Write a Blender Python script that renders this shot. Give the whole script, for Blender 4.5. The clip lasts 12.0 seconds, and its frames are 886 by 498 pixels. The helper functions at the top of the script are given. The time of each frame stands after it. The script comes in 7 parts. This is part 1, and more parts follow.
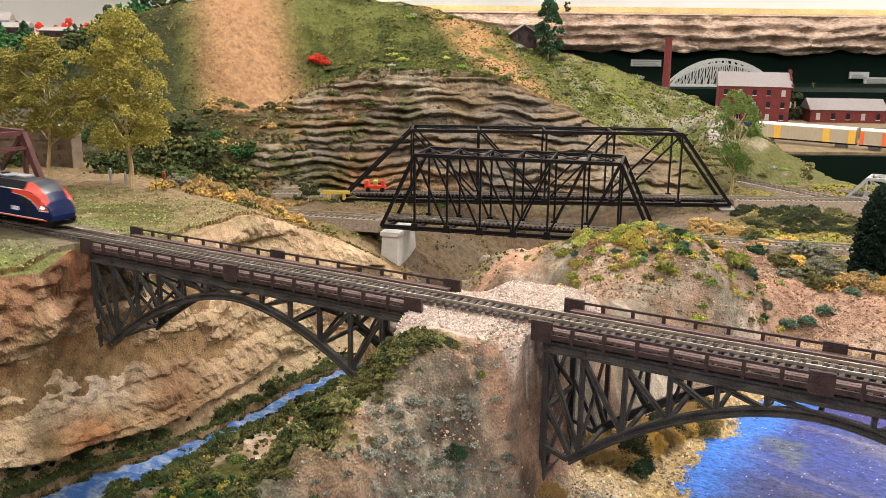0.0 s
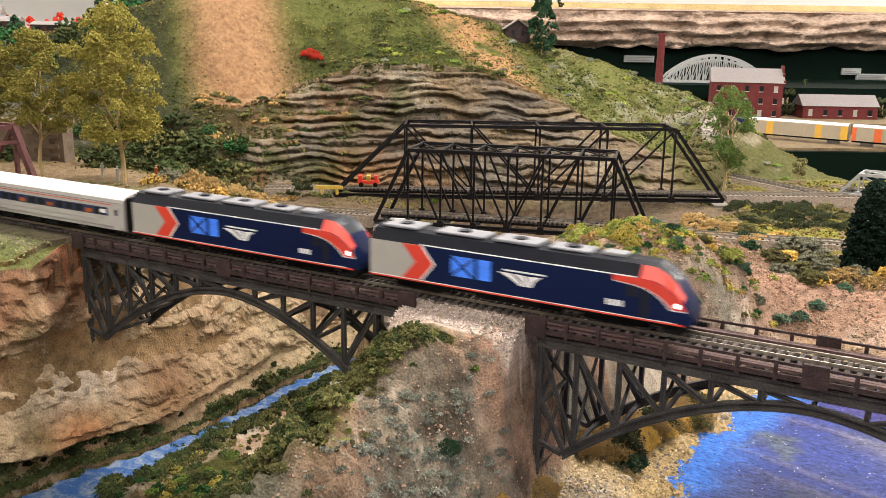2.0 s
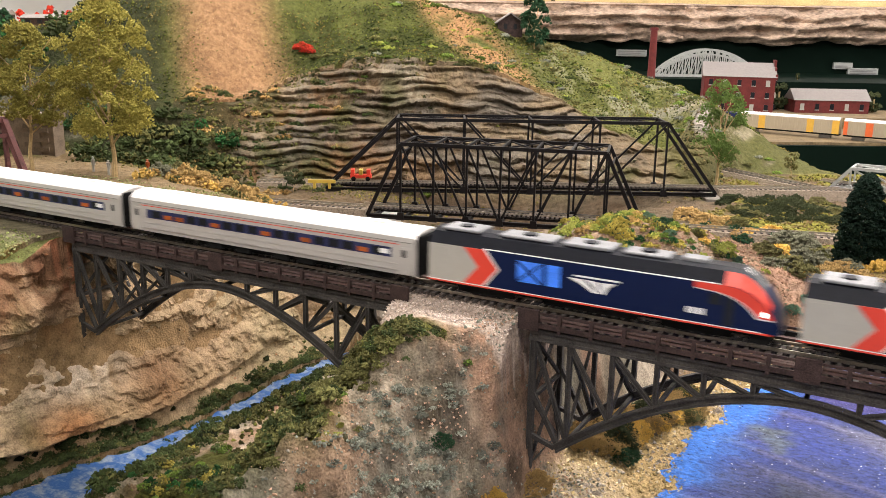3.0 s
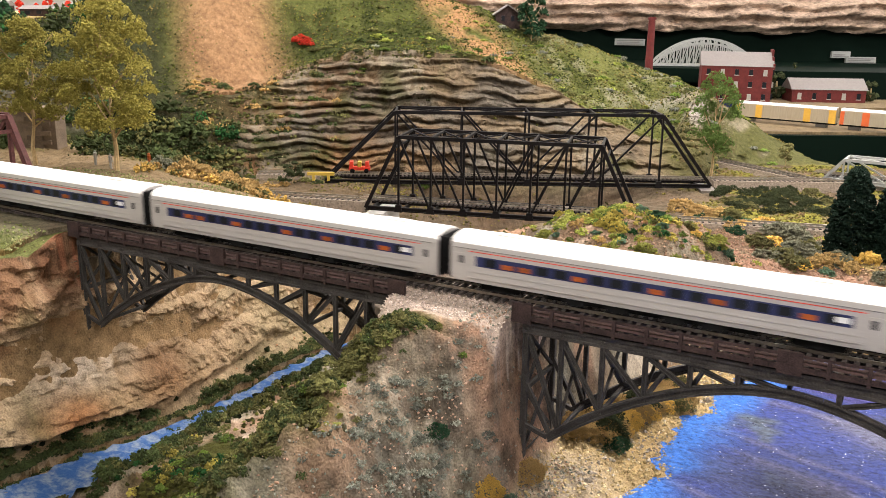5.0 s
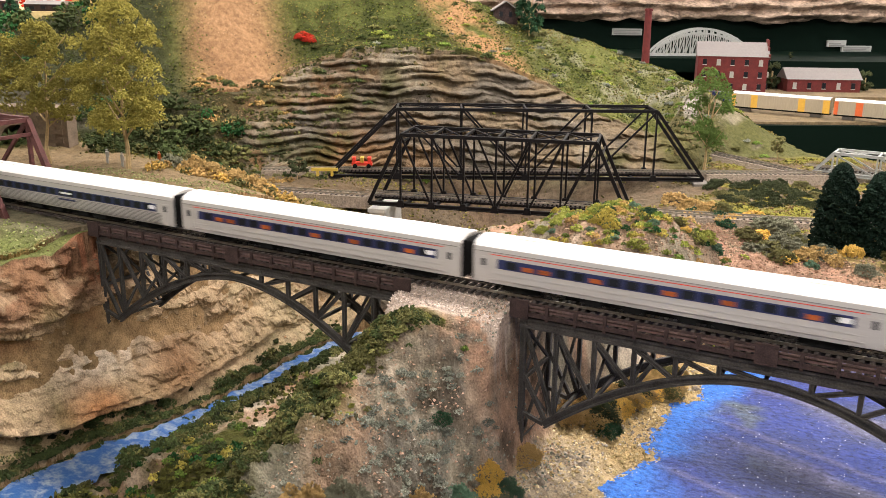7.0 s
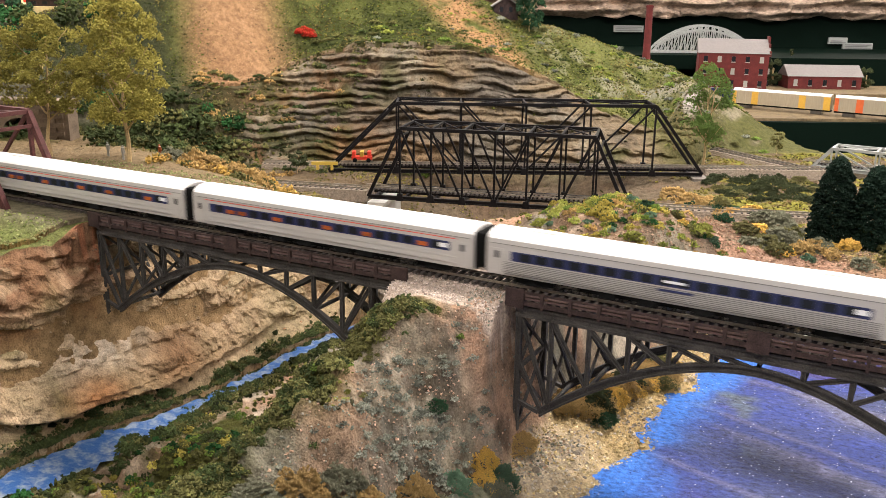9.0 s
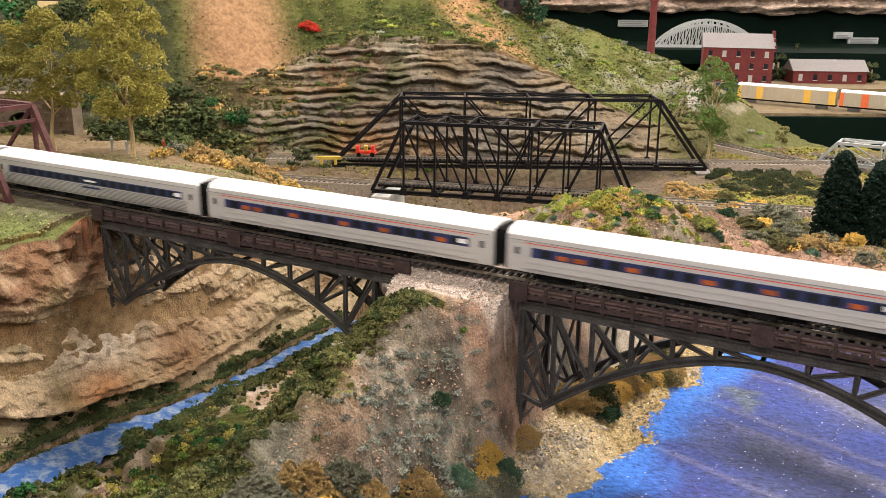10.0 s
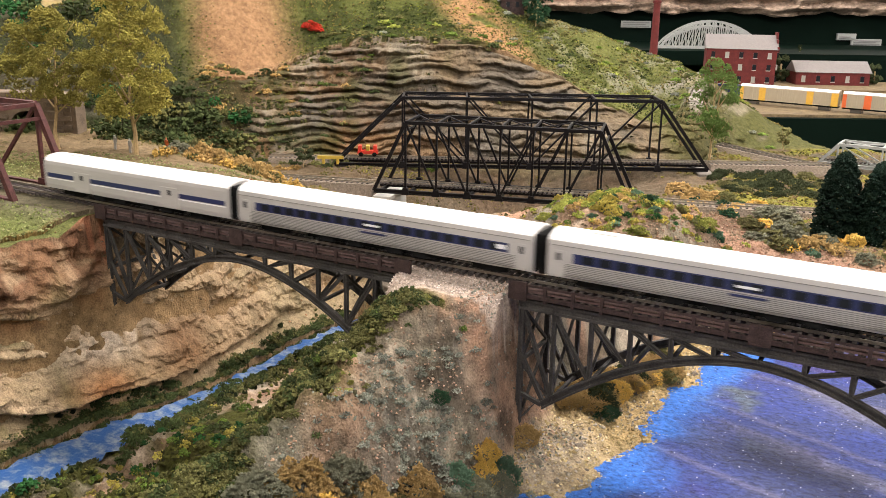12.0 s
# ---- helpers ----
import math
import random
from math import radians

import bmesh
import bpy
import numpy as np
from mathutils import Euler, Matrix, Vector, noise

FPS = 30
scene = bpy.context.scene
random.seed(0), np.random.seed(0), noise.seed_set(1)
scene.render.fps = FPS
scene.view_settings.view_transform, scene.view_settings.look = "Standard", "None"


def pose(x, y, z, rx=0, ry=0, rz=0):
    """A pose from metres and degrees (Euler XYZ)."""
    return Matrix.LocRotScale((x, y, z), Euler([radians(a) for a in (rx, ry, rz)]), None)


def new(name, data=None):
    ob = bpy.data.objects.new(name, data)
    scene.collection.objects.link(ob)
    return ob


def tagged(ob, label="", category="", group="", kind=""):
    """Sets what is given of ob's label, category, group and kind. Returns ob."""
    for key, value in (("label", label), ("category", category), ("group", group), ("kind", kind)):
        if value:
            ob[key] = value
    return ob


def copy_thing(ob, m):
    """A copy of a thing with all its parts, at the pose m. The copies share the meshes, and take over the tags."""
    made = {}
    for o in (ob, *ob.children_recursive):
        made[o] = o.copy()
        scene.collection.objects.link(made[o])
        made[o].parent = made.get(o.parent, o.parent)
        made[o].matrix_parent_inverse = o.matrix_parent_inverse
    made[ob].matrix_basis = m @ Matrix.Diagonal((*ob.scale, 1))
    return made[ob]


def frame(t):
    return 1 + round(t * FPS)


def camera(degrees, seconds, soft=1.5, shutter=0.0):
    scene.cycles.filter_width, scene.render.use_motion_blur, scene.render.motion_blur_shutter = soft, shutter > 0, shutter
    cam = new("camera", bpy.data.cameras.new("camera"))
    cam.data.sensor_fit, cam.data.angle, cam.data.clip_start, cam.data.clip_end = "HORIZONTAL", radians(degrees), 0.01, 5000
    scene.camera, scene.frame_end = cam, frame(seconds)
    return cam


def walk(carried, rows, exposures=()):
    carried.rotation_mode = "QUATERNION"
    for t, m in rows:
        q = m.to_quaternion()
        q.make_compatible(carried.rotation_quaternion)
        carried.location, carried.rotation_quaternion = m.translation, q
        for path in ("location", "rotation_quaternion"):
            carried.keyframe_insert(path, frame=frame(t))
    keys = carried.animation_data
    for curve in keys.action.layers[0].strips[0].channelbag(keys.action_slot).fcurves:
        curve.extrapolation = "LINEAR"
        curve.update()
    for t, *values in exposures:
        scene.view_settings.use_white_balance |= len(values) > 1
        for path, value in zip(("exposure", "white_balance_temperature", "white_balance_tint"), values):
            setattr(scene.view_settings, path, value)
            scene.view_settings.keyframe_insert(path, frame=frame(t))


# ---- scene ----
cam = camera(52.77, 12.0, soft=0.85, shutter=0.5)
walk(cam, [
    (0, pose(0.2283, -0.5683, 0.1928, 76.268, -0.671, 29.846)),
    (0.5, pose(0.2281, -0.5688, 0.1929, 76.233, -0.835, 29.764)),
    (1, pose(0.2269, -0.5676, 0.1914, 76.097, -0.854, 29.713)),
    (1.5, pose(0.2275, -0.5671, 0.1917, 76.053, -0.773, 29.620)),
    (2, pose(0.2270, -0.5674, 0.1913, 76.010, -0.816, 29.409)),
    (2.5, pose(0.2265, -0.5670, 0.1913, 75.848, -0.856, 29.155)),
    (3, pose(0.2262, -0.5663, 0.1905, 75.655, -0.888, 28.936)),
    (5, pose(0.2365, -0.5798, 0.2006, 74.880, -0.814, 28.877)),
    (5.5, pose(0.2426, -0.5920, 0.2081, 74.527, -0.723, 29.238)),
    (6, pose(0.2479, -0.6063, 0.2166, 74.326, -0.872, 29.245)),
    (6.5, pose(0.2506, -0.6135, 0.2217, 74.246, -1.046, 29.063)),
    (7, pose(0.2536, -0.6167, 0.2220, 74.052, -0.580, 28.753)),
    (9, pose(0.2607, -0.6212, 0.2175, 73.899, -0.689, 28.896)),
    (9.5, pose(0.2610, -0.6200, 0.2171, 73.791, -0.693, 28.999)),
    (10, pose(0.2610, -0.6206, 0.2159, 73.601, -0.635, 29.151)),
    (10.5, pose(0.2621, -0.6218, 0.2153, 73.593, -0.603, 29.371)),
    (11, pose(0.2635, -0.6234, 0.2171, 73.506, -0.690, 29.490)),
    (11.5, pose(0.2635, -0.6248, 0.2170, 73.600, -0.768, 29.442)),
    (12, pose(0.2647, -0.6233, 0.2162, 73.616, -0.798, 29.377)),
])

# ---- room and light ----
world = bpy.data.worlds.new("world")
world.use_nodes = True
world.node_tree.nodes["Background"].inputs[0].default_value = (1.0, 0.97, 0.92, 1)
world.node_tree.nodes["Background"].inputs[1].default_value = 0.01
scene.world = world
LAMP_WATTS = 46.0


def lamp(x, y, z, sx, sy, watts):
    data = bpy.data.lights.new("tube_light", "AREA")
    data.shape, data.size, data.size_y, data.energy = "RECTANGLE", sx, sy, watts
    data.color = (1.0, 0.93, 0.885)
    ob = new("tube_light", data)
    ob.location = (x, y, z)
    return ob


# ---- materials ----
def mat(name, col, rough=0.6, metal=0.0, var=0.15, scale=120.0, bump=0.15, fine=900.0, attr="", rnd=0.0, emit=0.0, stretch=None, spec=None):
    m = bpy.data.materials.new(name)
    m.use_nodes = True
    nt = m.node_tree
    b = nt.nodes["Principled BSDF"]
    b.inputs["Roughness"].default_value = rough
    b.inputs["Metallic"].default_value = metal
    if spec is not None:
        b.inputs["Specular IOR Level"].default_value = spec
    tc = nt.nodes.new("ShaderNodeTexCoord")
    vec = tc.outputs["Object"]
    if stretch:
        mp = nt.nodes.new("ShaderNodeMapping")
        mp.inputs["Scale"].default_value = stretch
        nt.links.new(vec, mp.inputs[0])
        vec = mp.outputs[0]
    n1 = nt.nodes.new("ShaderNodeTexNoise")
    n1.inputs["Scale"].default_value = scale
    n1.inputs["Detail"].default_value = 5
    n2 = nt.nodes.new("ShaderNodeTexNoise")
    n2.inputs["Scale"].default_value = fine
    n2.inputs["Detail"].default_value = 3
    nt.links.new(vec, n1.inputs["Vector"])
    nt.links.new(vec, n2.inputs["Vector"])
    mix = nt.nodes.new("ShaderNodeMath")
    mix.operation = "ADD"
    nt.links.new(n1.outputs[0], mix.inputs[0])
    nt.links.new(n2.outputs[0], mix.inputs[1])
    mr = nt.nodes.new("ShaderNodeMapRange")
    mr.inputs["From Min"].default_value, mr.inputs["From Max"].default_value = 0.7, 1.3
    mr.inputs["To Min"].default_value, mr.inputs["To Max"].default_value = 1 - var, 1 + var
    nt.links.new(mix.outputs[0], mr.inputs[0])
    val = mr.outputs[0]
    if rnd:
        oi = nt.nodes.new("ShaderNodeObjectInfo")
        rr = nt.nodes.new("ShaderNodeMapRange")
        rr.inputs["To Min"].default_value, rr.inputs["To Max"].default_value = 1 - rnd, 1 + rnd
        nt.links.new(oi.outputs["Random"], rr.inputs[0])
        mu = nt.nodes.new("ShaderNodeMath")
        mu.operation = "MULTIPLY"
        nt.links.new(val, mu.inputs[0])
        nt.links.new(rr.outputs[0], mu.inputs[1])
        val = mu.outputs[0]
    mc = nt.nodes.new("ShaderNodeMix")
    mc.data_type, mc.blend_type = "RGBA", "MULTIPLY"
    mc.inputs[0].default_value = 1.0
    if attr:
        at = nt.nodes.new("ShaderNodeAttribute")
        at.attribute_name = attr
        nt.links.new(at.outputs["Color"], mc.inputs[6])
    else:
        mc.inputs[6].default_value = (*col, 1)
    nt.links.new(val, mc.inputs[7])
    nt.links.new(mc.outputs[2], b.inputs["Base Color"])
    if bump:
        bp = nt.nodes.new("ShaderNodeBump")
        bp.inputs["Strength"].default_value = bump
        bp.inputs["Distance"].default_value = 0.002
        nt.links.new(mix.outputs[0], bp.inputs["Height"])
        nt.links.new(bp.outputs[0], b.inputs["Normal"])
    if emit:
        nt.links.new(mc.outputs[2], b.inputs["Emission Color"])
        b.inputs["Emission Strength"].default_value = emit
    return m


M_GROUND = mat("scenery_ground", (1, 1, 1), 0.95, var=0.45, scale=110, bump=0.9, fine=620, attr="cover", spec=0.1)
M_STEEL = mat("weathered_steel", (0.040, 0.036, 0.033), 0.75, var=0.55, scale=90, bump=0.3, spec=0.3)
M_BLACK = mat("black_steel", (0.009, 0.008, 0.009), 0.6, var=0.3, bump=0.2, spec=0.12)
M_RUST = mat("red_brown_steel", (0.038, 0.023, 0.021), 0.75, var=0.6, scale=150, bump=0.3, spec=0.25)
M_OXIDE = mat("oxide_red_steel", (0.075, 0.026, 0.024), 0.7, var=0.4, scale=150, bump=0.3, spec=0.25)
M_GREYSTEEL = mat("pale_grey_steel", (0.34, 0.35, 0.34), 0.6, var=0.15)
M_TIE = mat("tie_wood", (0.055, 0.042, 0.036), 0.9, var=0.45, scale=200, bump=0.5, rnd=0.3)
M_DECK = mat("deck_plank", (0.085, 0.05, 0.045), 0.85, var=0.4, scale=160, bump=0.4)
M_RAIL = mat("nickel_rail", (0.42, 0.37, 0.31), 0.35, metal=0.8, var=0.2, bump=0.1)
M_NAVY = mat("navy_paint", (0.004, 0.010, 0.045), 0.3, var=0.06, bump=0.0, spec=0.12)
# hatch grey lightened to carry the bright highlights on the roof panels
M_HATCH = mat("roof_hatch_highlight", (0.20, 0.205, 0.22), 0.45, var=0.2, bump=0.1, spec=0.3)
M_ROOF = mat("black_roof", (0.010, 0.011, 0.016), 0.45, var=0.2, bump=0.1, spec=0.08)
M_LGREY = mat("light_grey_paint", (0.36, 0.35, 0.32), 0.4, var=0.05, bump=0.0)
M_RED = mat("bright_red_paint", (0.62, 0.045, 0.025), 0.4, var=0.05, bump=0.0)
M_WHITE = mat("white_paint", (0.78, 0.78, 0.78), 0.4, var=0.04, bump=0.0)
# darker grey with the shade of the coach grooves put into it
M_GROOVE = mat("shaded_groove", (0.16, 0.155, 0.15), 0.6, var=0.1, bump=0)
M_SILVER = mat("silver_car_paint", (0.42, 0.40, 0.385), 0.40, metal=0.1, var=0.05, bump=0.02, stretch=(0.2, 1, 1))
M_CARROOF = mat("car_roof_paint", (0.74, 0.72, 0.70), 0.45, var=0.05, bump=0.02)
M_BAND = mat("blue_band", (0.012, 0.02, 0.085), 0.35, var=0.05, bump=0)
M_GLASS = mat("dark_window", (0.010, 0.012, 0.016), 0.3, spec=0.2, var=0.1, bump=0)
M_LIGHT = mat("headlight_glow", (1.0, 0.97, 0.9), 0.3, var=0.0, bump=0, emit=2.5)
M_WSHIELD = mat("windscreen", (0.05, 0.055, 0.065), 0.15, var=0.3, bump=0, spec=0.3)
M_ORANGE = mat("orange_interior_window", (0.34, 0.075, 0.010), 0.4, var=0.6, scale=60, bump=0)
M_BLUEWIN = mat("blue_sheen_panel", (0.05, 0.22, 0.95), 0.2, var=0.35, scale=70, bump=0)
M_UNDER = mat("underframe_black", (0.006, 0.006, 0.006), 0.8, var=0.3, spec=0.15)
M_WHEEL = mat("wheel_metal", (0.12, 0.11, 0.10), 0.4, metal=0.7)
M_BARK = mat("pale_bark", (0.42, 0.30, 0.15), 0.85, var=0.3, scale=300, bump=0.4)


def leaf(name, col, var=0.5):
    return mat(name, col, 0.95, var=var, scale=220, bump=0.9, fine=1100, rnd=0.18, spec=0.1)


M_OLIVE = leaf("olive_tree_foam", (0.30, 0.265, 0.062))
M_BUSHES = {
    "dark": leaf("dark_green_foam", (0.048, 0.058, 0.026)),
    "olive": leaf("olive_foam", (0.15, 0.14, 0.055)),
    "green": leaf("mid_green_foam", (0.105, 0.165, 0.040)),
    "lime": leaf("lime_foam", (0.33, 0.35, 0.075)),
    "yellow": leaf("yellow_foam", (0.47, 0.38, 0.08)),
    "gold": leaf("gold_foam", (0.85, 0.54, 0.13)),
    "tan": leaf("tan_foam", (0.50, 0.33, 0.13)),
    "teal": leaf("teal_green_foam", (0.11, 0.19, 0.12)),
    "sage": leaf("sage_foam", (0.22, 0.22, 0.15)),
    "forest": leaf("forest_green_foam", (0.030, 0.075, 0.036)),
    "red": leaf("red_foam", (0.55, 0.045, 0.025)),
}
M_CONIFER = leaf("conifer_needles", (0.010, 0.022, 0.014))
M_ABUTMENT = mat("dark_abutment", (0.17, 0.15, 0.13), 0.9, var=0.3, scale=80, bump=0.3)
M_CONCRETE = mat("pale_concrete", (0.50, 0.49, 0.46), 0.9, var=0.15, scale=80, bump=0.2)
M_STONE = mat("stone_grey", (0.19, 0.155, 0.12), 0.95, var=0.4, bump=0.6, rnd=0.25)
M_BRICK = mat("red_brick", (0.125, 0.018, 0.017), 0.85, var=0.3, scale=60, bump=0.3)
M_GREYROOF = mat("grey_roof", (0.20, 0.18, 0.175), 0.8, var=0.12)
M_GREEN = mat("dark_green_fascia", (0.0022, 0.0075, 0.0048), 0.7, var=0.08, bump=0.05, spec=0.05)
M_FARROCK = mat("far_rock", (0.34, 0.25, 0.19), 0.95, var=0.6, scale=14, bump=1.0, fine=60, stretch=(1, 1, 2.2))
M_FARSAND = mat("far_sand", (0.55, 0.42, 0.20), 0.95, var=0.25, scale=10, bump=0.3, fine=90)
M_WALL = mat("white_wall", (0.80, 0.79, 0.76), 0.9, var=0.03, scale=4, bump=0.05)
M_CEIL = mat("ceiling_tile", (0.78, 0.77, 0.74), 0.95, var=0.04, scale=6)
M_FLOOR = mat("carpet", (0.12, 0.11, 0.10), 0.95, var=0.2)
M_YELLOW = mat("yellow_plastic", (0.50, 0.35, 0.05), 0.5, var=0.1)
M_CARD = mat("paper_card", (0.36, 0.37, 0.36), 0.8, var=0.03, bump=0)
M_INK = mat("grey_ink", (0.2, 0.2, 0.2), 0.8, var=0.03, bump=0)


# ---- mesh helpers ----
def link(name, bm, material, smooth=False):
    me = bpy.data.meshes.new(name)
    bm.to_mesh(me)
    bm.free()
    mats = material if isinstance(material, (list, tuple)) else [material]
    for k in mats:
        me.materials.append(k)
    if smooth:
        for p in me.polygons:
            p.use_smooth = True
    return new(name, me)


def part(name, bm, material, parent, label="", smooth=False):
    ob = link(name, bm, material, smooth)
    ob.parent = parent
    if label:
        tagged(ob, label)
    return ob


def share(name, src, parent, loc, rot=None):
    """Another object on the same mesh."""
    ob = new(name, src.data)
    ob.parent = parent
    ob.location = loc
    if rot is not None:
        ob.rotation_euler = rot
    return ob


def thing(name, label, category, group="", m=None):
    e = new(name)
    e.empty_display_size = 0.02
    if m is not None:
        e.matrix_basis = m
    return tagged(e, label, category, group)


def quadbox(bm, corners, mi=0):
    vs = [bm.verts.new(c) for c in corners]
    for f in ((3, 2, 1, 0), (4, 5, 6, 7), (0, 1, 5, 4), (1, 2, 6, 5), (2, 3, 7, 6), (3, 0, 4, 7)):
        bm.faces.new([vs[i] for i in f]).material_index = mi


def box(bm, x0, x1, y0, y1, z0, z1, mi=0):
    quadbox(bm, [(x0, y0, z0), (x1, y0, z0), (x1, y1, z0), (x0, y1, z0), (x0, y0, z1), (x1, y0, z1), (x1, y1, z1), (x0, y1, z1)], mi)


def beam(bm, p, q, w, h, up=(0, 0, 1), mi=0):
    p, q = Vector(p), Vector(q)
    d = (q - p).normalized()
    u = Vector(up)
    if abs(d.dot(u)) > 0.98:
        u = Vector((0, 1, 0))
    s = d.cross(u).normalized()
    u = s.cross(d)
    c = []
    for e in (p, q):
        c += [e - s * w / 2 - u * h / 2, e + s * w / 2 - u * h / 2, e + s * w / 2 + u * h / 2, e - s * w / 2 + u * h / 2]
    quadbox(bm, c, mi)


def ibeam(bm, p, q, w, h):
    """A rolled section: two flanges on a web."""
    p, q = Vector(p), Vector(q)
    d = (q - p).normalized()
    s = Vector((0, 1, 0)) if abs(d.y) < 0.9 else Vector((0, 0, 1))
    n = d.cross(s).normalized()
    a, b, c, e = w / 2, w * 0.2, h / 2, h * 0.26
    prof = [(-a, -c), (a, -c), (a, -e), (b, -e), (b, e), (a, e), (a, c), (-a, c), (-a, e), (-b, e), (-b, -e), (-a, -e)]
    r0 = [bm.verts.new(p + s * x + n * y) for x, y in prof]
    r1 = [bm.verts.new(q + s * x + n * y) for x, y in prof]
    for i in range(12):
        bm.faces.new((r0[i], r0[(i + 1) % 12], r1[(i + 1) % 12], r1[i]))
    bm.faces.new(r0[::-1])
    bm.faces.new(r1)


def bar(name, p, q, w, h, material, parent, section=False, label=""):
    bm = bmesh.new()
    if section:
        ibeam(bm, p, q, w, h)
    else:
        beam(bm, p, q, w, h)
    return part(name, bm, material, parent, label)


def tube(bm, p, q, r0, r1, seg=6, mi=0):
    p, q = Vector(p), Vector(q)
    d = (q - p).normalized()
    u = Vector((0, 0, 1)) if abs(d.z) < 0.9 else Vector((1, 0, 0))
    a = d.cross(u).normalized()
    b = d.cross(a)
    rings = []
    for c, r in ((p, r0), (q, r1)):
        rings.append([bm.verts.new(c + (a * math.cos(2 * math.pi * i / seg) + b * math.sin(2 * math.pi * i / seg)) * r) for i in range(seg)])
    for i in range(seg):
        bm.faces.new((rings[0][i], rings[0][(i + 1) % seg], rings[1][(i + 1) % seg], rings[1][i])).material_index = mi
    bm.faces.new(rings[0][::-1]).material_index = mi
    bm.faces.new(rings[1]).material_index = mi


def prism(bm, pts, y0, y1, mi=0):
    """Outline in x, z pushed from y0 to y1."""
    a = [bm.verts.new((x, y0, z)) for x, z in pts]
    b = [bm.verts.new((x, y1, z)) for x, z in pts]
    n = len(pts)
    bm.faces.new(a).material_index = mi
    bm.faces.new(b[::-1]).material_index = mi
    for i in range(n):
        bm.faces.new((a[i], b[i], b[(i + 1) % n], a[(i + 1) % n])).material_index = mi


# ---- ground form ----
def vnoise(x, y, seed=0):
    xi, yi = np.floor(x).astype(np.int64), np.floor(y).astype(np.int64)
    fx, fy = x - xi, y - yi
    fx, fy = fx * fx * (3 - 2 * fx), fy * fy * (3 - 2 * fy)

    def hsh(a, b):
        n = (a * 374761393 + b * 668265263 + seed * 974634777) & 0xFFFFFFFF
        n = ((n ^ (n >> 13)) * 1274126177) & 0xFFFFFFFF
        return ((n ^ (n >> 16)) & 0xFFFF) / 65535.0

    return (hsh(xi, yi) * (1 - fx) + hsh(xi + 1, yi) * fx) * (1 - fy) + (hsh(xi, yi + 1) * (1 - fx) + hsh(xi + 1, yi + 1) * fx) * fy


def fbm(x, y, f, octaves=4, seed=0):
    s, a, t = 0.0, 1.0, 0.0
    for i in range(octaves):
        s = s + a * vnoise(x * f + 17.3 * i, y * f - 9.1 * i, seed + i)
        t += a
        a *= 0.5
        f *= 2.03
    return s / t * 2 - 1


def ss(a, b, x):
    x = np.asarray(x, float)
    t = np.clip((x - a) / (b - a), 0, 1)
    return t * t * (3 - 2 * t)


def mixf(a, b, t):
    return a + (b - a) * t


def uv_of(x, y):
    return (x - 0.25) * 0.8712 + (y + 0.6) * 0.4908, -(x - 0.25) * 0.4908 + (y + 0.6) * 0.8712


def xy_of(u, v):
    return 0.25 + u * 0.8712 - v * 0.4908, -0.6 + u * 0.4908 + v * 0.8712


LAKE_Z, RIVER_Z = -0.150, -0.216


def river_x(y):
    return -0.402 + 0.016 * np.sin(y * 9 + 0.6) + 0.06 * ss(0.15, 0.45, y)


def river_w(y):
    """Half width of the stream, wider towards the aisle."""
    return 0.013 + 0.016 * ss(0.04, -0.10, y)


def moss_x(y):
    """Where the moss of the flank gives way to bare earth."""
    return -0.030 + 0.33 * np.clip(y + 0.045, -0.09, 0) + 0.008 * np.sin(y * 60)


def west_edge(y):
    return -0.468 - 0.016 * np.exp(-(y / 0.05) ** 2) + 0.012 * np.sin(y * 14 + 1) + 0.02 * ss(0.1, 0.5, y) - 0.05 * ss(-0.05, -0.4, y)


def lake_shore(y):
    """x of the water's edge."""
    return 0.070 + 0.010 * np.sin(y * 17) + 0.04 * ss(0.1, 0.3, y) + 0.02 * ss(-0.1, -0.3, y)


CREST_U = (-0.90, -0.66, -0.48, -0.12, 0.036, 0.121, 0.24, 0.35, 0.45, 0.537, 0.622, 0.71, 0.834, 1.0)
CREST_Z = (0.140, 0.214, 0.262, 0.252, 0.212, 0.194, 0.144, 0.121, 0.080, 0.060, 0.020, -0.037, -0.088, -0.100)


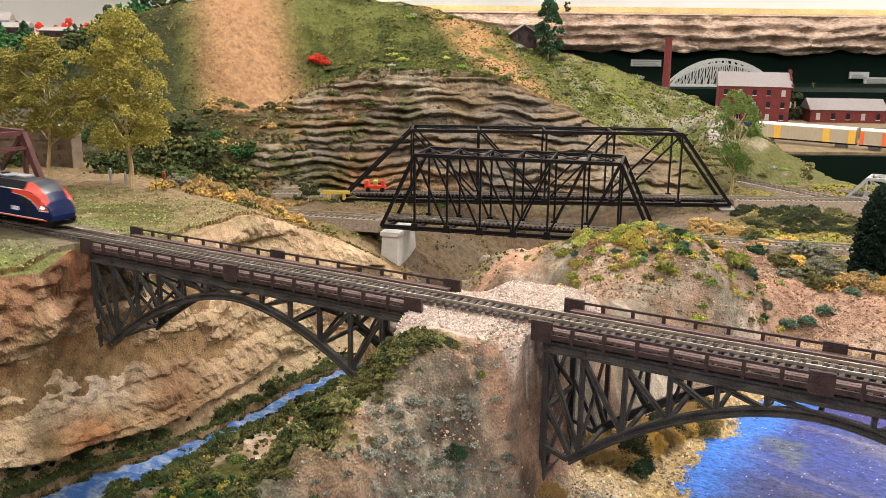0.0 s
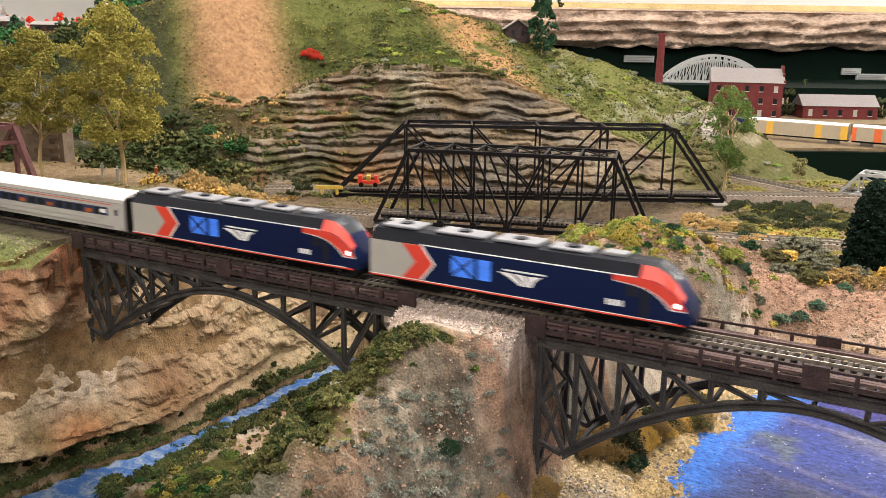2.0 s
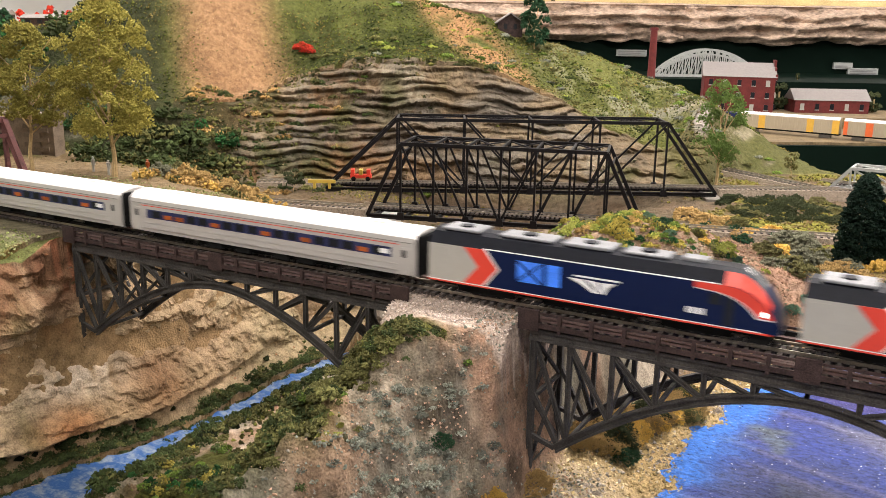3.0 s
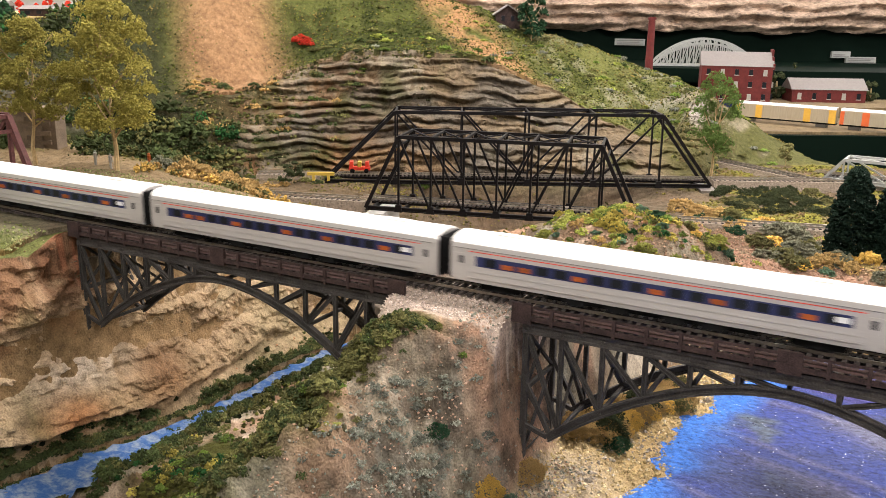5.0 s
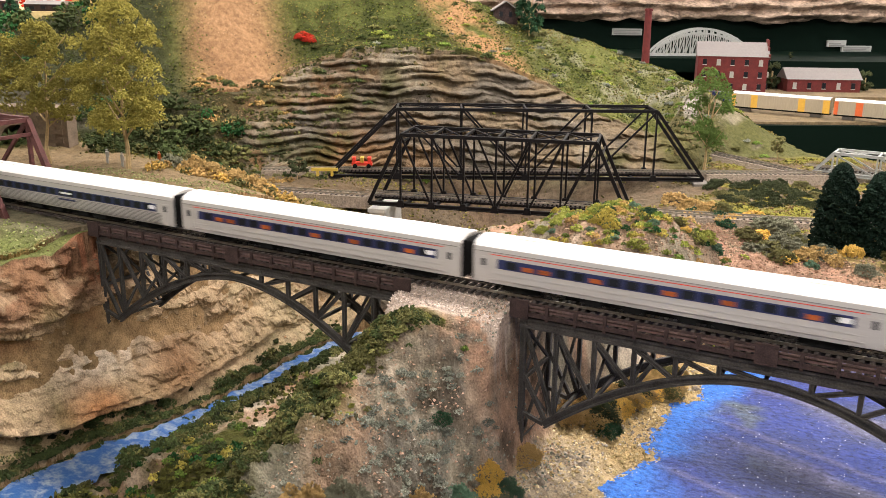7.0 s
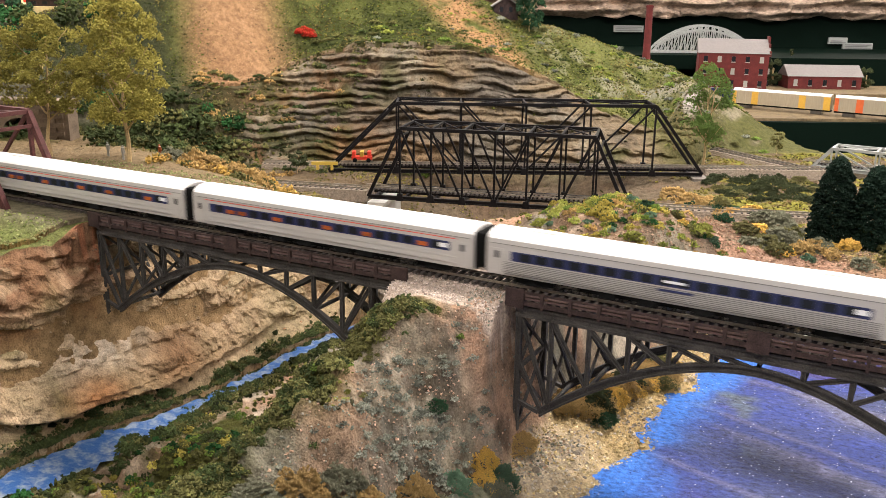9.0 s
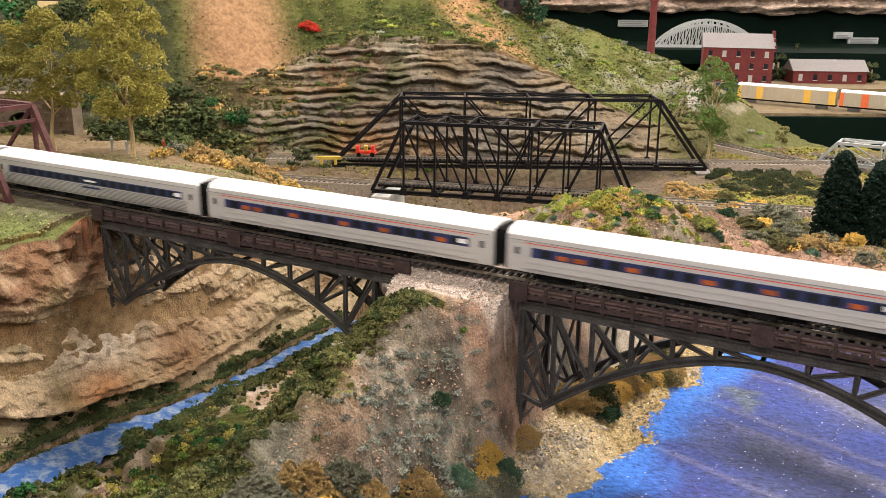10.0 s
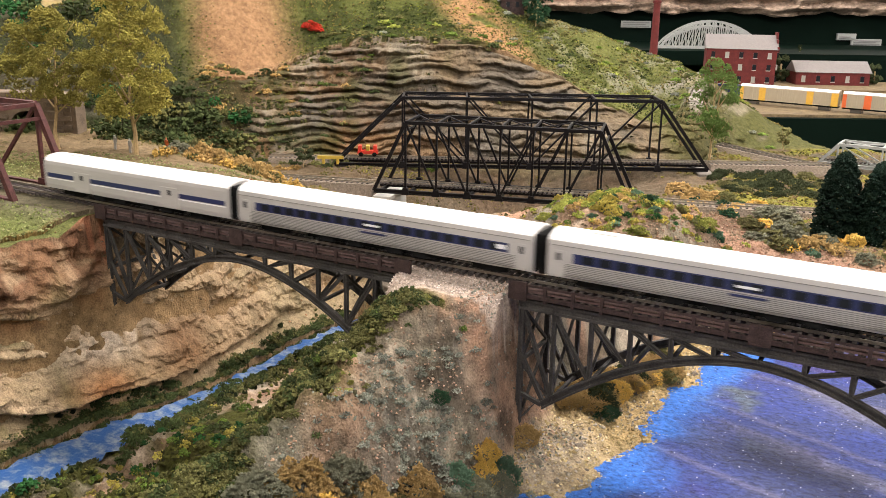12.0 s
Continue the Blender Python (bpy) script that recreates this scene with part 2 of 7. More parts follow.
def height(x, y):
    """Height of the scenery, and masks for its cover."""
    u, v = uv_of(x, y)
    n1, n2, n3 = fbm(x, y, 9, 4, 3), fbm(x, y, 32, 4, 11), fbm(x, y, 110, 3, 23)
    # west plateau, sinking to the back ground
    west = mixf(-0.018, -0.088, ss(0.22, 0.46, y + 0.35 * (x + 0.55)))
    west = west + 0.006 * n1
    rx, we = river_x(y), west_edge(y) + 0.012 * n1
    # west wall in ledges
    rw = river_w(y)
    dq = np.clip((x - we) / (rx - rw - 0.010 - we), 0, 1)
    d = 0.55 * dq + 0.45 * ss(0, 1, dq)
    led = np.floor(d * 5 + 0.7 * n1) / 5
    dl = mixf(d, np.clip(led + 0.2 * ss(0.6, 1.0, (d * 5 + 0.7 * n1) % 1.0), 0, 1), 0.15)
    floor_z = RIVER_Z + 0.006 + 0.06 * ss(0.25, 0.5, y)
    zw = mixf(west, floor_z, np.clip(dl, 0, 1))
    # ridge between river and lake
    crest = -0.008 - 0.13 * ss(-0.02, -0.75, y) * 1.0 - 0.045 * ss(0.05, 0.22, y) - 0.02 * ss(0.25, 0.5, y)
    crest = crest - 0.012 * ss(-0.02, -0.12, y) - 0.05 * ss(0.12, 0.30, y) * ss(-0.09, -0.16, x)
    de = np.clip((x - (rx + rw + 0.006)) / (-0.072 - (rx + rw + 0.006)), 0, 1)
    ze = mixf(floor_z, crest, 0.10 * de + 0.90 * ss(0.40, 1.10, de + 0.05 * n1) / ss(0.40, 1.10, 1.0))
    z = np.where(x < rx, zw, ze)
    # river bed
    bed = np.abs(x - rx) < rw + 0.004
    z = np.where(bed & (y < 0.34), RIVER_Z - 0.004, z)
    # east side of the ridge down to the shore
    ex = -0.022 + 0.006 * n1 - 0.045 * ss(-0.03, -0.15, y) + 0.03 * ss(0.2, 0.36, y)
    width = 0.034 + 0.07 * ss(-0.03, -0.15, y) + 0.05 * ss(0.05, 0.25, y)
    de2 = ss(0, 1, (x - ex) / width)
    shore = LAKE_Z + 0.012 * np.clip((lake_shore(y) - x) / 0.05, -1.5, 1.2)
    north = ss(0.33, 0.50, y + 0.25 * (0.1 - x) + 0.04 * n1)
    shore = mixf(shore, -0.085, north)
    z = np.where(x > ex, mixf(z, shore, de2), z)
    # back ground round the trusses
    back = ss(0.36, 0.55, y + 0.0 * x)
    flat = -0.092 + 0.006 * n1
    gorge = np.exp(-((x + 0.36 - 0.12 * (y - 0.5)) / 0.125) ** 2)
    z = mixf(z, flat - 0.115 * gorge * ss(1.0, 0.66, y), back * ss(-0.62, -0.51, x))
    # mound behind the main line, with a dirt bank towards the lake
    mt = ss(0.925, 1.0, v + 0.025 * n1 + 0.012 * n2 - 0.10 * np.clip(u - 0.3, 0, 1)) * ss(-0.05, 0.08, u) * ss(1.24, 1.10, v)
    mt = mt * ss(0.12, 0.2, y) * ss(0.62, 0.5, u)
    z = mixf(z, -0.066 - 0.020 * ss(0.30, 0.44, u) + 0.010 * n1 + 0.006 * n2, mt)
    bump_ = np.exp(-(((x + 0.035) / 0.115) ** 2 + ((y - 0.355) / 0.085) ** 2) ** 2)
    z = z + np.maximum(0, -0.020 + 0.010 * n1 + 0.010 * n2 - z) * bump_
    # hill with its rock face
    vb = 1.60 + 0.20 * ss(0.47, 0.60, u) - 0.13 * ss(-0.2, -0.5, u)
    crest_z = np.interp(u, CREST_U, CREST_Z)
    face_top = 0.118 - 0.07 * ss(-0.14, -0.38, u) - 0.17 * ss(0.02, 0.52, u)
    face_top = mixf(face_top, crest_z - 0.015, ss(0.44, 0.54, u))
    kw = 0.17 - 0.05 * ss(0.46, 0.58, u)
    k = np.clip((v - vb + 0.02 * n1) / kw, 0, 1)
    steps = 15.0
    ph = (k * steps + 0.9 * n1 + 0.35 * n2 + 1.5 * u)
    kt = np.clip((np.floor(ph) + ss(0.45, 1.0, ph % 1.0)) / steps, 0, 1)
    rock = ss(-0.42, -0.22, u + 0.06 * n1) * ss(0.58, 0.40, u)
    kk = mixf(k, kt, 0.2 * rock)
    zh = mixf(-0.10, face_top, kk)
    up = ss(0, 1, (v - vb - kw) / 0.32)
    zh = zh + (crest_z - face_top) * up + 0.012 * n1 * k
    zh = zh - 0.10 * ss(2.15, 2.7, v)
    hmask = ss(-0.03, 0.03, v - vb + 0.02 * n1) * ss(1.0, 0.80, u - 0.1 * (v - 1.7))
    z = mixf(z, zh, hmask)
    onridge = (x > rx + 0.03) * (x < 0.06) * ss(-0.05, -0.10, y)
    z = z + (0.0045 + 0.004 * onridge) * n2 + (0.0022 + 0.0014 * onridge) * n3
    crag = 1 - np.abs(fbm(x, y, 27, 4, 131)) * 2.2
    z = z + onridge * (0.018 * fbm(x, y, 15, 2, 135) + 0.021 * (crag - 0.6) + 0.0026 * fbm(x, y, 260, 2, 133))
    # the layout ends at the aisle
    z = mixf(z, -0.60, ss(0.0, 0.05, v - (2.1 - 1.2 * (u - 0.6)) + 0.01 * n1) * ss(0.25, 0.45, u))
    # track bed of the main line stays clear
    onland = (x < -0.466) | ((x > -0.106) & (x < -0.008))
    bench = ss(0.075, 0.035, np.abs(y))
    z = np.where(onland, mixf(z, -0.0095 + 0.001 * n3, bench), np.where(np.abs(y) < 0.06, np.minimum(z, -0.014), z))
    keep = ss(0.12, 0.06, np.abs(y)) * (x < -0.47)
    z = mixf(z, np.minimum(z, -0.010), keep)
    return z, dict(u=u, v=v, n1=n1, n2=n2, n3=n3, k=k, up=up, hm=hmask, rock=rock, we=we, rx=rx, d=d, ex=ex, bench=bench * onland, north=north, back=back)


def ground_z(x, y):
    return float(height(np.array([x]), np.array([y]))[0][0])


def lay(c, col, m):
    return c * (1 - m[:, None]) + np.array(col)[None, :] * m[:, None]


def build_ground():
    us = np.concatenate([np.arange(-2.2, -0.9, 0.02), np.arange(-0.9, -0.42, 0.0048), np.arange(-0.42, 0.14, 0.0024), np.arange(0.14, 0.92, 0.0048), np.arange(0.92, 1.4, 0.02)])
    vs = np.concatenate([np.arange(0.30, 0.36, 0.0045), np.arange(0.36, 0.84, 0.0024), np.arange(0.84, 1.12, 0.0045), np.arange(1.12, 2.3, 0.0065), np.arange(2.3, 2.75, 0.02)])
    U, V = np.meshgrid(us, vs)
    x, y = xy_of(U.ravel(), V.ravel())
    z, k = height(x, y)
    n1, n2, n3 = k["n1"], k["n2"], k["n3"]
    u, v = k["u"], k["v"]
    c = np.tile(np.array((0.33, 0.245, 0.18)), (len(x), 1))
    c = lay(c, (0.46, 0.29, 0.21), ss(-0.1, 0.4, n1) * 0.5)
    c = lay(c, (0.54, 0.355, 0.26), (x > -0.16) * (x < 0.03) * ss(-0.05, -0.12, y) * ss(-0.3, 0.3, n1 + n2) * 0.7)
    c = lay(c, (0.24, 0.245, 0.20), ss(-0.10, 0.30, fbm(x, y, 16, 4, 88) + 0.35 * np.exp(-(((x + 0.01) / 0.03) ** 2 + ((y + 0.14) / 0.05) ** 2))) * 0.75)
    c = lay(c, (0.52, 0.45, 0.37), ss(0.15, 0.5, fbm(x, y, 40, 3, 89)) * 0.6)
    c = lay(c, (0.19, 0.14, 0.10), ss(0.05, 0.4, n2) * 0.6)
    cl = (x > -0.05) * (x < 0.05) * (y < 0.12) * (z > -0.14)
    c = lay(c, (0.20, 0.185, 0.155), cl * ss(-0.1, 0.3, fbm(y + x, z * 1.3, 34, 4, 184)) * 0.8)
    c = lay(c, (0.13, 0.105, 0.08), cl * ss(0.1, 0.4, fbm(y - x + 4, z * 0.7, 52, 3, 185)) * 0.7)
    # west wall: tan, red and grey ledges
    ww = (x < k["rx"]) & (x > k["we"] - 0.03) & (y < 0.5)
    c = lay(c, (0.33, 0.235, 0.135), ww * 0.9)
    c = lay(c, (0.30, 0.12, 0.055), ww * ss(-0.09, -0.03, z) * ss(0.0, -0.08, y) * ss(-0.3, 0.3, n2))
    c = lay(c, (0.16, 0.12, 0.07), ww * ss(0.1, 0.5, n1 + 0.5 * n2) * 0.7)
    c = lay(c, (0.50, 0.42, 0.33), ww * np.exp(-(((y + 0.03) / 0.06) ** 2 + ((z + 0.15) / 0.022) ** 2)) * ss(-0.5, 0.2, n2))
    c = lay(c, (0.17, 0.09, 0.045), ww * np.exp(-(((y - 0.05) / 0.035) ** 2 + ((z + 0.165) / 0.03) ** 2)) * 0.7)
    # grass on the west plateau
    wp = ss(-0.01, -0.03, x - k["we"]) * ss(0.22, 0.1, y)
    c = lay(c, (0.20, 0.22, 0.09), wp * ss(-0.6, 0.1, n2 + 0.3))
    wb = ss(-0.01, -0.04, x - k["we"]) * ss(0.06, 0.12, y)
    c = lay(c, (0.26, 0.20, 0.125), wb * 0.9)
    c = lay(c, (0.12, 0.12, 0.04), wb * ss(0.0, 0.4, n1 + n2) * 0.8)
    # gravel bed and crest
    gr = ((x > -0.13) & (x < 0.012) & (y > -0.062 + 0.012 * n1) & (y < 0.12 + 0.02 * n1) & (z > -0.05))
    c = lay(c, (0.47, 0.395, 0.34), gr * 1.0 * ss(-0.9, -0.3, n2 + 0.2))
    c = lay(c, (0.22, 0.19, 0.15), k["bench"] * (x < -0.46) * 0.8)
    # moss on the flank towards the river
    fl = ss(0.008, -0.014, x - moss_x(y) + 0.035 * n1 + 0.012 * n2) * ss(0.05, 0.0, y) * (x > k["rx"]) * ss(0.3, 0.2, y)
    fl = fl * np.where(x > -0.13, ss(-0.056, -0.070, y), 1.0)
    c = lay(c, (0.10, 0.10, 0.035), fl * ss(-0.5, 0.1, n2 + n1 * 0.5))
    # shore
    sh = ss(0.012, -0.002, z - LAKE_Z - 0.014) * (x > -0.05) * (y < 0.5) * (1 - k["hm"])
    c = lay(c, (0.42, 0.325, 0.18), sh * 0.95)
    c = lay(c, (0.40, 0.35, 0.29), sh * ss(0.06, 0.0, y) * ss(0.09, 0.03, x) * 0.8)
    # dirt bank north of the lake
    db = (x > -0.02) * k["north"] * ss(0.75, 0.6, y) * (1 - k["hm"])
    c = lay(c, (0.38, 0.24, 0.18), db * 0.9)
    # back ground
    bk = k["back"] * (1 - k["hm"]) * ss(0.45, 0.6, y)
    c = lay(c, (0.15, 0.115, 0.08), bk * 0.85)
    c = lay(c, (0.22, 0.21, 0.05), bk * ss(0.36, 0.5, u) * ss(-0.3, 0.2, n1 + n2))
    # hill
    hm = k["hm"]
    face = hm * (k["k"] < 0.999) * k["rock"]
    c = lay(c, (0.13, 0.14, 0.05), hm)
    c = lay(c, (0.23, 0.185, 0.13), face)
    c = lay(c, (0.30, 0.17, 0.09), face * ss(0.0, -0.3, u + 0.2 * n1) * 0.7)
    c = lay(c, (0.15, 0.12, 0.09), face * ss(0.0, 0.5, n2) * 0.8)
    c = lay(c, (0.34, 0.31, 0.26), face * ss(0.1, 0.5, n1 + 0.4 * n3) * 0.6)
    topm = hm * (1 - (k["k"] < 0.999))
    c = lay(c, (0.075, 0.085, 0.030), topm * ss(-0.3, 0.2, n1 + 0.5 * n2))
    c = lay(c, (0.175, 0.18, 0.07), topm * ss(0.05, 0.3, u) * ss(-0.3, 0.3, n2 + 0.3))
    c = lay(c, (0.28, 0.265, 0.22), topm * ss(0.1, 0.35, u) * ss(0.15, 0.5, n1 + n2) * 0.6)
    tan = np.exp(-(((u + 0.345 + 0.33 * (v - 1.65)) / 0.10) ** 4)) * ss(1.60, 1.66, v + 0.03 * n1)
    c = lay(c, (0.36, 0.235, 0.14), hm * tan)
    c = lay(c, (0.27, 0.17, 0.10), hm * tan * ss(0.0, 0.4, fbm(x, y, 14, 4, 183)) * 0.6)
    tan2 = np.exp(-((u - 0.06 - 0.5 * (1.95 - v)) / 0.07) ** 4) * ss(1.74, 1.80, v)
    c = lay(c, (0.36, 0.23, 0.13), hm * tan2 * ss(-0.7, 0.0, n1 + n2 + 0.2))
    lefth = hm * ss(-0.105, -0.16, u + 0.345 + 0.33 * (v - 1.65))
    c = lay(c, (0.058, 0.062, 0.034), lefth * 0.85)
    c = lay(c, (0.22, 0.20, 0.16), lefth * ss(0.15, 0.45, fbm(u, z * 2, 9, 4, 181)) * 0.6)
    c = lay(c, (0.10, 0.085, 0.06), lefth * ss(1.75, 1.6, v) * ss(-0.2, 0.3, n2) * 0.8)
    c = lay(c, (0.15, 0.145, 0.07), hm * ss(0.46, 0.56, u) * 0.7)
    c = lay(c, (0.33, 0.29, 0.23), hm * ss(0.44, 0.52, u) * ss(0.0, 0.4, fbm(u, z * 2.5, 15, 4, 182)) * 0.8)
    c = lay(c, (0.34, 0.32, 0.29), hm * np.exp(-((u - 0.52) / 0.06) ** 2) * ss(0.08, 0.0, z) * ss(-0.2, 0.3, n2))
    # room for the sculpted rock sheets in front
    z = z - 0.03 * ((x > k['we'] - 0.02) & (x < k['rx'] - river_w(y) - 0.008) & (y < 0.44) & (y > -0.42)) - 0.03 * ((k['k'] > 0.02) & (k['k'] < 0.97) & (u > -0.46) & (u < 0.60))
    c = np.clip(c, 0, 1) ** 1.28
    nv, nu = U.shape
    idx = np.arange(nv * nu).reshape(nv, nu)
    f = np.stack([idx[:-1, :-1], idx[:-1, 1:], idx[1:, 1:], idx[1:, :-1]], -1).reshape(-1, 4)
    me = bpy.data.meshes.new("ground")
    me.from_pydata(np.stack([x, y, z], -1).tolist(), [], f.tolist())
    me.materials.append(M_GROUND)
    at = me.color_attributes.new("cover", "FLOAT_COLOR", "POINT")
    rgba = np.concatenate([np.clip(c, 0, 1), np.ones((len(x), 1))], 1).astype(np.float32)
    at.data.foreach_set("color", rgba.ravel())
    ob = new("ground", me)
    tagged(ob, "sculpted plaster and ground foam scenery with gorge, ridge and hill", "terrain", kind="structure")
    return ob


def sheet(name, X, Y, dx, label, colour):
    """A dense rock sheet over the ground form, pushed out by its strata."""
    sh = X.shape
    x, y = X.ravel(), Y.ravel()
    z, k = height(x, y)
    px, py, pz = dx(x, y, z, k)
    me = bpy.data.meshes.new(name)
    i = np.arange(X.size).reshape(sh)
    f = np.stack([i[:-1, :-1], i[:-1, 1:], i[1:, 1:], i[1:, :-1]], -1).reshape(-1, 4)
    me.from_pydata(np.stack([x + px, y + py, z + pz], -1).tolist(), [], f.tolist())
    me.materials.append(M_GROUND)
    at = me.color_attributes.new("cover", "FLOAT_COLOR", "POINT")
    c = np.clip(colour(x, y, z, k), 0, 1) ** 1.28
    at.data.foreach_set("color", np.concatenate([c, np.ones((len(x), 1))], 1).astype(np.float32).ravel())
    return tagged(new(name, me), label, "rock", kind="structure")


def face_push(x, y, z, k):
    u = k["u"]
    w = z + 0.022 * fbm(x, y, 3.5, 3, 51) + 0.012 * fbm(x, y, 16, 4, 52) + 0.03 * u
    ph = w / 0.0138
    fr = ph % 1.0
    row = np.floor(ph) * 3.7 + 40
    amp = 0.15 + 1.1 * ss(0.25, 0.8, vnoise(row, u * 13 + row, 9))
    prof = ss(0.0, 0.25, fr) * ss(1.02, 0.55, fr)
    m = ss(0.0, 0.06, k["k"]) * ss(1.0, 0.93, k["k"]) * k["rock"]
    out = (0.0115 * amp * prof - 0.003 + 0.011 * fbm(u + 3, w * 4, 20, 4, 53) + 0.003 * fbm(u, w * 2, 120, 3, 54)) * m
    return 0.4908 * out, -0.8712 * out, 0.003 * prof * amp * m - 0.010 * (ss(0.955, 0.985, k["k"]) + ss(0.03, 0.01, k["k"]))


def face_colour(x, y, z, k):
    c = np.tile(np.array((0.23, 0.185, 0.13)), (len(x), 1))
    n1, n2, n3, u = k["n1"], k["n2"], k["n3"], k["u"]
    c = lay(c, (0.27, 0.16, 0.085), ss(0.05, -0.3, u + 0.2 * n1) * 0.75)
    c = lay(c, (0.14, 0.115, 0.085), ss(0.0, 0.5, n2) * 0.8)
    c = lay(c, (0.36, 0.33, 0.27), ss(0.0, 0.45, n1 + 0.4 * n3) * 0.5)
    c = lay(c, (0.17, 0.155, 0.135), ss(-0.1, 0.3, fbm(u, z * 3, 9, 4, 78)) * 0.7)
    c = lay(c, (0.085, 0.09, 0.03), ss(0.1, 0.5, fbm(x, y, 15, 4, 77)) * 0.65)
    c = lay(c, (0.13, 0.13, 0.05), ss(0.40, 0.46, u) * 0.7)
    c = lay(c, (0.36, 0.335, 0.30), ss(0.44, 0.48, u) * ss(-0.03, 0.01, z) * ss(-0.25, 0.15, fbm(u * 3, z * 0.4, 20, 3, 79) + 0.1))
    c = lay(c, (0.065, 0.065, 0.03), ss(-0.28, -0.40, u + 0.05 * n1) * 0.85)
    edge = np.clip(ss(0.05, 0.0, k["k"]) + ss(0.95, 1.0, k["k"]), 0, 1)
    return lay(c, (0.11, 0.12, 0.04), edge * 0.8)


def wall_layer(x, y, z):
    return z + 0.026 * fbm(x, y, 4, 3, 61) + 0.006 * fbm(x, y, 18, 3, 60) + 0.05 * y


def wall_push(x, y, z, k):
    w = wall_layer(x, y, z)
    fr = (w / 0.046) % 1.0
    amp = ss(0.35, 0.85, vnoise(np.floor(w / 0.046) * 3.1 + 50, y * 6, 66))
    m = ss(0.03, 0.12, k["d"]) * ss(1.0, 0.9, k["d"])
    out = 0.015 * amp * ss(0, 0.12, fr) * ss(1.0, 0.35, fr) - 0.005
    fr2 = (w / 0.013 + 0.3) % 1.0
    out = out + 0.0022 * ss(0, 0.3, fr2) * ss(1.0, 0.6, fr2) * ss(0.4, 0.8, vnoise(np.floor(w / 0.013) * 2.3, y * 15, 68))
    # rust crag under the turf by the bridge end
    crag = ss(-0.090, -0.060, z) * ss(0.04, -0.02, y)
    crag = crag * (1 - np.exp(-(y / 0.05) ** 4))
    out = out + crag * (0.014 * ss(-0.2, 0.3, fbm(y, z, 28, 3, 69)) + 0.010 * fbm(y, z * 0.6, 60, 3, 70))
    out = out + 0.013 * fbm(y * 0.8 + 5, w * 2.2, 13, 3, 62) + 0.0080 * fbm(y, w * 1.8, 40, 4, 63) + 0.0022 * fbm(y, w * 1.3, 170, 2, 64)
    return out * m, -0.3 * out * m, -0.005 * ss(0.02, 0.0, k["d"])


def wall_colour(x, y, z, k):
    n1, n2, n3 = k["n1"], k["n2"], k["n3"]
    w = wall_layer(x, y, z)
    c = np.tile(np.array((0.43, 0.33, 0.225)), (len(x), 1))
    c = lay(c, (0.34, 0.285, 0.19), ss(-0.15, 0.35, fbm(y, w * 1.6, 17, 4, 67)) * 0.65)
    c = lay(c, (0.58, 0.455, 0.32), ss(0.0, 0.5, fbm(y + 3, w * 2.2, 26, 4, 71)) * 0.6)
    c = lay(c, (0.27, 0.20, 0.12), ss(0.55, 0.9, vnoise(w * 80 + 30, y * 7, 65)) * 0.35)
    c = lay(c, (0.26, 0.23, 0.14), ss(0.05, 0.5, n1 + 0.5 * n2) * 0.5)
    c = lay(c, (0.22, 0.20, 0.10), ss(-0.02, -0.06, y) * ss(0.1, 0.4, fbm(y, w, 30, 3, 72)) * 0.5)
    rust = ss(-0.095, -0.05, z + 0.02 * n2) * ss(0.04, -0.03, y)
    c = lay(c, (0.27, 0.155, 0.10), rust * ss(-0.35, 0.3, n2 + 0.3) * 0.8)
    c = lay(c, (0.46, 0.36, 0.25), rust * ss(0.05, 0.4, fbm(y, z * 2, 40, 3, 74)) * 0.6)
    c = lay(c, (0.12, 0.06, 0.035), rust * ss(0.1, 0.4, fbm(y, z, 35, 3, 73)) * 0.7)
    c = lay(c, (0.38, 0.185, 0.115), ss(-0.09, -0.05, z) * np.exp(-((y + 0.035) / 0.02) ** 2) * ss(0.1, 0.45, n3 + n2) * 0.9)
    c = lay(c, (0.72, 0.63, 0.53), 0.9 * np.exp(-(((y + 0.045) / 0.050) ** 2 + ((z + 0.140) / 0.020) ** 2)) * ss(-0.45, 0.1, n2 + 0.5 * n3))
    c = lay(c, (0.17, 0.095, 0.05), np.exp(-(((y - 0.03) / 0.045) ** 2 + ((z + 0.165) / 0.035) ** 2)) * 0.8)
    c = lay(c, (0.55, 0.27, 0.12), np.exp(-(((y + 0.065) / 0.028) ** 2 + ((z + 0.178) / 0.018) ** 2)) * 0.7)
    return lay(c, (0.20, 0.21, 0.09), ss(0.03, 0.0, k["d"]) * ss(0.15, 0.05, y))


build_ground()
_u, _v = np.meshgrid(np.linspace(-0.48, 0.62, 440), np.linspace(1.40, 2.02, 330))
sheet("rock_face", *xy_of(_u, _v), face_push, "layered grey-brown plaster rock face of the hill", face_colour)
_y, _t = np.meshgrid(np.linspace(-0.44, 0.46, 520), np.linspace(0, 1, 190))
_a, _b = west_edge(_y) - 0.045, river_x(_y) - river_w(_y)
sheet("gorge_wall", _a + (_b - _a) * _t, _y, wall_push, "ledged tan and rust plaster rock wall of the gorge", wall_colour)


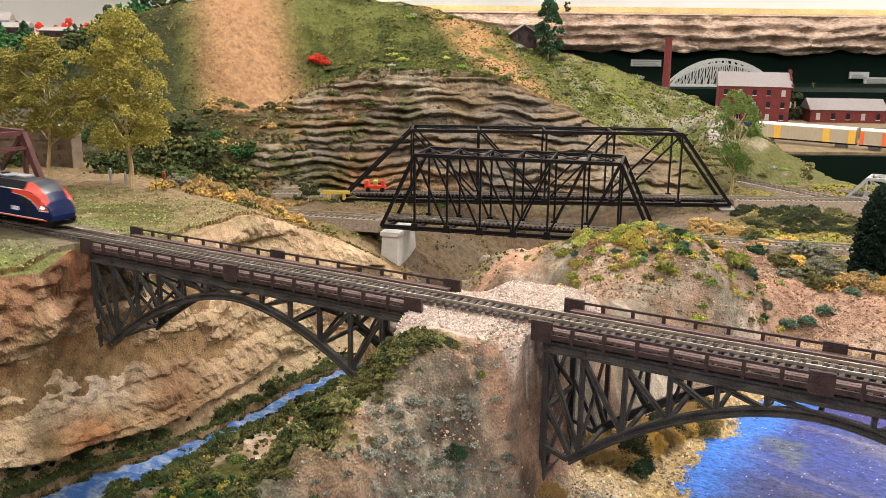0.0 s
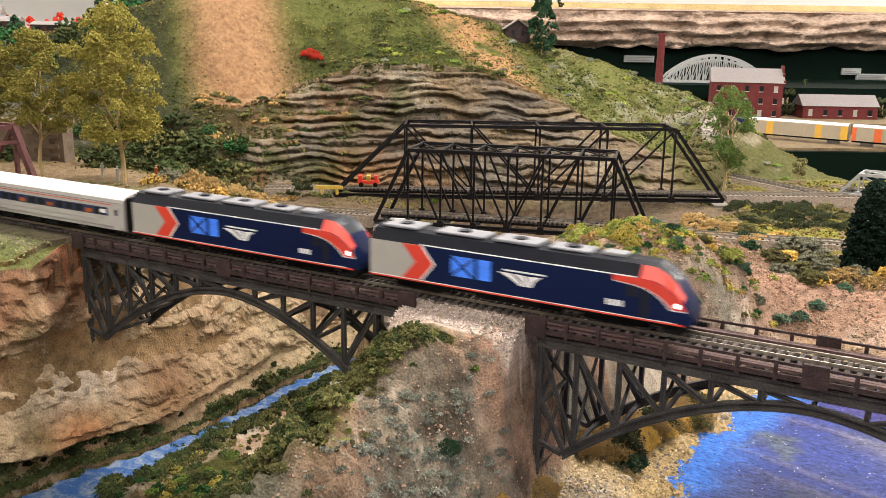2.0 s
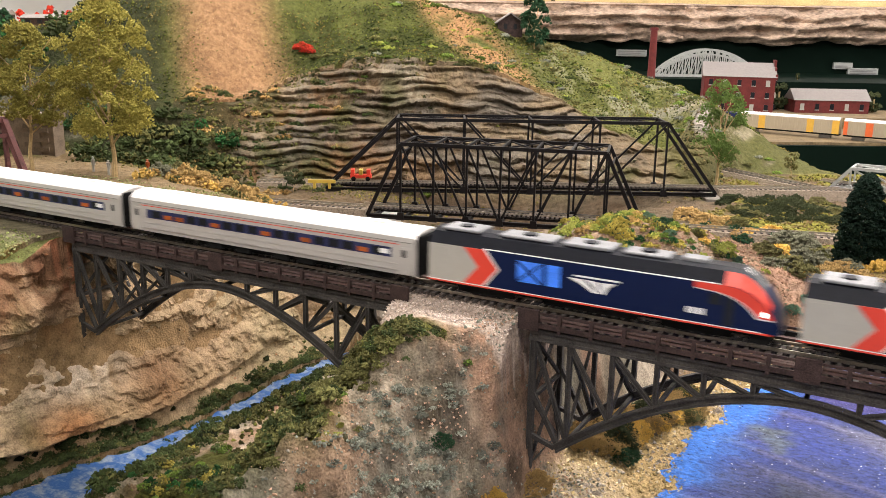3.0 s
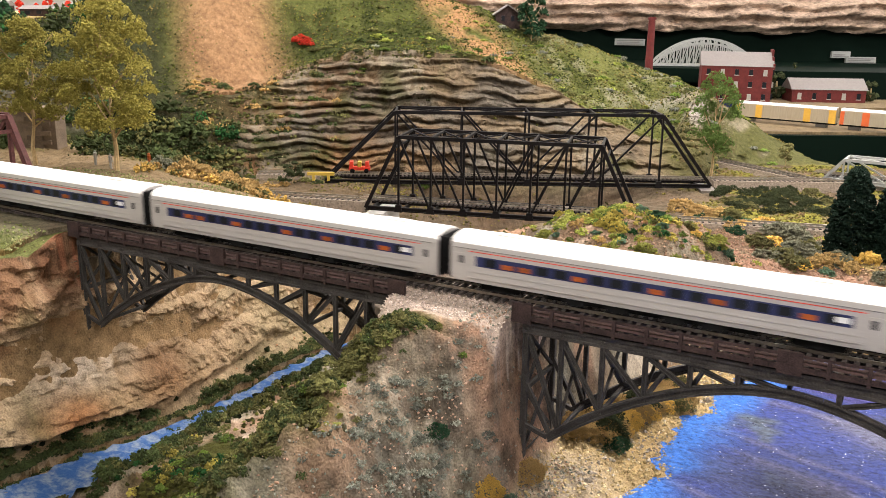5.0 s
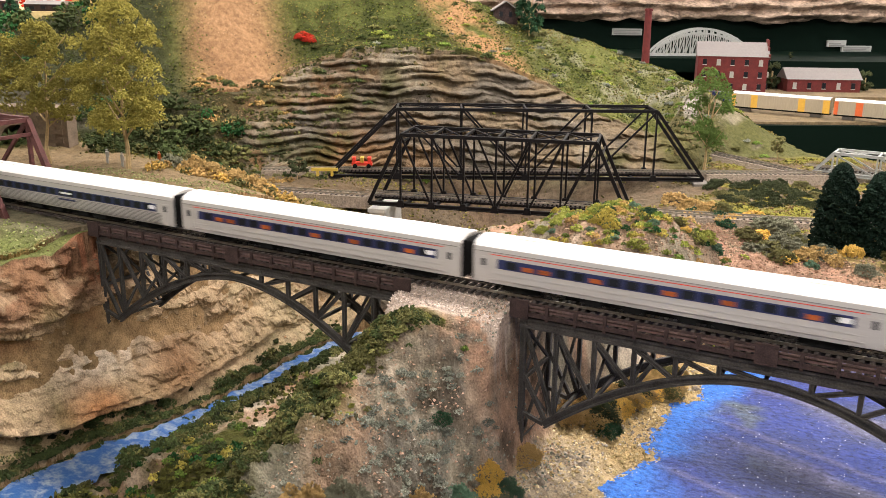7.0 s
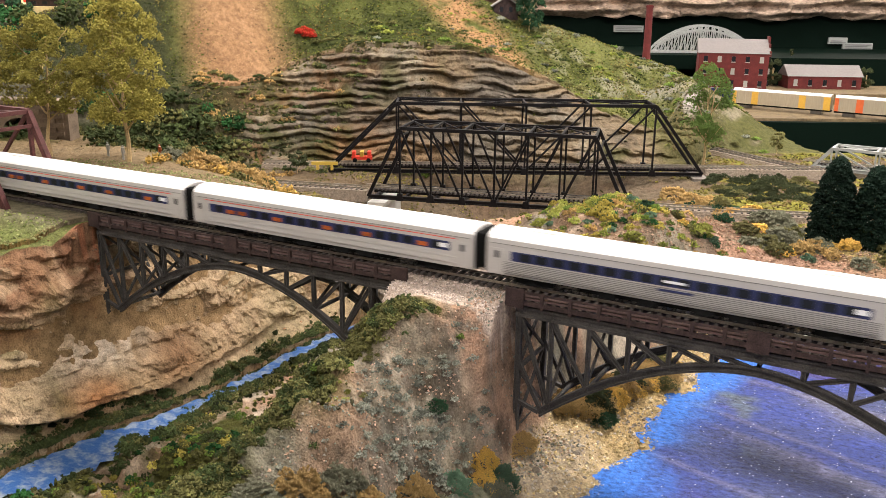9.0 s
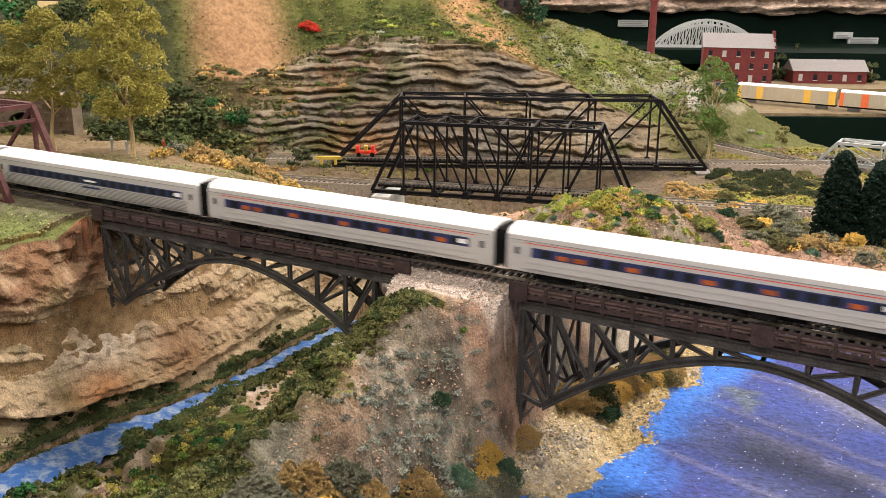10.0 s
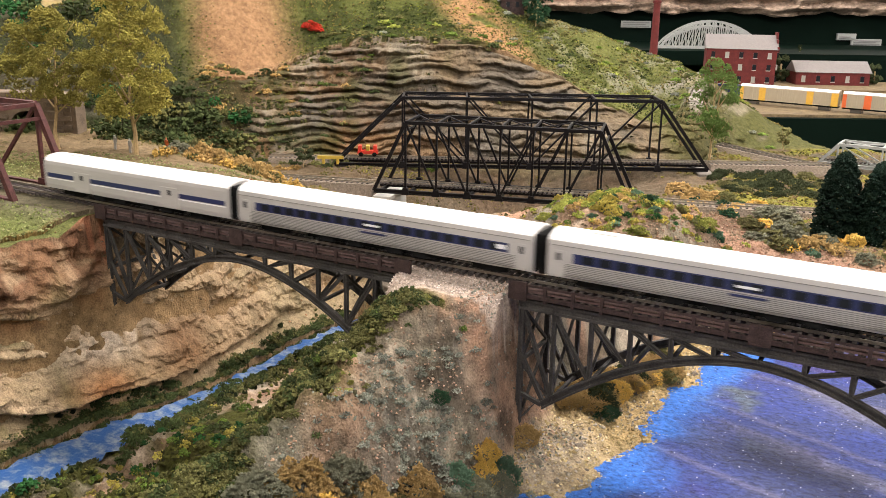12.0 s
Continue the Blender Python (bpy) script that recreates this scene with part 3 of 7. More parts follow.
# ---- water ----
def water_material(name, deep, pale, scale):
    m = bpy.data.materials.new(name)
    m.use_nodes = True
    nt = m.node_tree
    b = nt.nodes["Principled BSDF"]
    b.inputs["Roughness"].default_value = 0.45
    b.inputs["Specular IOR Level"].default_value = 0.15
    tc = nt.nodes.new("ShaderNodeTexCoord")
    mp = nt.nodes.new("ShaderNodeMapping")
    mp.inputs["Scale"].default_value = (1.0, 1.3, 1.0)
    mp.inputs["Rotation"].default_value = (0, 0, radians(25))
    n = nt.nodes.new("ShaderNodeTexNoise")
    n.inputs["Scale"].default_value, n.inputs["Detail"].default_value, n.inputs["Roughness"].default_value = scale, 8, 0.7
    r = nt.nodes.new("ShaderNodeValToRGB")
    e = r.color_ramp.elements
    e[0].position, e[0].color = 0.47, (*deep, 1)
    e[1].position, e[1].color = 0.70, (*pale, 1)
    g = nt.nodes.new("ShaderNodeTexNoise")
    g.inputs["Scale"].default_value, g.inputs["Detail"].default_value = 800, 2
    bp = nt.nodes.new("ShaderNodeBump")
    bp.inputs["Strength"].default_value, bp.inputs["Distance"].default_value = 0.5, 0.001
    nt.links.new(tc.outputs["Object"], mp.inputs[0])
    nt.links.new(mp.outputs[0], n.inputs["Vector"])
    nt.links.new(tc.outputs["Object"], g.inputs["Vector"])
    nt.links.new(n.outputs[0], r.inputs[0])
    nt.links.new(r.outputs[0], b.inputs["Base Color"])
    nt.links.new(g.outputs[0], bp.inputs["Height"])
    nt.links.new(bp.outputs[0], b.inputs["Normal"])
    return m


def build_water():
    lake_m = mat("painted_lake", (1, 1, 1), 0.5, var=0.75, scale=160, bump=0.6, fine=800, attr="cover", spec=0.12, stretch=(1, 1.6, 1))
    me = bpy.data.meshes.new("water")
    xs, ys = np.arange(-0.02, 0.66, 0.0025), np.arange(-0.4, 0.62, 0.0025)
    X, Y = np.meshgrid(xs, ys)
    Z = LAKE_Z + 0.0015 * fbm(X, Y, 25, 3, 5)
    i = np.arange(X.size).reshape(X.shape)
    f = np.stack([i[:-1, :-1], i[:-1, 1:], i[1:, 1:], i[1:, :-1]], -1).reshape(-1, 4)
    me.from_pydata(np.stack([X, Y, Z], -1).reshape(-1, 3).tolist(), [], f.tolist())
    me.materials.append(lake_m)
    x, y = X.ravel(), Y.ravel()
    d = x - lake_shore(y) + 0.02 * fbm(x, y, 18, 3, 91)
    c = np.tile(np.array((0.042, 0.052, 0.125)), (len(x), 1))
    c = lay(c, (0.032, 0.050, 0.20), ss(-0.2, 0.3, fbm(x, y * 2, 7, 4, 92)) * 0.8)
    c = lay(c, (0.12, 0.12, 0.17), ss(0.05, 0.45, fbm(x * 0.8 + y * 0.3 + 3, y * 3 + x, 8, 4, 93)) * 0.75)
    c = lay(c, (0.045, 0.030, 0.12), ss(0.1, 0.5, fbm(x + 7, y * 2, 10, 3, 95)) * 0.6)
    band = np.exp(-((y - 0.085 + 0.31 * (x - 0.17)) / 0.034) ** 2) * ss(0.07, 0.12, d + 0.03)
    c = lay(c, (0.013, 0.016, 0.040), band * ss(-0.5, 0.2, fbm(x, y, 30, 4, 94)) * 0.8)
    # board seams showing through the paint
    for y0, x0, sl in ((0.151, 0.122, -0.316), (0.046, 0.085, -0.29), (0.241, 0.101, -0.16)):
        e = y - y0 - sl * (x - x0) + 0.002 * fbm(x, y, 40, 2, 96)
        c = lay(c, (0.13, 0.125, 0.18), np.exp(-((e - 0.006) / 0.0045) ** 2) * 0.55)
        c = lay(c, (0.018, 0.02, 0.05), np.exp(-(e / 0.0013) ** 2) * 0.6)
    c = lay(c, (0.10, 0.12, 0.07), ss(0.25, 0.5, fbm(x, y, 22, 3, 97)) * np.exp(-((d - 0.045) / 0.03) ** 2) * 0.6)
    c = lay(c, (0.036, 0.13, 0.44), ss(0.050, 0.012, d + 0.012 * fbm(x, y, 50, 3, 98)))
    at = me.color_attributes.new("cover", "FLOAT_COLOR", "POINT")
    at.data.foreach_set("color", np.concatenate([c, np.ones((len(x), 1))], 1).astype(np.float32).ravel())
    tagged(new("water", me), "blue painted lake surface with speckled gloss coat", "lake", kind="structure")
    # river ribbon
    river_m = water_material("painted_river", (0.030, 0.090, 0.25), (0.30, 0.33, 0.34), 85)
    bm = bmesh.new()
    last = None
    for j in range(90):
        y = -0.5 + j * 0.0092
        rx = float(river_x(np.array([y]))[0])
        w = float(river_w(y)) + 0.002 * math.sin(j * 0.7) + 0.003 * math.sin(j * 1.9)
        row = [bm.verts.new((rx - w + 2 * w * a, y, RIVER_Z + 0.0015 * math.sin(j * 2.3 + a * 5))) for a in (0, 0.33, 0.66, 1)]
        if last:
            for a in range(3):
                bm.faces.new((last[a], last[a + 1], row[a + 1], row[a]))
        last = row
    tagged(link("river", bm, river_m, True), "narrow blue and white painted stream in the gorge", "river", kind="structure")


build_water()


# ---- track ----
RAIL_TOP = -0.003


def track(name, pts_fn, length, step, label, parts_limit=0, parent=None):
    """Two rails on ties along a path; pts_fn(s) gives place and heading."""
    th = parent or thing(name, label, "railway track")
    for side in (-1, 1):
        bm = bmesh.new()
        n = 1
        for j in range(n):
            a, b = pts_fn(length * j / n), pts_fn(length * (j + 1) / n)
            pa = Vector((a[0] - math.sin(a[3]) * 0.00825 * side, a[1] + math.cos(a[3]) * 0.00825 * side, a[2] - 0.001))
            pb = Vector((b[0] - math.sin(b[3]) * 0.00825 * side, b[1] + math.cos(b[3]) * 0.00825 * side, b[2] - 0.001))
            beam(bm, pa, pb, 0.0011, 0.002)
        part("rail", bm, M_RAIL, th)
    bm = bmesh.new()
    box(bm, -0.0015, 0.0015, -0.0148, 0.0148, -0.0042, -0.002)
    first = None
    rest = bmesh.new()
    n = int(length / step)
    for j in range(n):
        p = pts_fn((j + 0.5) * step)
        if parts_limit and j < parts_limit:
            if first is None:
                first = part("tie", bm, M_TIE, th)
                ob = first
            else:
                ob = share("tie", first, th, (0, 0, 0))
            ob.location, ob.rotation_euler = p[:3], (0, 0, p[3] + random.uniform(-0.03, 0.03))
        else:
            c, s = math.cos(p[3]), math.sin(p[3])
            q = [(a, b, d) for d in (-0.0042, -0.002) for a, b in ((-0.0015, -0.0148), (0.0015, -0.0148), (0.0015, 0.0148), (-0.0015, 0.0148))]
            quadbox(rest, [(p[0] + a * c - b * s, p[1] + a * s + b * c, p[2] + d) for a, b, d in q])
    if len(rest.verts):
        tagged(part("tie_row", rest, M_TIE, th), kind="stuff")
    else:
        rest.free()
    return th


track("railway_track", lambda s: (-0.72 + s, 0, RAIL_TOP, 0), 1.12, 0.0068, "main line track with nickel rails on dark ties", 165)
track("railway_track", lambda s: (-5.6 + s, 0, RAIL_TOP, 0), 4.88, 0.0068, "main line track running off on its shelf")
track("railway_track", lambda s: (0.40 + s, 0, RAIL_TOP, 0), 4.6, 0.0068, "main line track running off on its shelf")


def shelf(x0, x1):
    bm = bmesh.new()
    box(bm, x0, x1, -0.05, 0.05, -0.03, -0.0075)
    for j in range(int((x1 - x0) / 0.6) + 1):
        box(bm, x0 + j * 0.6, x0 + j * 0.6 + 0.04, -0.03, 0.03, -1.2, -0.03)
    tagged(link("shelf", bm, M_CONCRETE), "plain raised shelf on legs carrying the track", "shelf", kind="structure")


shelf(-5.6, -1.6)
shelf(0.40, 5.0)


# ---- deck arch bridges ----
BL = 0.358


def arch_bridge(x0, label):
    th = thing("arch_bridge", label, "bridge", "steel deck arch bridges", pose(x0, 0, 0))
    W = 0.0265
    n = 12
    zt = -0.017

    def arch_z(x):
        s = (x - BL / 2) / (BL / 2 - 0.022)
        return -0.0285 - 0.070 * min(1.0, s * s) ** 0.92

    for side in (-1, 1):
        y = side * W
        bar("girder", (0, y, zt), (BL, y, zt), 0.004, 0.0085, M_STEEL, th, True)
        bm = bmesh.new()
        m = 30
        for j in range(m):
            xa = 0.022 + (BL - 0.044) * j / m
            xb = 0.022 + (BL - 0.044) * (j + 1) / m
            ibeam(bm, (xa, y, arch_z(xa)), (xb, y, arch_z(xb)), 0.0045, 0.0062)
        part("arch_rib", bm, M_STEEL, th)
        for j in range(n + 1):
            x = BL * j / n
            if j in (0, n):
                x = 0.003 if j == 0 else BL - 0.003
                bar("tower_leg", (x, y, zt), (x, y, -0.128), 0.0042, 0.0042, M_STEEL, th, True)
                continue
            za = arch_z(x)
            if zt - za > 0.014:
                bar("post", (x, y, zt), (x, y, za), 0.0032, 0.0032, M_STEEL, th, True)
            xn = BL * (j - 1) / n if j <= n / 2 else BL * (j + 1) / n
            xn = min(max(xn, 0.004), BL - 0.004)
            bar("diagonal", (xn, y, zt - 0.004), (x, y, za + 0.001), 0.0028, 0.0030, M_STEEL, th, True)
        for e, s in ((0.003, 1), (BL - 0.003, -1)):
            bar("foot_strut", (e, y, -0.092), (e + s * 0.019, y, -0.098), 0.003, 0.003, M_STEEL, th)
            bar("foot_brace", (e, y, -0.058), (e + s * 0.021, y, -0.096), 0.003, 0.003, M_STEEL, th)
    # cross bracing between the ribs
    for j in range(1, n):
        x = BL * j / n
        za = arch_z(x)
        bar("cross_strut", (x, -W, za), (x, W, za), 0.0026, 0.0026, M_STEEL, th)
        if zt - za > 0.03:
            bar("sway_brace", (x, -W, zt - 0.006), (x, W, za + 0.004), 0.002, 0.002, M_STEEL, th)
            bar("sway_brace", (x, W, zt - 0.006), (x, -W, za + 0.004), 0.002, 0.002, M_STEEL, th)
    for e in (0.003, BL - 0.003):
        for za, zb in ((-0.02, -0.065), (-0.065, -0.115)):
            bar("sway_brace", (e, -W, za), (e, W, zb), 0.0022, 0.0022, M_STEEL, th)
            bar("sway_brace", (e, W, za), (e, -W, zb), 0.0022, 0.0022, M_STEEL, th)
            bar("cross_strut", (e, -W, zb), (e, W, zb), 0.0028, 0.0028, M_STEEL, th)
    # open deck: long ties, walkway planks and railings
    bm = bmesh.new()
    box(bm, -0.0017, 0.0017, -0.0285, 0.0285, -0.0115, -0.0072)
    first = None
    x = 0.004
    while x < BL - 0.003:
        if first is None:
            first = part("bridge_tie", bm, M_TIE, th)
            first.location = (x, 0, 0)
        else:
            share("bridge_tie", first, th, (x, 0, random.uniform(-0.0002, 0.0002)))
        x += 0.0068
    for side in (-1, 1):
        for q in (0.0225, 0.0262):
            bar("walkway_plank", (0, side * q, -0.0062), (BL, side * q, -0.0062), 0.0030, 0.0018, M_DECK, th)
        yr = side * 0.0297
        bar("handrail", (0, yr, -0.0008), (BL, yr, -0.0008), 0.0013, 0.0016, M_RUST, th)
        bar("toe_rail", (0, yr, -0.0094), (BL, yr, -0.0094), 0.0016, 0.0034, M_RUST, th)
        bm = bmesh.new()
        beam(bm, (0, 0, -0.013), (0, 0, 0.0002), 0.0024, 0.0022)
        post = None
        for j in range(17):
            xx = BL * j / 16
            if post is None:
                post = part("railing_post", bm, M_RUST, th)
                post.location = (xx, yr, 0)
            else:
                share("railing_post", post, th, (xx, yr, 0))
        for xx in (0.0, BL / 2, BL):
            bm = bmesh.new()
            box(bm, xx - 0.0075, xx + 0.0075, yr - 0.0014, yr + 0.0014, -0.0135, 0.0012)
            part("end_plate", bm, M_RUST, th)
    for side in (-1, 1):
        bar("guard_rail", (0, side * 0.005, -0.0058), (BL, side * 0.005, -0.0058), 0.0009, 0.0016, M_RAIL, th)
    return th


arch_bridge(-0.4615, "dark grey steel deck arch bridge with rusty railings over the stream")
arch_bridge(0.0, "dark grey steel deck arch bridge with rusty railings over the lake")


# ---- through truss bridges ----
def truss_bridge(name, m, length, height_, width, run, panels, material, label, fine=1.0, deck=True, run_end=None):
    """Near bottom corner at the origin, x along the track, y away from the viewer."""
    th = thing(name, label, "bridge", "through truss bridges", m)
    w = 0.0042 * fine
    top0, top1 = run, length - (run_end or run)
    step = (top1 - top0) / panels
    for y in (0, width):
        bar("bottom_chord", (0, y, 0), (length, y, 0), w * 1.2, w * 1.6, material, th, True)
        bar("top_chord", (top0, y, height_), (top1, y, height_), w * 1.1, w * 1.3, material, th)
        bar("end_post", (0, y, 0), (top0, y, height_), w * 1.1, w * 1.3, material, th)
        bar("end_post", (length, y, 0), (top1, y, height_), w * 1.1, w * 1.3, material, th)
        for j in range(panels + 1):
            x = top0 + step * j
            bar("hanger", (x, y, 0), (x, y, height_), w * 0.75, w * 0.75, material, th)
            if j < panels:
                a, b = ((x, height_), (x + step, 0)) if j < panels / 2 else ((x, 0), (x + step, height_))
                bar("diagonal", (a[0], y, a[1]), (b[0], y, b[1]), w * 0.6, w * 0.75, material, th)
        for j in range(panels + 1):
            x = top0 + step * j
            bm = bmesh.new()
            prism(bm, [(x - w * 1.6, -w), (x + w * 1.6, -w), (x + w, w * 1.8), (x - w, w * 1.8)], y - w * 0.75, y + w * 0.75)
            part("gusset_plate", bm, material, th)
    for j in range(panels + 1):
        x = top0 + step * j
        bar("portal_strut" if j in (0, panels) else "top_strut", (x, 0, height_), (x, width, height_), w * 0.8, w * 0.9, material, th)
        if j < panels:
            bar("lateral_brace", (x, 0, height_), (x + step, width, height_), w * 0.45, w * 0.5, material, th)
            bar("lateral_brace", (x, width, height_), (x + step, 0, height_), w * 0.45, w * 0.5, material, th)
        if 0 < j < panels:
            for y0, y1 in ((0, width * 0.3), (width, width * 0.7)):
                bar("knee_brace", (x, y0, height_ * 0.82), (x, y1, height_), w * 0.5, w * 0.5, material, th)
    for s in (0, 1):
        x = top0 if s == 0 else top1
        bar("portal_strut", (x + (-1 if s == 0 else 1) * run * 0.16, 0, height_ * 0.84), (x + (-1 if s == 0 else 1) * run * 0.16, width, height_ * 0.84), w * 0.6, w * 0.7, material, th)
    if deck:
        for j in range(panels + 3):
            x = length * (j + 0.2) / (panels + 2.4)
            bar("floor_beam", (x, 0, -0.001), (x, width, -0.001), w, w * 1.4, material, th)
        for y in (width / 2 - 0.009, width / 2 + 0.009):
            bar("stringer", (0, y, 0.002), (length, y, 0.002), w * 0.7, w, material, th)
        bm = bmesh.new()
        box(bm, -0.0016, 0.0016, width / 2 - 0.017, width / 2 + 0.017, 0.0045, 0.007)
        first = part("bridge_tie", bm, M_TIE, th)
        k = int(length / 0.0068)
        for j in range(1, k):
            share("bridge_tie", first, th, (j * 0.0068, 0, 0))
        for y in (width / 2 - 0.00825, width / 2 + 0.00825):
            bar("rail", (-0.02, y, 0.008), (length + 0.02, y, 0.008), 0.0011, 0.002, M_RAIL, th)
    return th


FT = pose(-0.481, 0.494, -0.085, 0, 0, 16.0)
truss_bridge("truss_bridge", FT, 0.388, 0.106, 0.082, 0.050, 6, M_BLACK, "black through truss railway bridge with braced top", 0.92)
RT = pose(-0.650, 0.625, -0.084, 0, 0, 28.9)
truss_bridge("truss_bridge", RT, 0.650, 0.117, 0.072, 0.118, 4, M_BLACK, "long slender black through truss bridge before the rock face", 0.95, run_end=0.088)
# rusty bridge over the main line at its west end
truss_bridge("truss_bridge", pose(-1.048, -0.036, -0.012), 0.46, 0.094, 0.072, 0.045, 4, M_OXIDE, "red-brown through truss bridge round the main line", 1.25, deck=False)


def bridge_pier(x, y, z0, z1, ang, m=None, label="pale concrete bridge pier with a cap under the black truss"):
    bm = bmesh.new()
    vs = []
    for z, g in ((z0, 1.12), (z1 - 0.006, 1.0)):
        for a, b in ((-1, -1), (1, -1), (1, 1), (-1, 1)):
            vs.append((a * 0.012 * g, b * 0.042 * g, z))
    quadbox(bm, vs)
    box(bm, -0.014, 0.014, -0.045, 0.045, z1 - 0.006, z1)
    ob = link("bridge_pier", bm, m or M_CONCRETE)
    ob.matrix_basis = pose(x, y, 0, 0, 0, ang)
    tagged(ob, label, "pier")


bridge_pier(-0.479, 0.538, -0.175, -0.0935, 14)
bridge_pier(-0.10, 0.965, -0.16, -0.0895, 29, M_ABUTMENT, "dark weathered abutment under the long truss")
bridge_pier(-0.655, 0.66, -0.16, -0.0895, 29, M_ABUTMENT, "dark weathered abutment under the long truss")


# ---- train ----
def loft(bm, sections, mi_of):
    rings = []
    for x, pts in sections:
        rings.append([bm.verts.new((x(p) if callable(x) else x, p[0], p[1])) for p in pts])
    n = len(rings[0])
    for a in range(len(rings) - 1):
        for i in range(n):
            f = bm.faces.new((rings[a][i], rings[a + 1][i], rings[a + 1][(i + 1) % n], rings[a][(i + 1) % n]))
            f.material_index = mi_of(a, i)
    bm.faces.new(rings[0])
    bm.faces.new(rings[-1][::-1])


def wheelset(th, name, x, half):
    """A truck with side frames, axles and wheels."""
    bm = bmesh.new()
    box(bm, x - half * 0.15, x + half * 0.15, -0.0106, 0.0106, 0.0055, 0.0085)
    tr = part(name, bm, M_UNDER, th)
    for s in (-1, 1):
        bm = bmesh.new()
        prism(bm, [(x - half, 0.0035), (x - half, 0.0065), (x - half * 0.4, 0.009), (x + half * 0.4, 0.009), (x + half, 0.0065), (x + half, 0.0035), (x + half * 0.4, 0.0025), (x - half * 0.4, 0.0025)], s * 0.0128, s * 0.0108)
        box(bm, x - half * 0.2, x + half * 0.2, s * 0.0128 - 0.001, s * 0.0128 + 0.001, 0.003, 0.008)
        part("side_frame", bm, M_UNDER, tr)
    for dx in (-half * 0.72, half * 0.72):
        bm = bmesh.new()
        for s in (-1, 1):
            tube(bm, (x + dx, s * 0.0073, 0.0052), (x + dx, s * 0.0098, 0.0052), 0.0052, 0.0052, 14)
        tube(bm, (x + dx, -0.0098, 0.0052), (x + dx, 0.0098, 0.0052), 0.0012, 0.0012, 6)
        part("wheelset", bm, M_WHEEL, tr)
    return tr


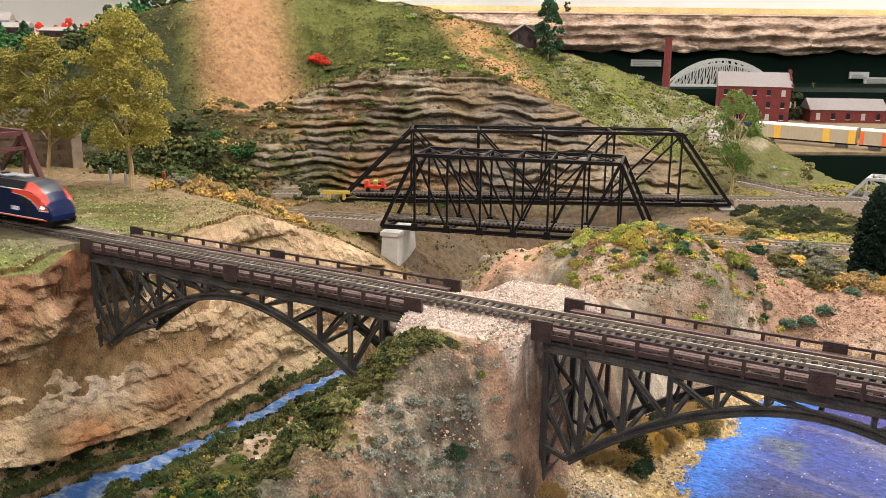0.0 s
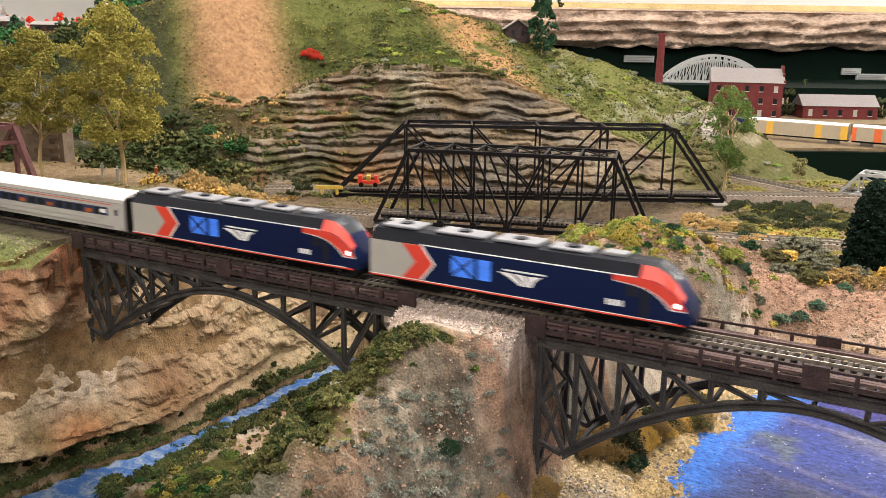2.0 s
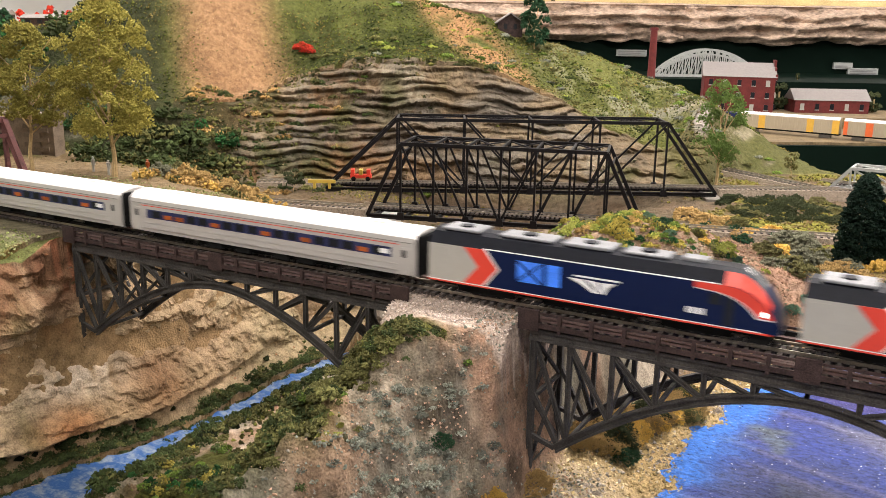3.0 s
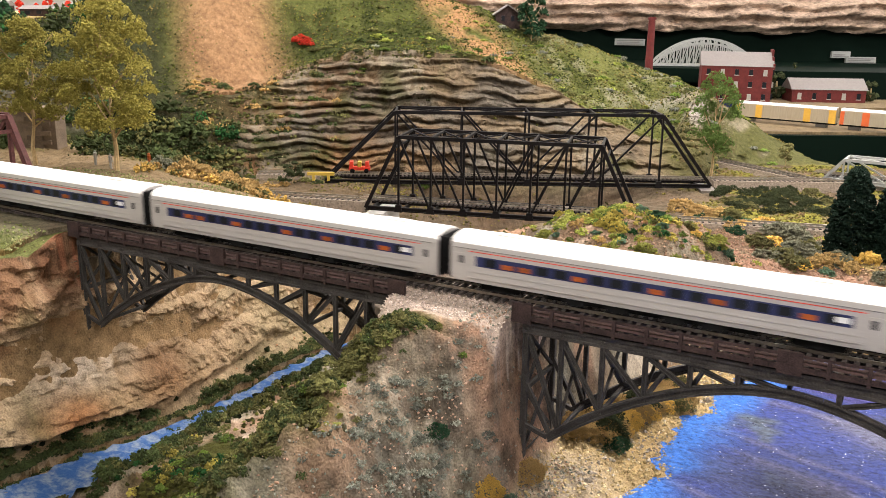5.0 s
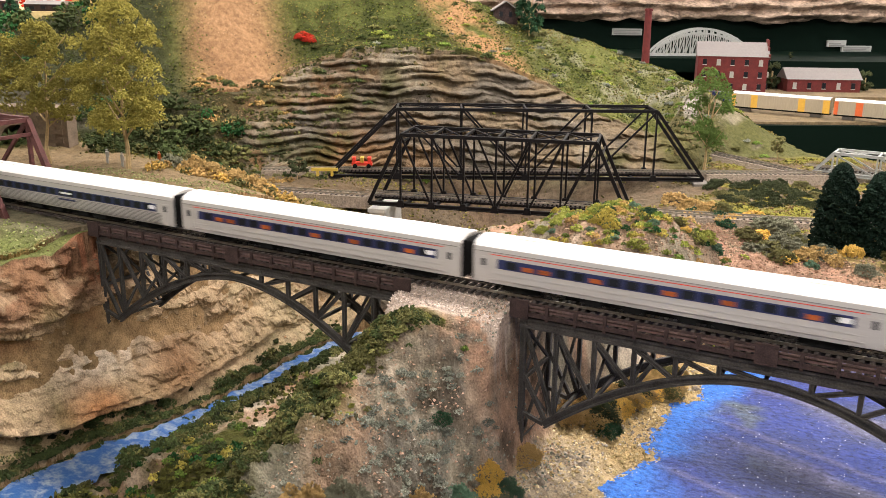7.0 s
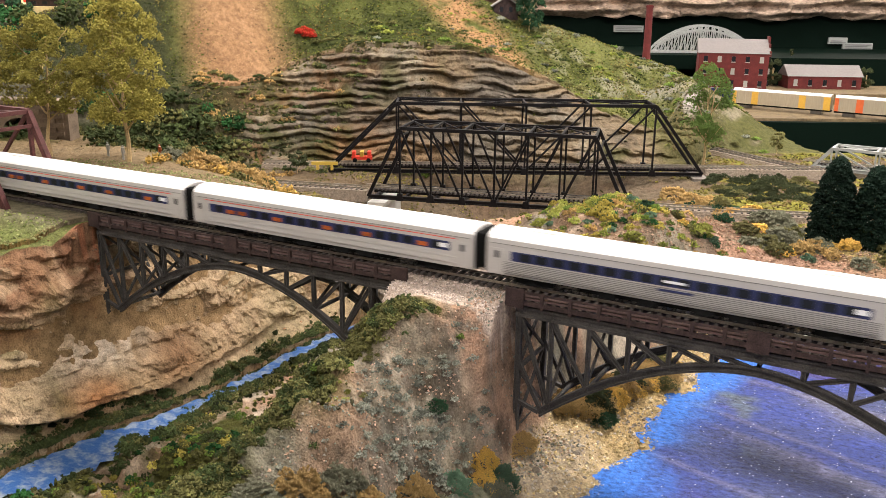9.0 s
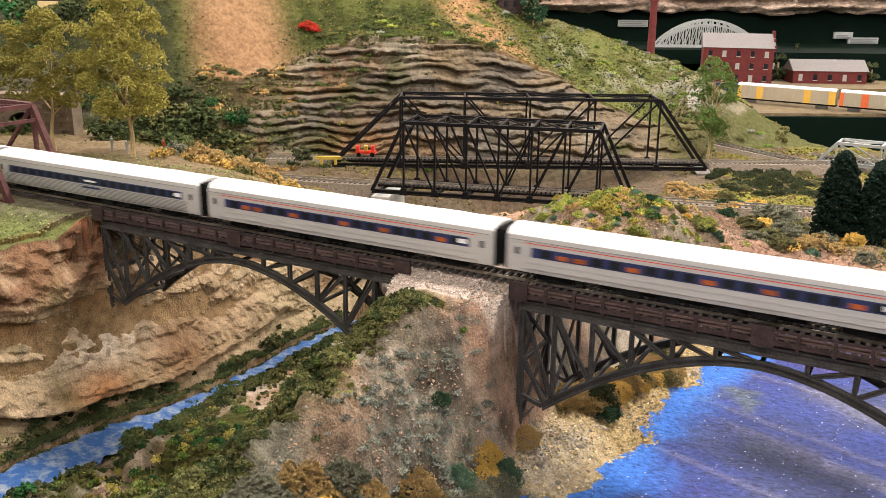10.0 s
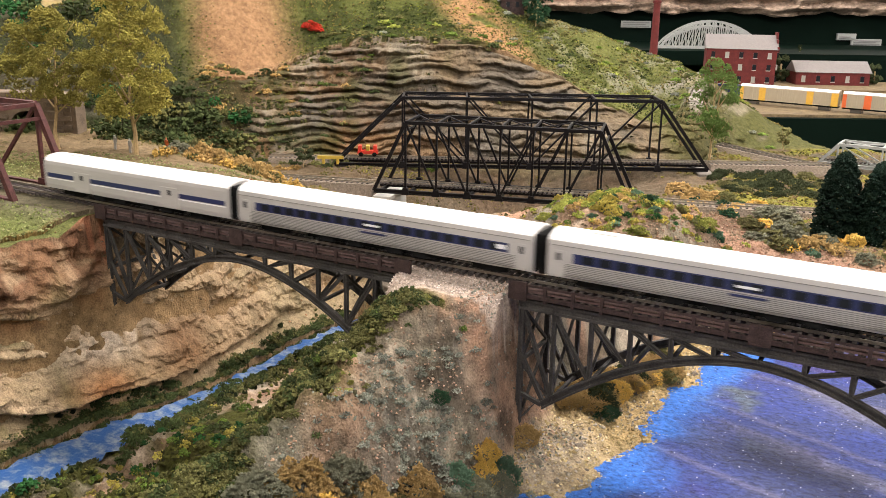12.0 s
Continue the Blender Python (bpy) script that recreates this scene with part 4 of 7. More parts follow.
def locomotive():
    th = thing("locomotive", "navy blue model diesel locomotive with red chevron and grey end", "locomotive", "train")

    def sec(w, z0, zs, zc, zt):
        return [(-w, z0), (-w, zs), (-w * 0.93, zs + 0.0015), (-w * 0.68, zc), (-w * 0.3, zt), (w * 0.3, zt), (w * 0.68, zc), (w * 0.93, zs + 0.0015), (w, zs), (w, z0)]

    W = 0.0175
    full = sec(W, 0.0095, 0.0375, 0.0455, 0.0470)
    bm = bmesh.new()
    xs = [-0.1225, -0.078, 0.088]
    secs = [(x, full) for x in xs]
    secs += [(x, sec(W * q, 0.0095, zs, zc, zt)) for x, q, zs, zc, zt in ((0.097, 1.0, 0.0372, 0.0450, 0.0463), (0.1045, 0.975, 0.0345, 0.0412, 0.0425), (0.1110, 0.94, 0.0300, 0.0352, 0.0362),
                                                                     (0.1165, 0.89, 0.0240, 0.0275, 0.0282), (0.1205, 0.83, 0.0180, 0.0200, 0.0205), (0.1225, 0.76, 0.0130, 0.0140, 0.0145))]

    def mi(a, i):
        roof = i in (1, 2, 3, 4, 5, 6, 7)
        if a == 0:
            return 2 if i in (1, 2, 3, 4, 5, 6, 7) else 1
        if a == 1:
            return 2 if roof else 0
        if i in (1, 2, 6, 7) and a < 6:
            return 3
        if a == 2:
            return 2 if roof else 0
        if a in (3, 4):
            return 4 if i in (3, 4, 5) else 0
        return 0
    loft(bm, secs, mi)
    body = part("body", bm, [M_NAVY, M_LGREY, M_ROOF, M_RED, M_WSHIELD], th, "navy blue body with grey rear end")
    for s in (-1, 1):
        def decal(name, pts, material, parent=body, lab="", e=0.0):
            b2 = bmesh.new()
            prism(b2, pts, s * (W - 0.0004), s * (W + 0.0003 + e))
            return part(name, b2, material, parent, lab)
        # chevron with white edges
        decal("chevron_edge", [(-0.0925, 0.0115), (-0.0805, 0.0245), (-0.0925, 0.0375), (-0.0760, 0.0375), (-0.0655, 0.0245), (-0.0760, 0.0115)], M_WHITE)
        decal("chevron", [(-0.0935, 0.0115), (-0.0820, 0.0245), (-0.0935, 0.0375), (-0.0780, 0.0375), (-0.0670, 0.0245), (-0.0780, 0.0115)], M_RED, e=0.0002)
        # glossy blue screens, their reflected glow put into the bright colour
        for xa, xb in ((-0.052, -0.033), (-0.030, -0.020)):
            decal("side_screen", [(xa, 0.0185), (xb, 0.0185), (xb, 0.0335), (xa, 0.0335)], M_BLUEWIN)
        for p, q in (((-0.0515, 0.019), (-0.0335, 0.033)), ((-0.0515, 0.033), (-0.0335, 0.019))):
            b2 = bmesh.new()
            beam(b2, (p[0], s * (W + 0.0004), p[1]), (q[0], s * (W + 0.0004), q[1]), 0.0006, 0.0012)
            part("screen_bar", b2, M_NAVY, body)
        # swept white emblem and letter bar
        decal("emblem_sweep", [(-0.0145, 0.0272), (-0.004, 0.0272), (0.0062, 0.0192), (0.0035, 0.0188), (-0.005, 0.0238)], M_WHITE)
        decal("emblem_sweep", [(-0.0018, 0.0272), (0.0062, 0.0268), (0.0092, 0.0190), (0.0070, 0.0190), (0.0040, 0.0232)], M_WHITE)
        decal("emblem_sweep", [(0.0080, 0.0266), (0.0195, 0.0272), (0.0140, 0.0238), (0.0118, 0.0192), (0.0100, 0.0190)], M_WHITE)
        decal("letter_bar", [(-0.010, 0.0285), (0.022, 0.0285), (0.022, 0.0297), (-0.010, 0.0297)], M_WHITE)
        for j in range(4):
            decal("number_bar", [(0.066 + j * 0.003, 0.0165), (0.0683 + j * 0.003, 0.0165), (0.0683 + j * 0.003, 0.0205), (0.066 + j * 0.003, 0.0205)], M_WHITE)
        decal("white_line", [(-0.078, 0.0376), (0.085, 0.0376), (0.085, 0.0383), (-0.078, 0.0383)], M_WHITE, e=-0.0003)
        decal("red_sill_stripe", [(-0.1225, 0.0095), (0.118, 0.0095), (0.118, 0.0106), (-0.1225, 0.0106)], M_RED)
        decal("white_sill_stripe", [(-0.1225, 0.0106), (0.112, 0.0106), (0.112, 0.0111), (-0.1225, 0.0111)], M_WHITE)
        decal("cab_window", [(0.079, 0.0245), (0.087, 0.0245), (0.0865, 0.0315), (0.080, 0.0315)], M_GLASS)
        decal("cab_door", [(0.0895, 0.012), (0.0945, 0.012), (0.0945, 0.0305), (0.0895, 0.0305)], M_GLASS)
        # red sweep over the cab and down the nose
        def nose_strip(name, top, low, material, e):
            b2 = bmesh.new()
            rows_ = []
            for (xa, za), (xb, zb) in zip(top, low):
                ya, yb = (s * (W * float(np.interp(q, (0.097, 0.1045, 0.111, 0.1165, 0.1205), (1.0, 0.975, 0.94, 0.89, 0.83))) + e) for q in (xa, xb))
                rows_.append((b2.verts.new((xa, ya, za)), b2.verts.new((xb, yb, zb))))
            for p, q in zip(rows_, rows_[1:]):
                b2.faces.new((p[0], p[1], q[1], q[0]))
            return part(name, b2, material, body)
        nose_strip("white_sweep", ((0.070, 0.0376), (0.088, 0.0376), (0.097, 0.0368), (0.1045, 0.0340), (0.111, 0.0294), (0.1165, 0.0234), (0.1190, 0.0195)),
                   ((0.070, 0.0334), (0.084, 0.0322), (0.092, 0.0306), (0.0985, 0.0278), (0.1045, 0.0234), (0.1090, 0.0186), (0.1185, 0.0182)), M_WHITE, 0.0004)
        nose_strip("red_sweep", ((0.070, 0.0377), (0.088, 0.0377), (0.097, 0.0370), (0.1045, 0.0342), (0.111, 0.0297), (0.1165, 0.0237), (0.1188, 0.0200)),
                   ((0.070, 0.0342), (0.084, 0.0331), (0.092, 0.0315), (0.0990, 0.0287), (0.1052, 0.0243), (0.1098, 0.0196), (0.1186, 0.0192)), M_RED, 0.0008)
        nose_strip("headlight", ((0.1125, 0.0245), (0.1150, 0.0232)), ((0.1118, 0.0212), (0.1145, 0.0205)), M_LIGHT, 0.0012)
        decal("side_grille", [(-0.118, 0.030), (-0.107, 0.030), (-0.107, 0.0355), (-0.118, 0.0355)], M_LGREY)
    # roof gear
    for xa, xb, y, z in ((-0.115, -0.085, 0.011, 0.0485), (-0.070, -0.030, 0.010, 0.0483), (-0.022, 0.012, 0.0105, 0.0487), (0.02, 0.05, 0.009, 0.0482), (0.058, 0.074, 0.006, 0.0490)):
        bm = bmesh.new()
        box(bm, xa, xb, -y, y, 0.0465, z)
        bmesh.ops.bevel(bm, geom=bm.edges[:], offset=0.0005, segments=1, affect="EDGES")
        part("roof_hatch", bm, M_HATCH, th)
    for x in (-0.1, -0.05, -0.005, 0.035):
        bm = bmesh.new()
        tube(bm, (x, 0, 0.048), (x, 0, 0.0495), 0.005, 0.0048, 14)
        part("roof_fan", bm, M_ROOF, th)
    # front plough, tank, trucks
    bm = bmesh.new()
    prism(bm, [(0.104, 0.003), (0.118, 0.003), (0.123, 0.0095), (0.104, 0.0095)], -0.015, 0.015)
    part("pilot", bm, M_UNDER, th)
    bm = bmesh.new()
    prism(bm, [(-0.034, 0.004), (0.034, 0.004), (0.038, 0.0095), (-0.038, 0.0095)], -0.014, 0.014)
    box(bm, -0.12, 0.104, -0.016, 0.016, 0.0075, 0.0097)
    part("fuel_tank", bm, M_UNDER, th)
    wheelset(th, "truck", -0.078, 0.024)
    wheelset(th, "truck", 0.072, 0.024)
    for x in (-0.126, 0.126):
        bm = bmesh.new()
        box(bm, x - 0.005, x + 0.005, -0.0012, 0.0012, 0.0065, 0.0095)
        part("coupler", bm, M_UNDER, th)
    return th


def coach(kind):
    label = {"orange": "silver model coach with blue window band and orange-lit seats", "dark": "silver fluted model coach with dark windows in a blue band",
             "baggage": "silver model baggage car with a blue stripe and side doors"}[kind]
    L = 0.300 if kind != "baggage" else 0.262
    H = L / 2 - 0.003
    th = thing("baggage_car" if kind == "baggage" else "coach", label, "railway coach", "train")
    W = 0.0172
    pts = [(-W * 0.955, 0.0085), (-W, 0.013), (-W, 0.0340)]
    for j in range(1, 12):
        a = math.pi * j / 12
        pts.append((-W * math.cos(a) * 1.0, 0.0340 + 0.0090 * math.sin(a) ** 0.75))
    pts += [(W, 0.0340), (W, 0.013), (W * 0.955, 0.0085)]
    n = len(pts)
    bm = bmesh.new()
    small = [(y * 0.97, 0.0085 + (z - 0.0085) * 0.97) for y, z in pts]
    loft(bm, [(-H - 0.001, small), (-H, pts), (H, pts), (H + 0.001, small)], lambda a, i: 1 if 3 <= i <= n - 5 else 0)
    body = part("body", bm, [M_SILVER, M_CARROOF], th)
    for s in (-1, 1):
        def decal(name, xa, xb, za, zb, material, e=0.0, parent=body):
            b2 = bmesh.new()
            prism(b2, [(xa, za), (xb, za), (xb, zb), (xa, zb)], s * (W - 0.0006), s * (W + 0.0002 + e))
            return part(name, b2, material, parent)
        if kind == "baggage":
            decal("blue_stripe", -H + 0.004, H - 0.004, 0.0205, 0.0250, M_BAND)
            decal("pale_stripe", -H + 0.004, H - 0.004, 0.0188, 0.0198, M_WHITE)
            for x in (-H * 0.55, H * 0.42):
                dr = decal("cargo_door", x - 0.012, x + 0.012, 0.0095, 0.0295, M_SILVER, 0.0006)
                decal("door_window", x - 0.002, x + 0.002, 0.022, 0.027, M_GLASS, 0.0009, dr)
        else:
            band = decal("window_band", -H + 0.020, H - 0.020, 0.0212, 0.0288, M_BAND)
            if kind == "orange":
                decal("red_stripe", -H + 0.014, H - 0.014, 0.0316, 0.0322, M_RED)
            k = 18
            for j in range(k):
                x = -H + 0.032 + (2 * H - 0.064) * j / (k - 1)
                o = kind == "orange" and j in (1, 2, 5, 9, 12, 16)
                decal("window", x - 0.0046, x + 0.0046, 0.0222, 0.0256 if o else 0.0280, M_ORANGE if o else M_GLASS, 0.0003, band)
            decal("emblem", H - 0.030, H - 0.022, 0.0235, 0.0270, M_WHITE, 0.0004)
            for j in range(8 if kind == "dark" else 2):
                z = 0.0102 + j * 0.00135 if kind == "dark" else 0.012 + j * 0.0045
                decal("flute", -H + 0.014, H - 0.014, z, z + 0.0004, M_GROOVE if kind == "dark" else M_SILVER, 0.0002)
            decal("roof_seam", -H + 0.002, H - 0.002, 0.0336, 0.0340, M_GROOVE, 0.0001)
            if kind == "dark":
                decal("letter_bar", -0.012, 0.014, 0.0176, 0.0190, M_BAND, 0.0006)
                decal("letter_bar", -0.008, 0.008, 0.0240, 0.0258, M_WHITE, 0.0006)
            for x in (-H + 0.0085, H - 0.0085):
                dr = decal("door", x - 0.0045, x + 0.0045, 0.0095, 0.0300, M_SILVER, 0.0004)
                decal("door_window", x - 0.0016, x + 0.0016, 0.0225, 0.0280, M_GLASS, 0.0007, dr)
    # roof ridges and vents
    for x in (-H * 0.72, H * 0.7):
        bm = bmesh.new()
        box(bm, x - 0.012, x + 0.012, -0.004, 0.004, 0.0422, 0.0437)
        part("roof_vent", bm, M_CARROOF, th)
    # dark diaphragms at the ends
    for x, s in ((-H - 0.001, -1), (H + 0.001, 1)):
        bm = bmesh.new()
        for a, b in ((0.0, 0.0012), (0.0018, 0.0030), (0.0032, 0.0038)):
            box(bm, min(x + s * a, x + s * b), max(x + s * a, x + s * b), -0.0145, 0.0145, 0.009, 0.039)
        part("diaphragm", bm, M_UNDER, th)
    bm = bmesh.new()
    box(bm, -H * 0.5, H * 0.5, -0.012, 0.012, 0.004, 0.0086)
    box(bm, -H, H, -0.014, 0.014, 0.007, 0.0086)
    for x in (-0.05, -0.02, 0.02, 0.045):
        box(bm, x - 0.008, x + 0.008, -0.0152, 0.0152, 0.0035, 0.0086)
    part("underframe", bm, M_UNDER, th)
    wheelset(th, "truck", -H + 0.038, 0.017)
    wheelset(th, "truck", H - 0.038, 0.017)
    return th


TRAIN = []      # thing, distance of its middle behind the nose
lo = locomotive()
TRAIN.append((lo, 0.1285))
TRAIN.append((copy_thing(lo, pose(-9, 0, 0)), 0.3855))
c_or, c_dk, c_bg = coach("orange"), coach("dark"), coach("baggage")
used = set()
for j, kd in enumerate("ooooodooddb"):
    src = {"o": c_or, "d": c_dk, "b": c_bg}[kd]
    back = 0.514 + 0.3075 * (j + 0.5) if kd != "b" else 0.514 + 3.075 + 0.134
    ob = src if src not in used else copy_thing(src, pose(-9, 0, 0))
    used.add(src)
    TRAIN.append((ob, back))
NOSE = ((0, -0.523), (1.0, -0.208), (2.0, 0.107), (3.0, 0.422), (4.5, 0.899), (6.0, 1.377), (7.5, 1.849), (9.0, 2.322), (10.5, 2.806), (12.0, 3.293))


# ---- foliage and loose cover ----
OCTA = np.array([(1, 0, 0), (-1, 0, 0), (0, 1, 0), (0, -1, 0), (0, 0, 1), (0, 0, -1)], float)
OFACE = np.array([(0, 2, 4), (2, 1, 4), (1, 3, 4), (3, 0, 4), (2, 0, 5), (1, 2, 5), (3, 1, 5), (0, 3, 5)])
RNG = np.random.RandomState(7)
M_BITS = mat("loose_cover", (1, 1, 1), 0.95, var=0.35, scale=400, bump=0.4, fine=1500, attr="cover", spec=0.1)


def bits_mesh(name, c, r, material, col=None, flat=1.0, rng=RNG):
    """Many small angular crumbs as one mesh."""
    n = len(c)
    v = OCTA[None] + rng.uniform(-0.45, 0.45, (n, 6, 3))
    v = v * np.array((1, 1, flat)) * np.asarray(r)[:, None, None] + np.asarray(c)[:, None, :]
    f = (OFACE[None] + 6 * np.arange(n)[:, None, None]).reshape(-1, 3)
    me = bpy.data.meshes.new(name)
    me.from_pydata(v.reshape(-1, 3).tolist(), [], f.tolist())
    me.materials.append(material)
    if col is not None:
        at = me.color_attributes.new("cover", "FLOAT_COLOR", "POINT")
        rgba = np.concatenate([np.repeat(col, 6, 0), np.ones((n * 6, 1))], 1).astype(np.float32)
        at.data.foreach_set("color", rgba.ravel())
    return me


def cover(name, label, n, u0, u1, v0, v1, density, colours, r0, r1, flat=0.8, sink=0.3):
    """Crumbs strewn over the ground where density says so."""
    rng = np.random.RandomState(len(name) * 31 + n)
    u, v = rng.uniform(u0, u1, n), rng.uniform(v0, v1, n)
    x, y = xy_of(u, v)
    z, k = height(x, y)
    keep = rng.rand(n) < density(x, y, z, k)
    x, y, z = x[keep], y[keep], z[keep]
    m = len(x)
    r = rng.uniform(r0, r1, m) * (0.7 + 0.6 * rng.rand(m))
    pick = np.clip(((fbm(x, y, 22, 3, 41) * 0.8 + 0.5 + rng.normal(0, 0.22, m)) * len(colours)).astype(int), 0, len(colours) - 1)
    col = (np.array(colours)[pick] * rng.uniform(0.7, 1.35, (m, 1))) ** 1.08
    c = np.stack([x, y, z + r * flat * (1 - 2 * sink)], -1)
    ob = new(name, bits_mesh(name, c, r, M_BITS, np.clip(col, 0, 1), flat, rng))
    return tagged(ob, label, "ground cover", kind="stuff")


def on_hill_top(x, y, z, k):
    grass = ss(-0.5, 0.3, k["n1"] + 0.6 * k["n2"] + 0.15) * (1 - np.exp(-(((k["u"] + 0.345 + 0.33 * (k["v"] - 1.65)) / 0.10) ** 4)))
    return k["hm"] * (k["k"] > 0.98) * grass


OL = [(0.025, 0.035, 0.010), (0.05, 0.065, 0.014), (0.085, 0.10, 0.02), (0.13, 0.14, 0.03), (0.085, 0.07, 0.03), (0.19, 0.15, 0.05)]
cover("grass_tufts", "mixed green and olive ground foam on the hill", 60000, -0.9, 0.75, 1.55, 2.4, on_hill_top, OL, 0.0009, 0.0024)
cover("lime_grass", "pale lime ground foam on the hill shoulder", 15000, 0.02, 0.8, 1.6, 2.3, lambda x, y, z, k: on_hill_top(x, y, z, k) * ss(0.05, 0.2, k["u"]),
      [(0.11, 0.12, 0.035), (0.17, 0.175, 0.055), (0.075, 0.085, 0.03), (0.16, 0.155, 0.08)], 0.0008, 0.0020)
cover("straw_grass", "tan straw scatter on the hill", 34000, -0.55, 0.3, 1.5, 2.4, lambda x, y, z, k: k["hm"] * np.exp(-(((k["u"] + 0.345 + 0.33 * (k["v"] - 1.65)) / 0.10) ** 4)) * ss(1.58, 1.64, k["v"]),
      [(0.36, 0.23, 0.13), (0.29, 0.18, 0.10), (0.42, 0.29, 0.18)], 0.0005, 0.0011)
cover("rock_moss", "moss and debris on the ledges of the rock face", 16000, -0.45, 0.6, 1.5, 1.85, lambda x, y, z, k: k["hm"] * (k["k"] < 0.99) * ss(0.05, 0.45, k["n1"] + 0.7 * k["n2"] + 0.35 * ss(-0.2, -0.35, k["u"]) + 0.3 * ss(0.35, 0.5, k["u"])),
      [(0.06, 0.065, 0.02), (0.11, 0.11, 0.03), (0.15, 0.12, 0.06), (0.045, 0.05, 0.02)], 0.0016, 0.004)
cover("ridge_moss", "olive moss clumps on the ridge flank", 42000, -0.7, 0.25, 0.35, 0.95, lambda x, y, z, k: (x > k["rx"] + 0.02) * ss(0.006, -0.012, x - moss_x(y) + 0.035 * k["n1"] + 0.012 * k["n2"]) * (y < 0.3) * ss(-0.35, 0.15, k["n2"] + 0.5 * k["n1"]) * (np.abs(y) > 0.03) * ((y < -0.068) | (x < -0.135)),
      [(0.05, 0.05, 0.018), (0.08, 0.08, 0.025), (0.11, 0.11, 0.03), (0.15, 0.15, 0.04), (0.06, 0.055, 0.03)], 0.0011, 0.0030)
cover("ridge_rubble", "pink and grey-green rubble on the ridge", 60000, -0.35, 0.3, 0.3, 0.8, lambda x, y, z, k: (x > -0.16) * (x < 0.05) * (y < 0.02) * (z > -0.142) * ss(-0.012, 0.01, x - moss_x(y)) * 0.8,
      [(0.40, 0.27, 0.20), (0.36, 0.245, 0.18), (0.26, 0.24, 0.20), (0.18, 0.19, 0.155), (0.34, 0.23, 0.16), (0.15, 0.165, 0.135)], 0.0004, 0.0013)
cover("plateau_grass", "fine pale green turf on the plateau", 30000, -1.0, -0.2, 0.5, 1.25, lambda x, y, z, k: (x < k["we"] - 0.012) * (y < 0.25) * (np.abs(y) > 0.035) * ss(-0.5, 0.1, k["n2"] + 0.35),
      [(0.17, 0.20, 0.07), (0.23, 0.25, 0.10), (0.28, 0.28, 0.14), (0.14, 0.15, 0.06)], 0.0007, 0.0016)
cover("gravel", "pale pinkish gravel on the ridge crest", 90000, -0.25, 0.2, 0.42, 0.95, lambda x, y, z, k: (x > -0.118) * (x < 0.006) * (y > -0.057 + 0.010 * k["n1"]) * (y < 0.12 + 0.02 * k["n1"]) * (z > -0.045) * 0.9,
      [(0.44, 0.365, 0.32), (0.52, 0.45, 0.40), (0.35, 0.285, 0.245), (0.60, 0.53, 0.48)], 0.0005, 0.0010)
cover("shore_stones", "yellow sand and pebbles along the lake shore", 60000, -0.1, 0.7, 0.35, 1.05, lambda x, y, z, k: (x > 0.0) * (y < 0.4) * ss(0.016, 0.004, z - LAKE_Z - 0.012) * (z > LAKE_Z - 0.003),
      [(0.42, 0.33, 0.17), (0.35, 0.27, 0.14), (0.52, 0.43, 0.27), (0.36, 0.32, 0.27)], 0.0006, 0.0017)
cover("bank_foam", "dark green foam along the stream banks", 44000, -0.75, 0.1, 0.4, 1.1, lambda x, y, z, k: (y < 0.33) * np.exp(-((np.abs(x - k["rx"]) - river_w(y) - np.where(x < k["rx"], 0.007, 0.014) - 0.006 * k["n1"]) / np.where(x < k["rx"], 0.006, 0.011)) ** 2) * ss(-0.45, 0.0, k["n2"] + 0.8 * k["n1"] + 0.1) * (np.abs(x - k["rx"]) > river_w(y) - 0.001) * (np.abs(x - k["rx"]) < river_w(y) + 0.028),
      [(0.012, 0.016, 0.007), (0.022, 0.028, 0.010), (0.035, 0.042, 0.014), (0.06, 0.065, 0.02)], 0.0014, 0.0036)
cover("wall_debris", "tan grit and stones on the gorge wall", 16000, -0.7, 0.1, 0.5, 1.3, lambda x, y, z, k: (x < k["rx"] - 0.02) * (x > k["we"] - 0.01) * 0.35,
      [(0.36, 0.25, 0.14), (0.25, 0.17, 0.09), (0.42, 0.33, 0.22), (0.16, 0.12, 0.07), (0.30, 0.15, 0.08)], 0.0005, 0.0016)
cover("back_foam", "mixed foam and grit round the rear tracks", 40000, -0.6, 0.9, 0.95, 1.75, lambda x, y, z, k: (1 - k["hm"]) * (1 - (x > -0.02) * (y < 0.70)) * ss(0.25, 0.4, y) * ss(-0.2, 0.35, k["n2"] + 0.7 * k["n1"] + 0.35 * ss(0.4, 0.55, k["u"])),
      [(0.06, 0.06, 0.02), (0.12, 0.11, 0.03), (0.17, 0.15, 0.04), (0.17, 0.12, 0.06), (0.22, 0.19, 0.05)], 0.0009, 0.0026)
cover("bank_dirt", "reddish dirt crumbs on the bank by the lake", 34000, 0.1, 0.7, 0.85, 1.25, lambda x, y, z, k: (x > -0.1) * (y > 0.18) * (y < 0.7) * 0.6,
      [(0.30, 0.18, 0.13), (0.24, 0.15, 0.10), (0.36, 0.25, 0.18), (0.20, 0.16, 0.11)], 0.0006, 0.0018)

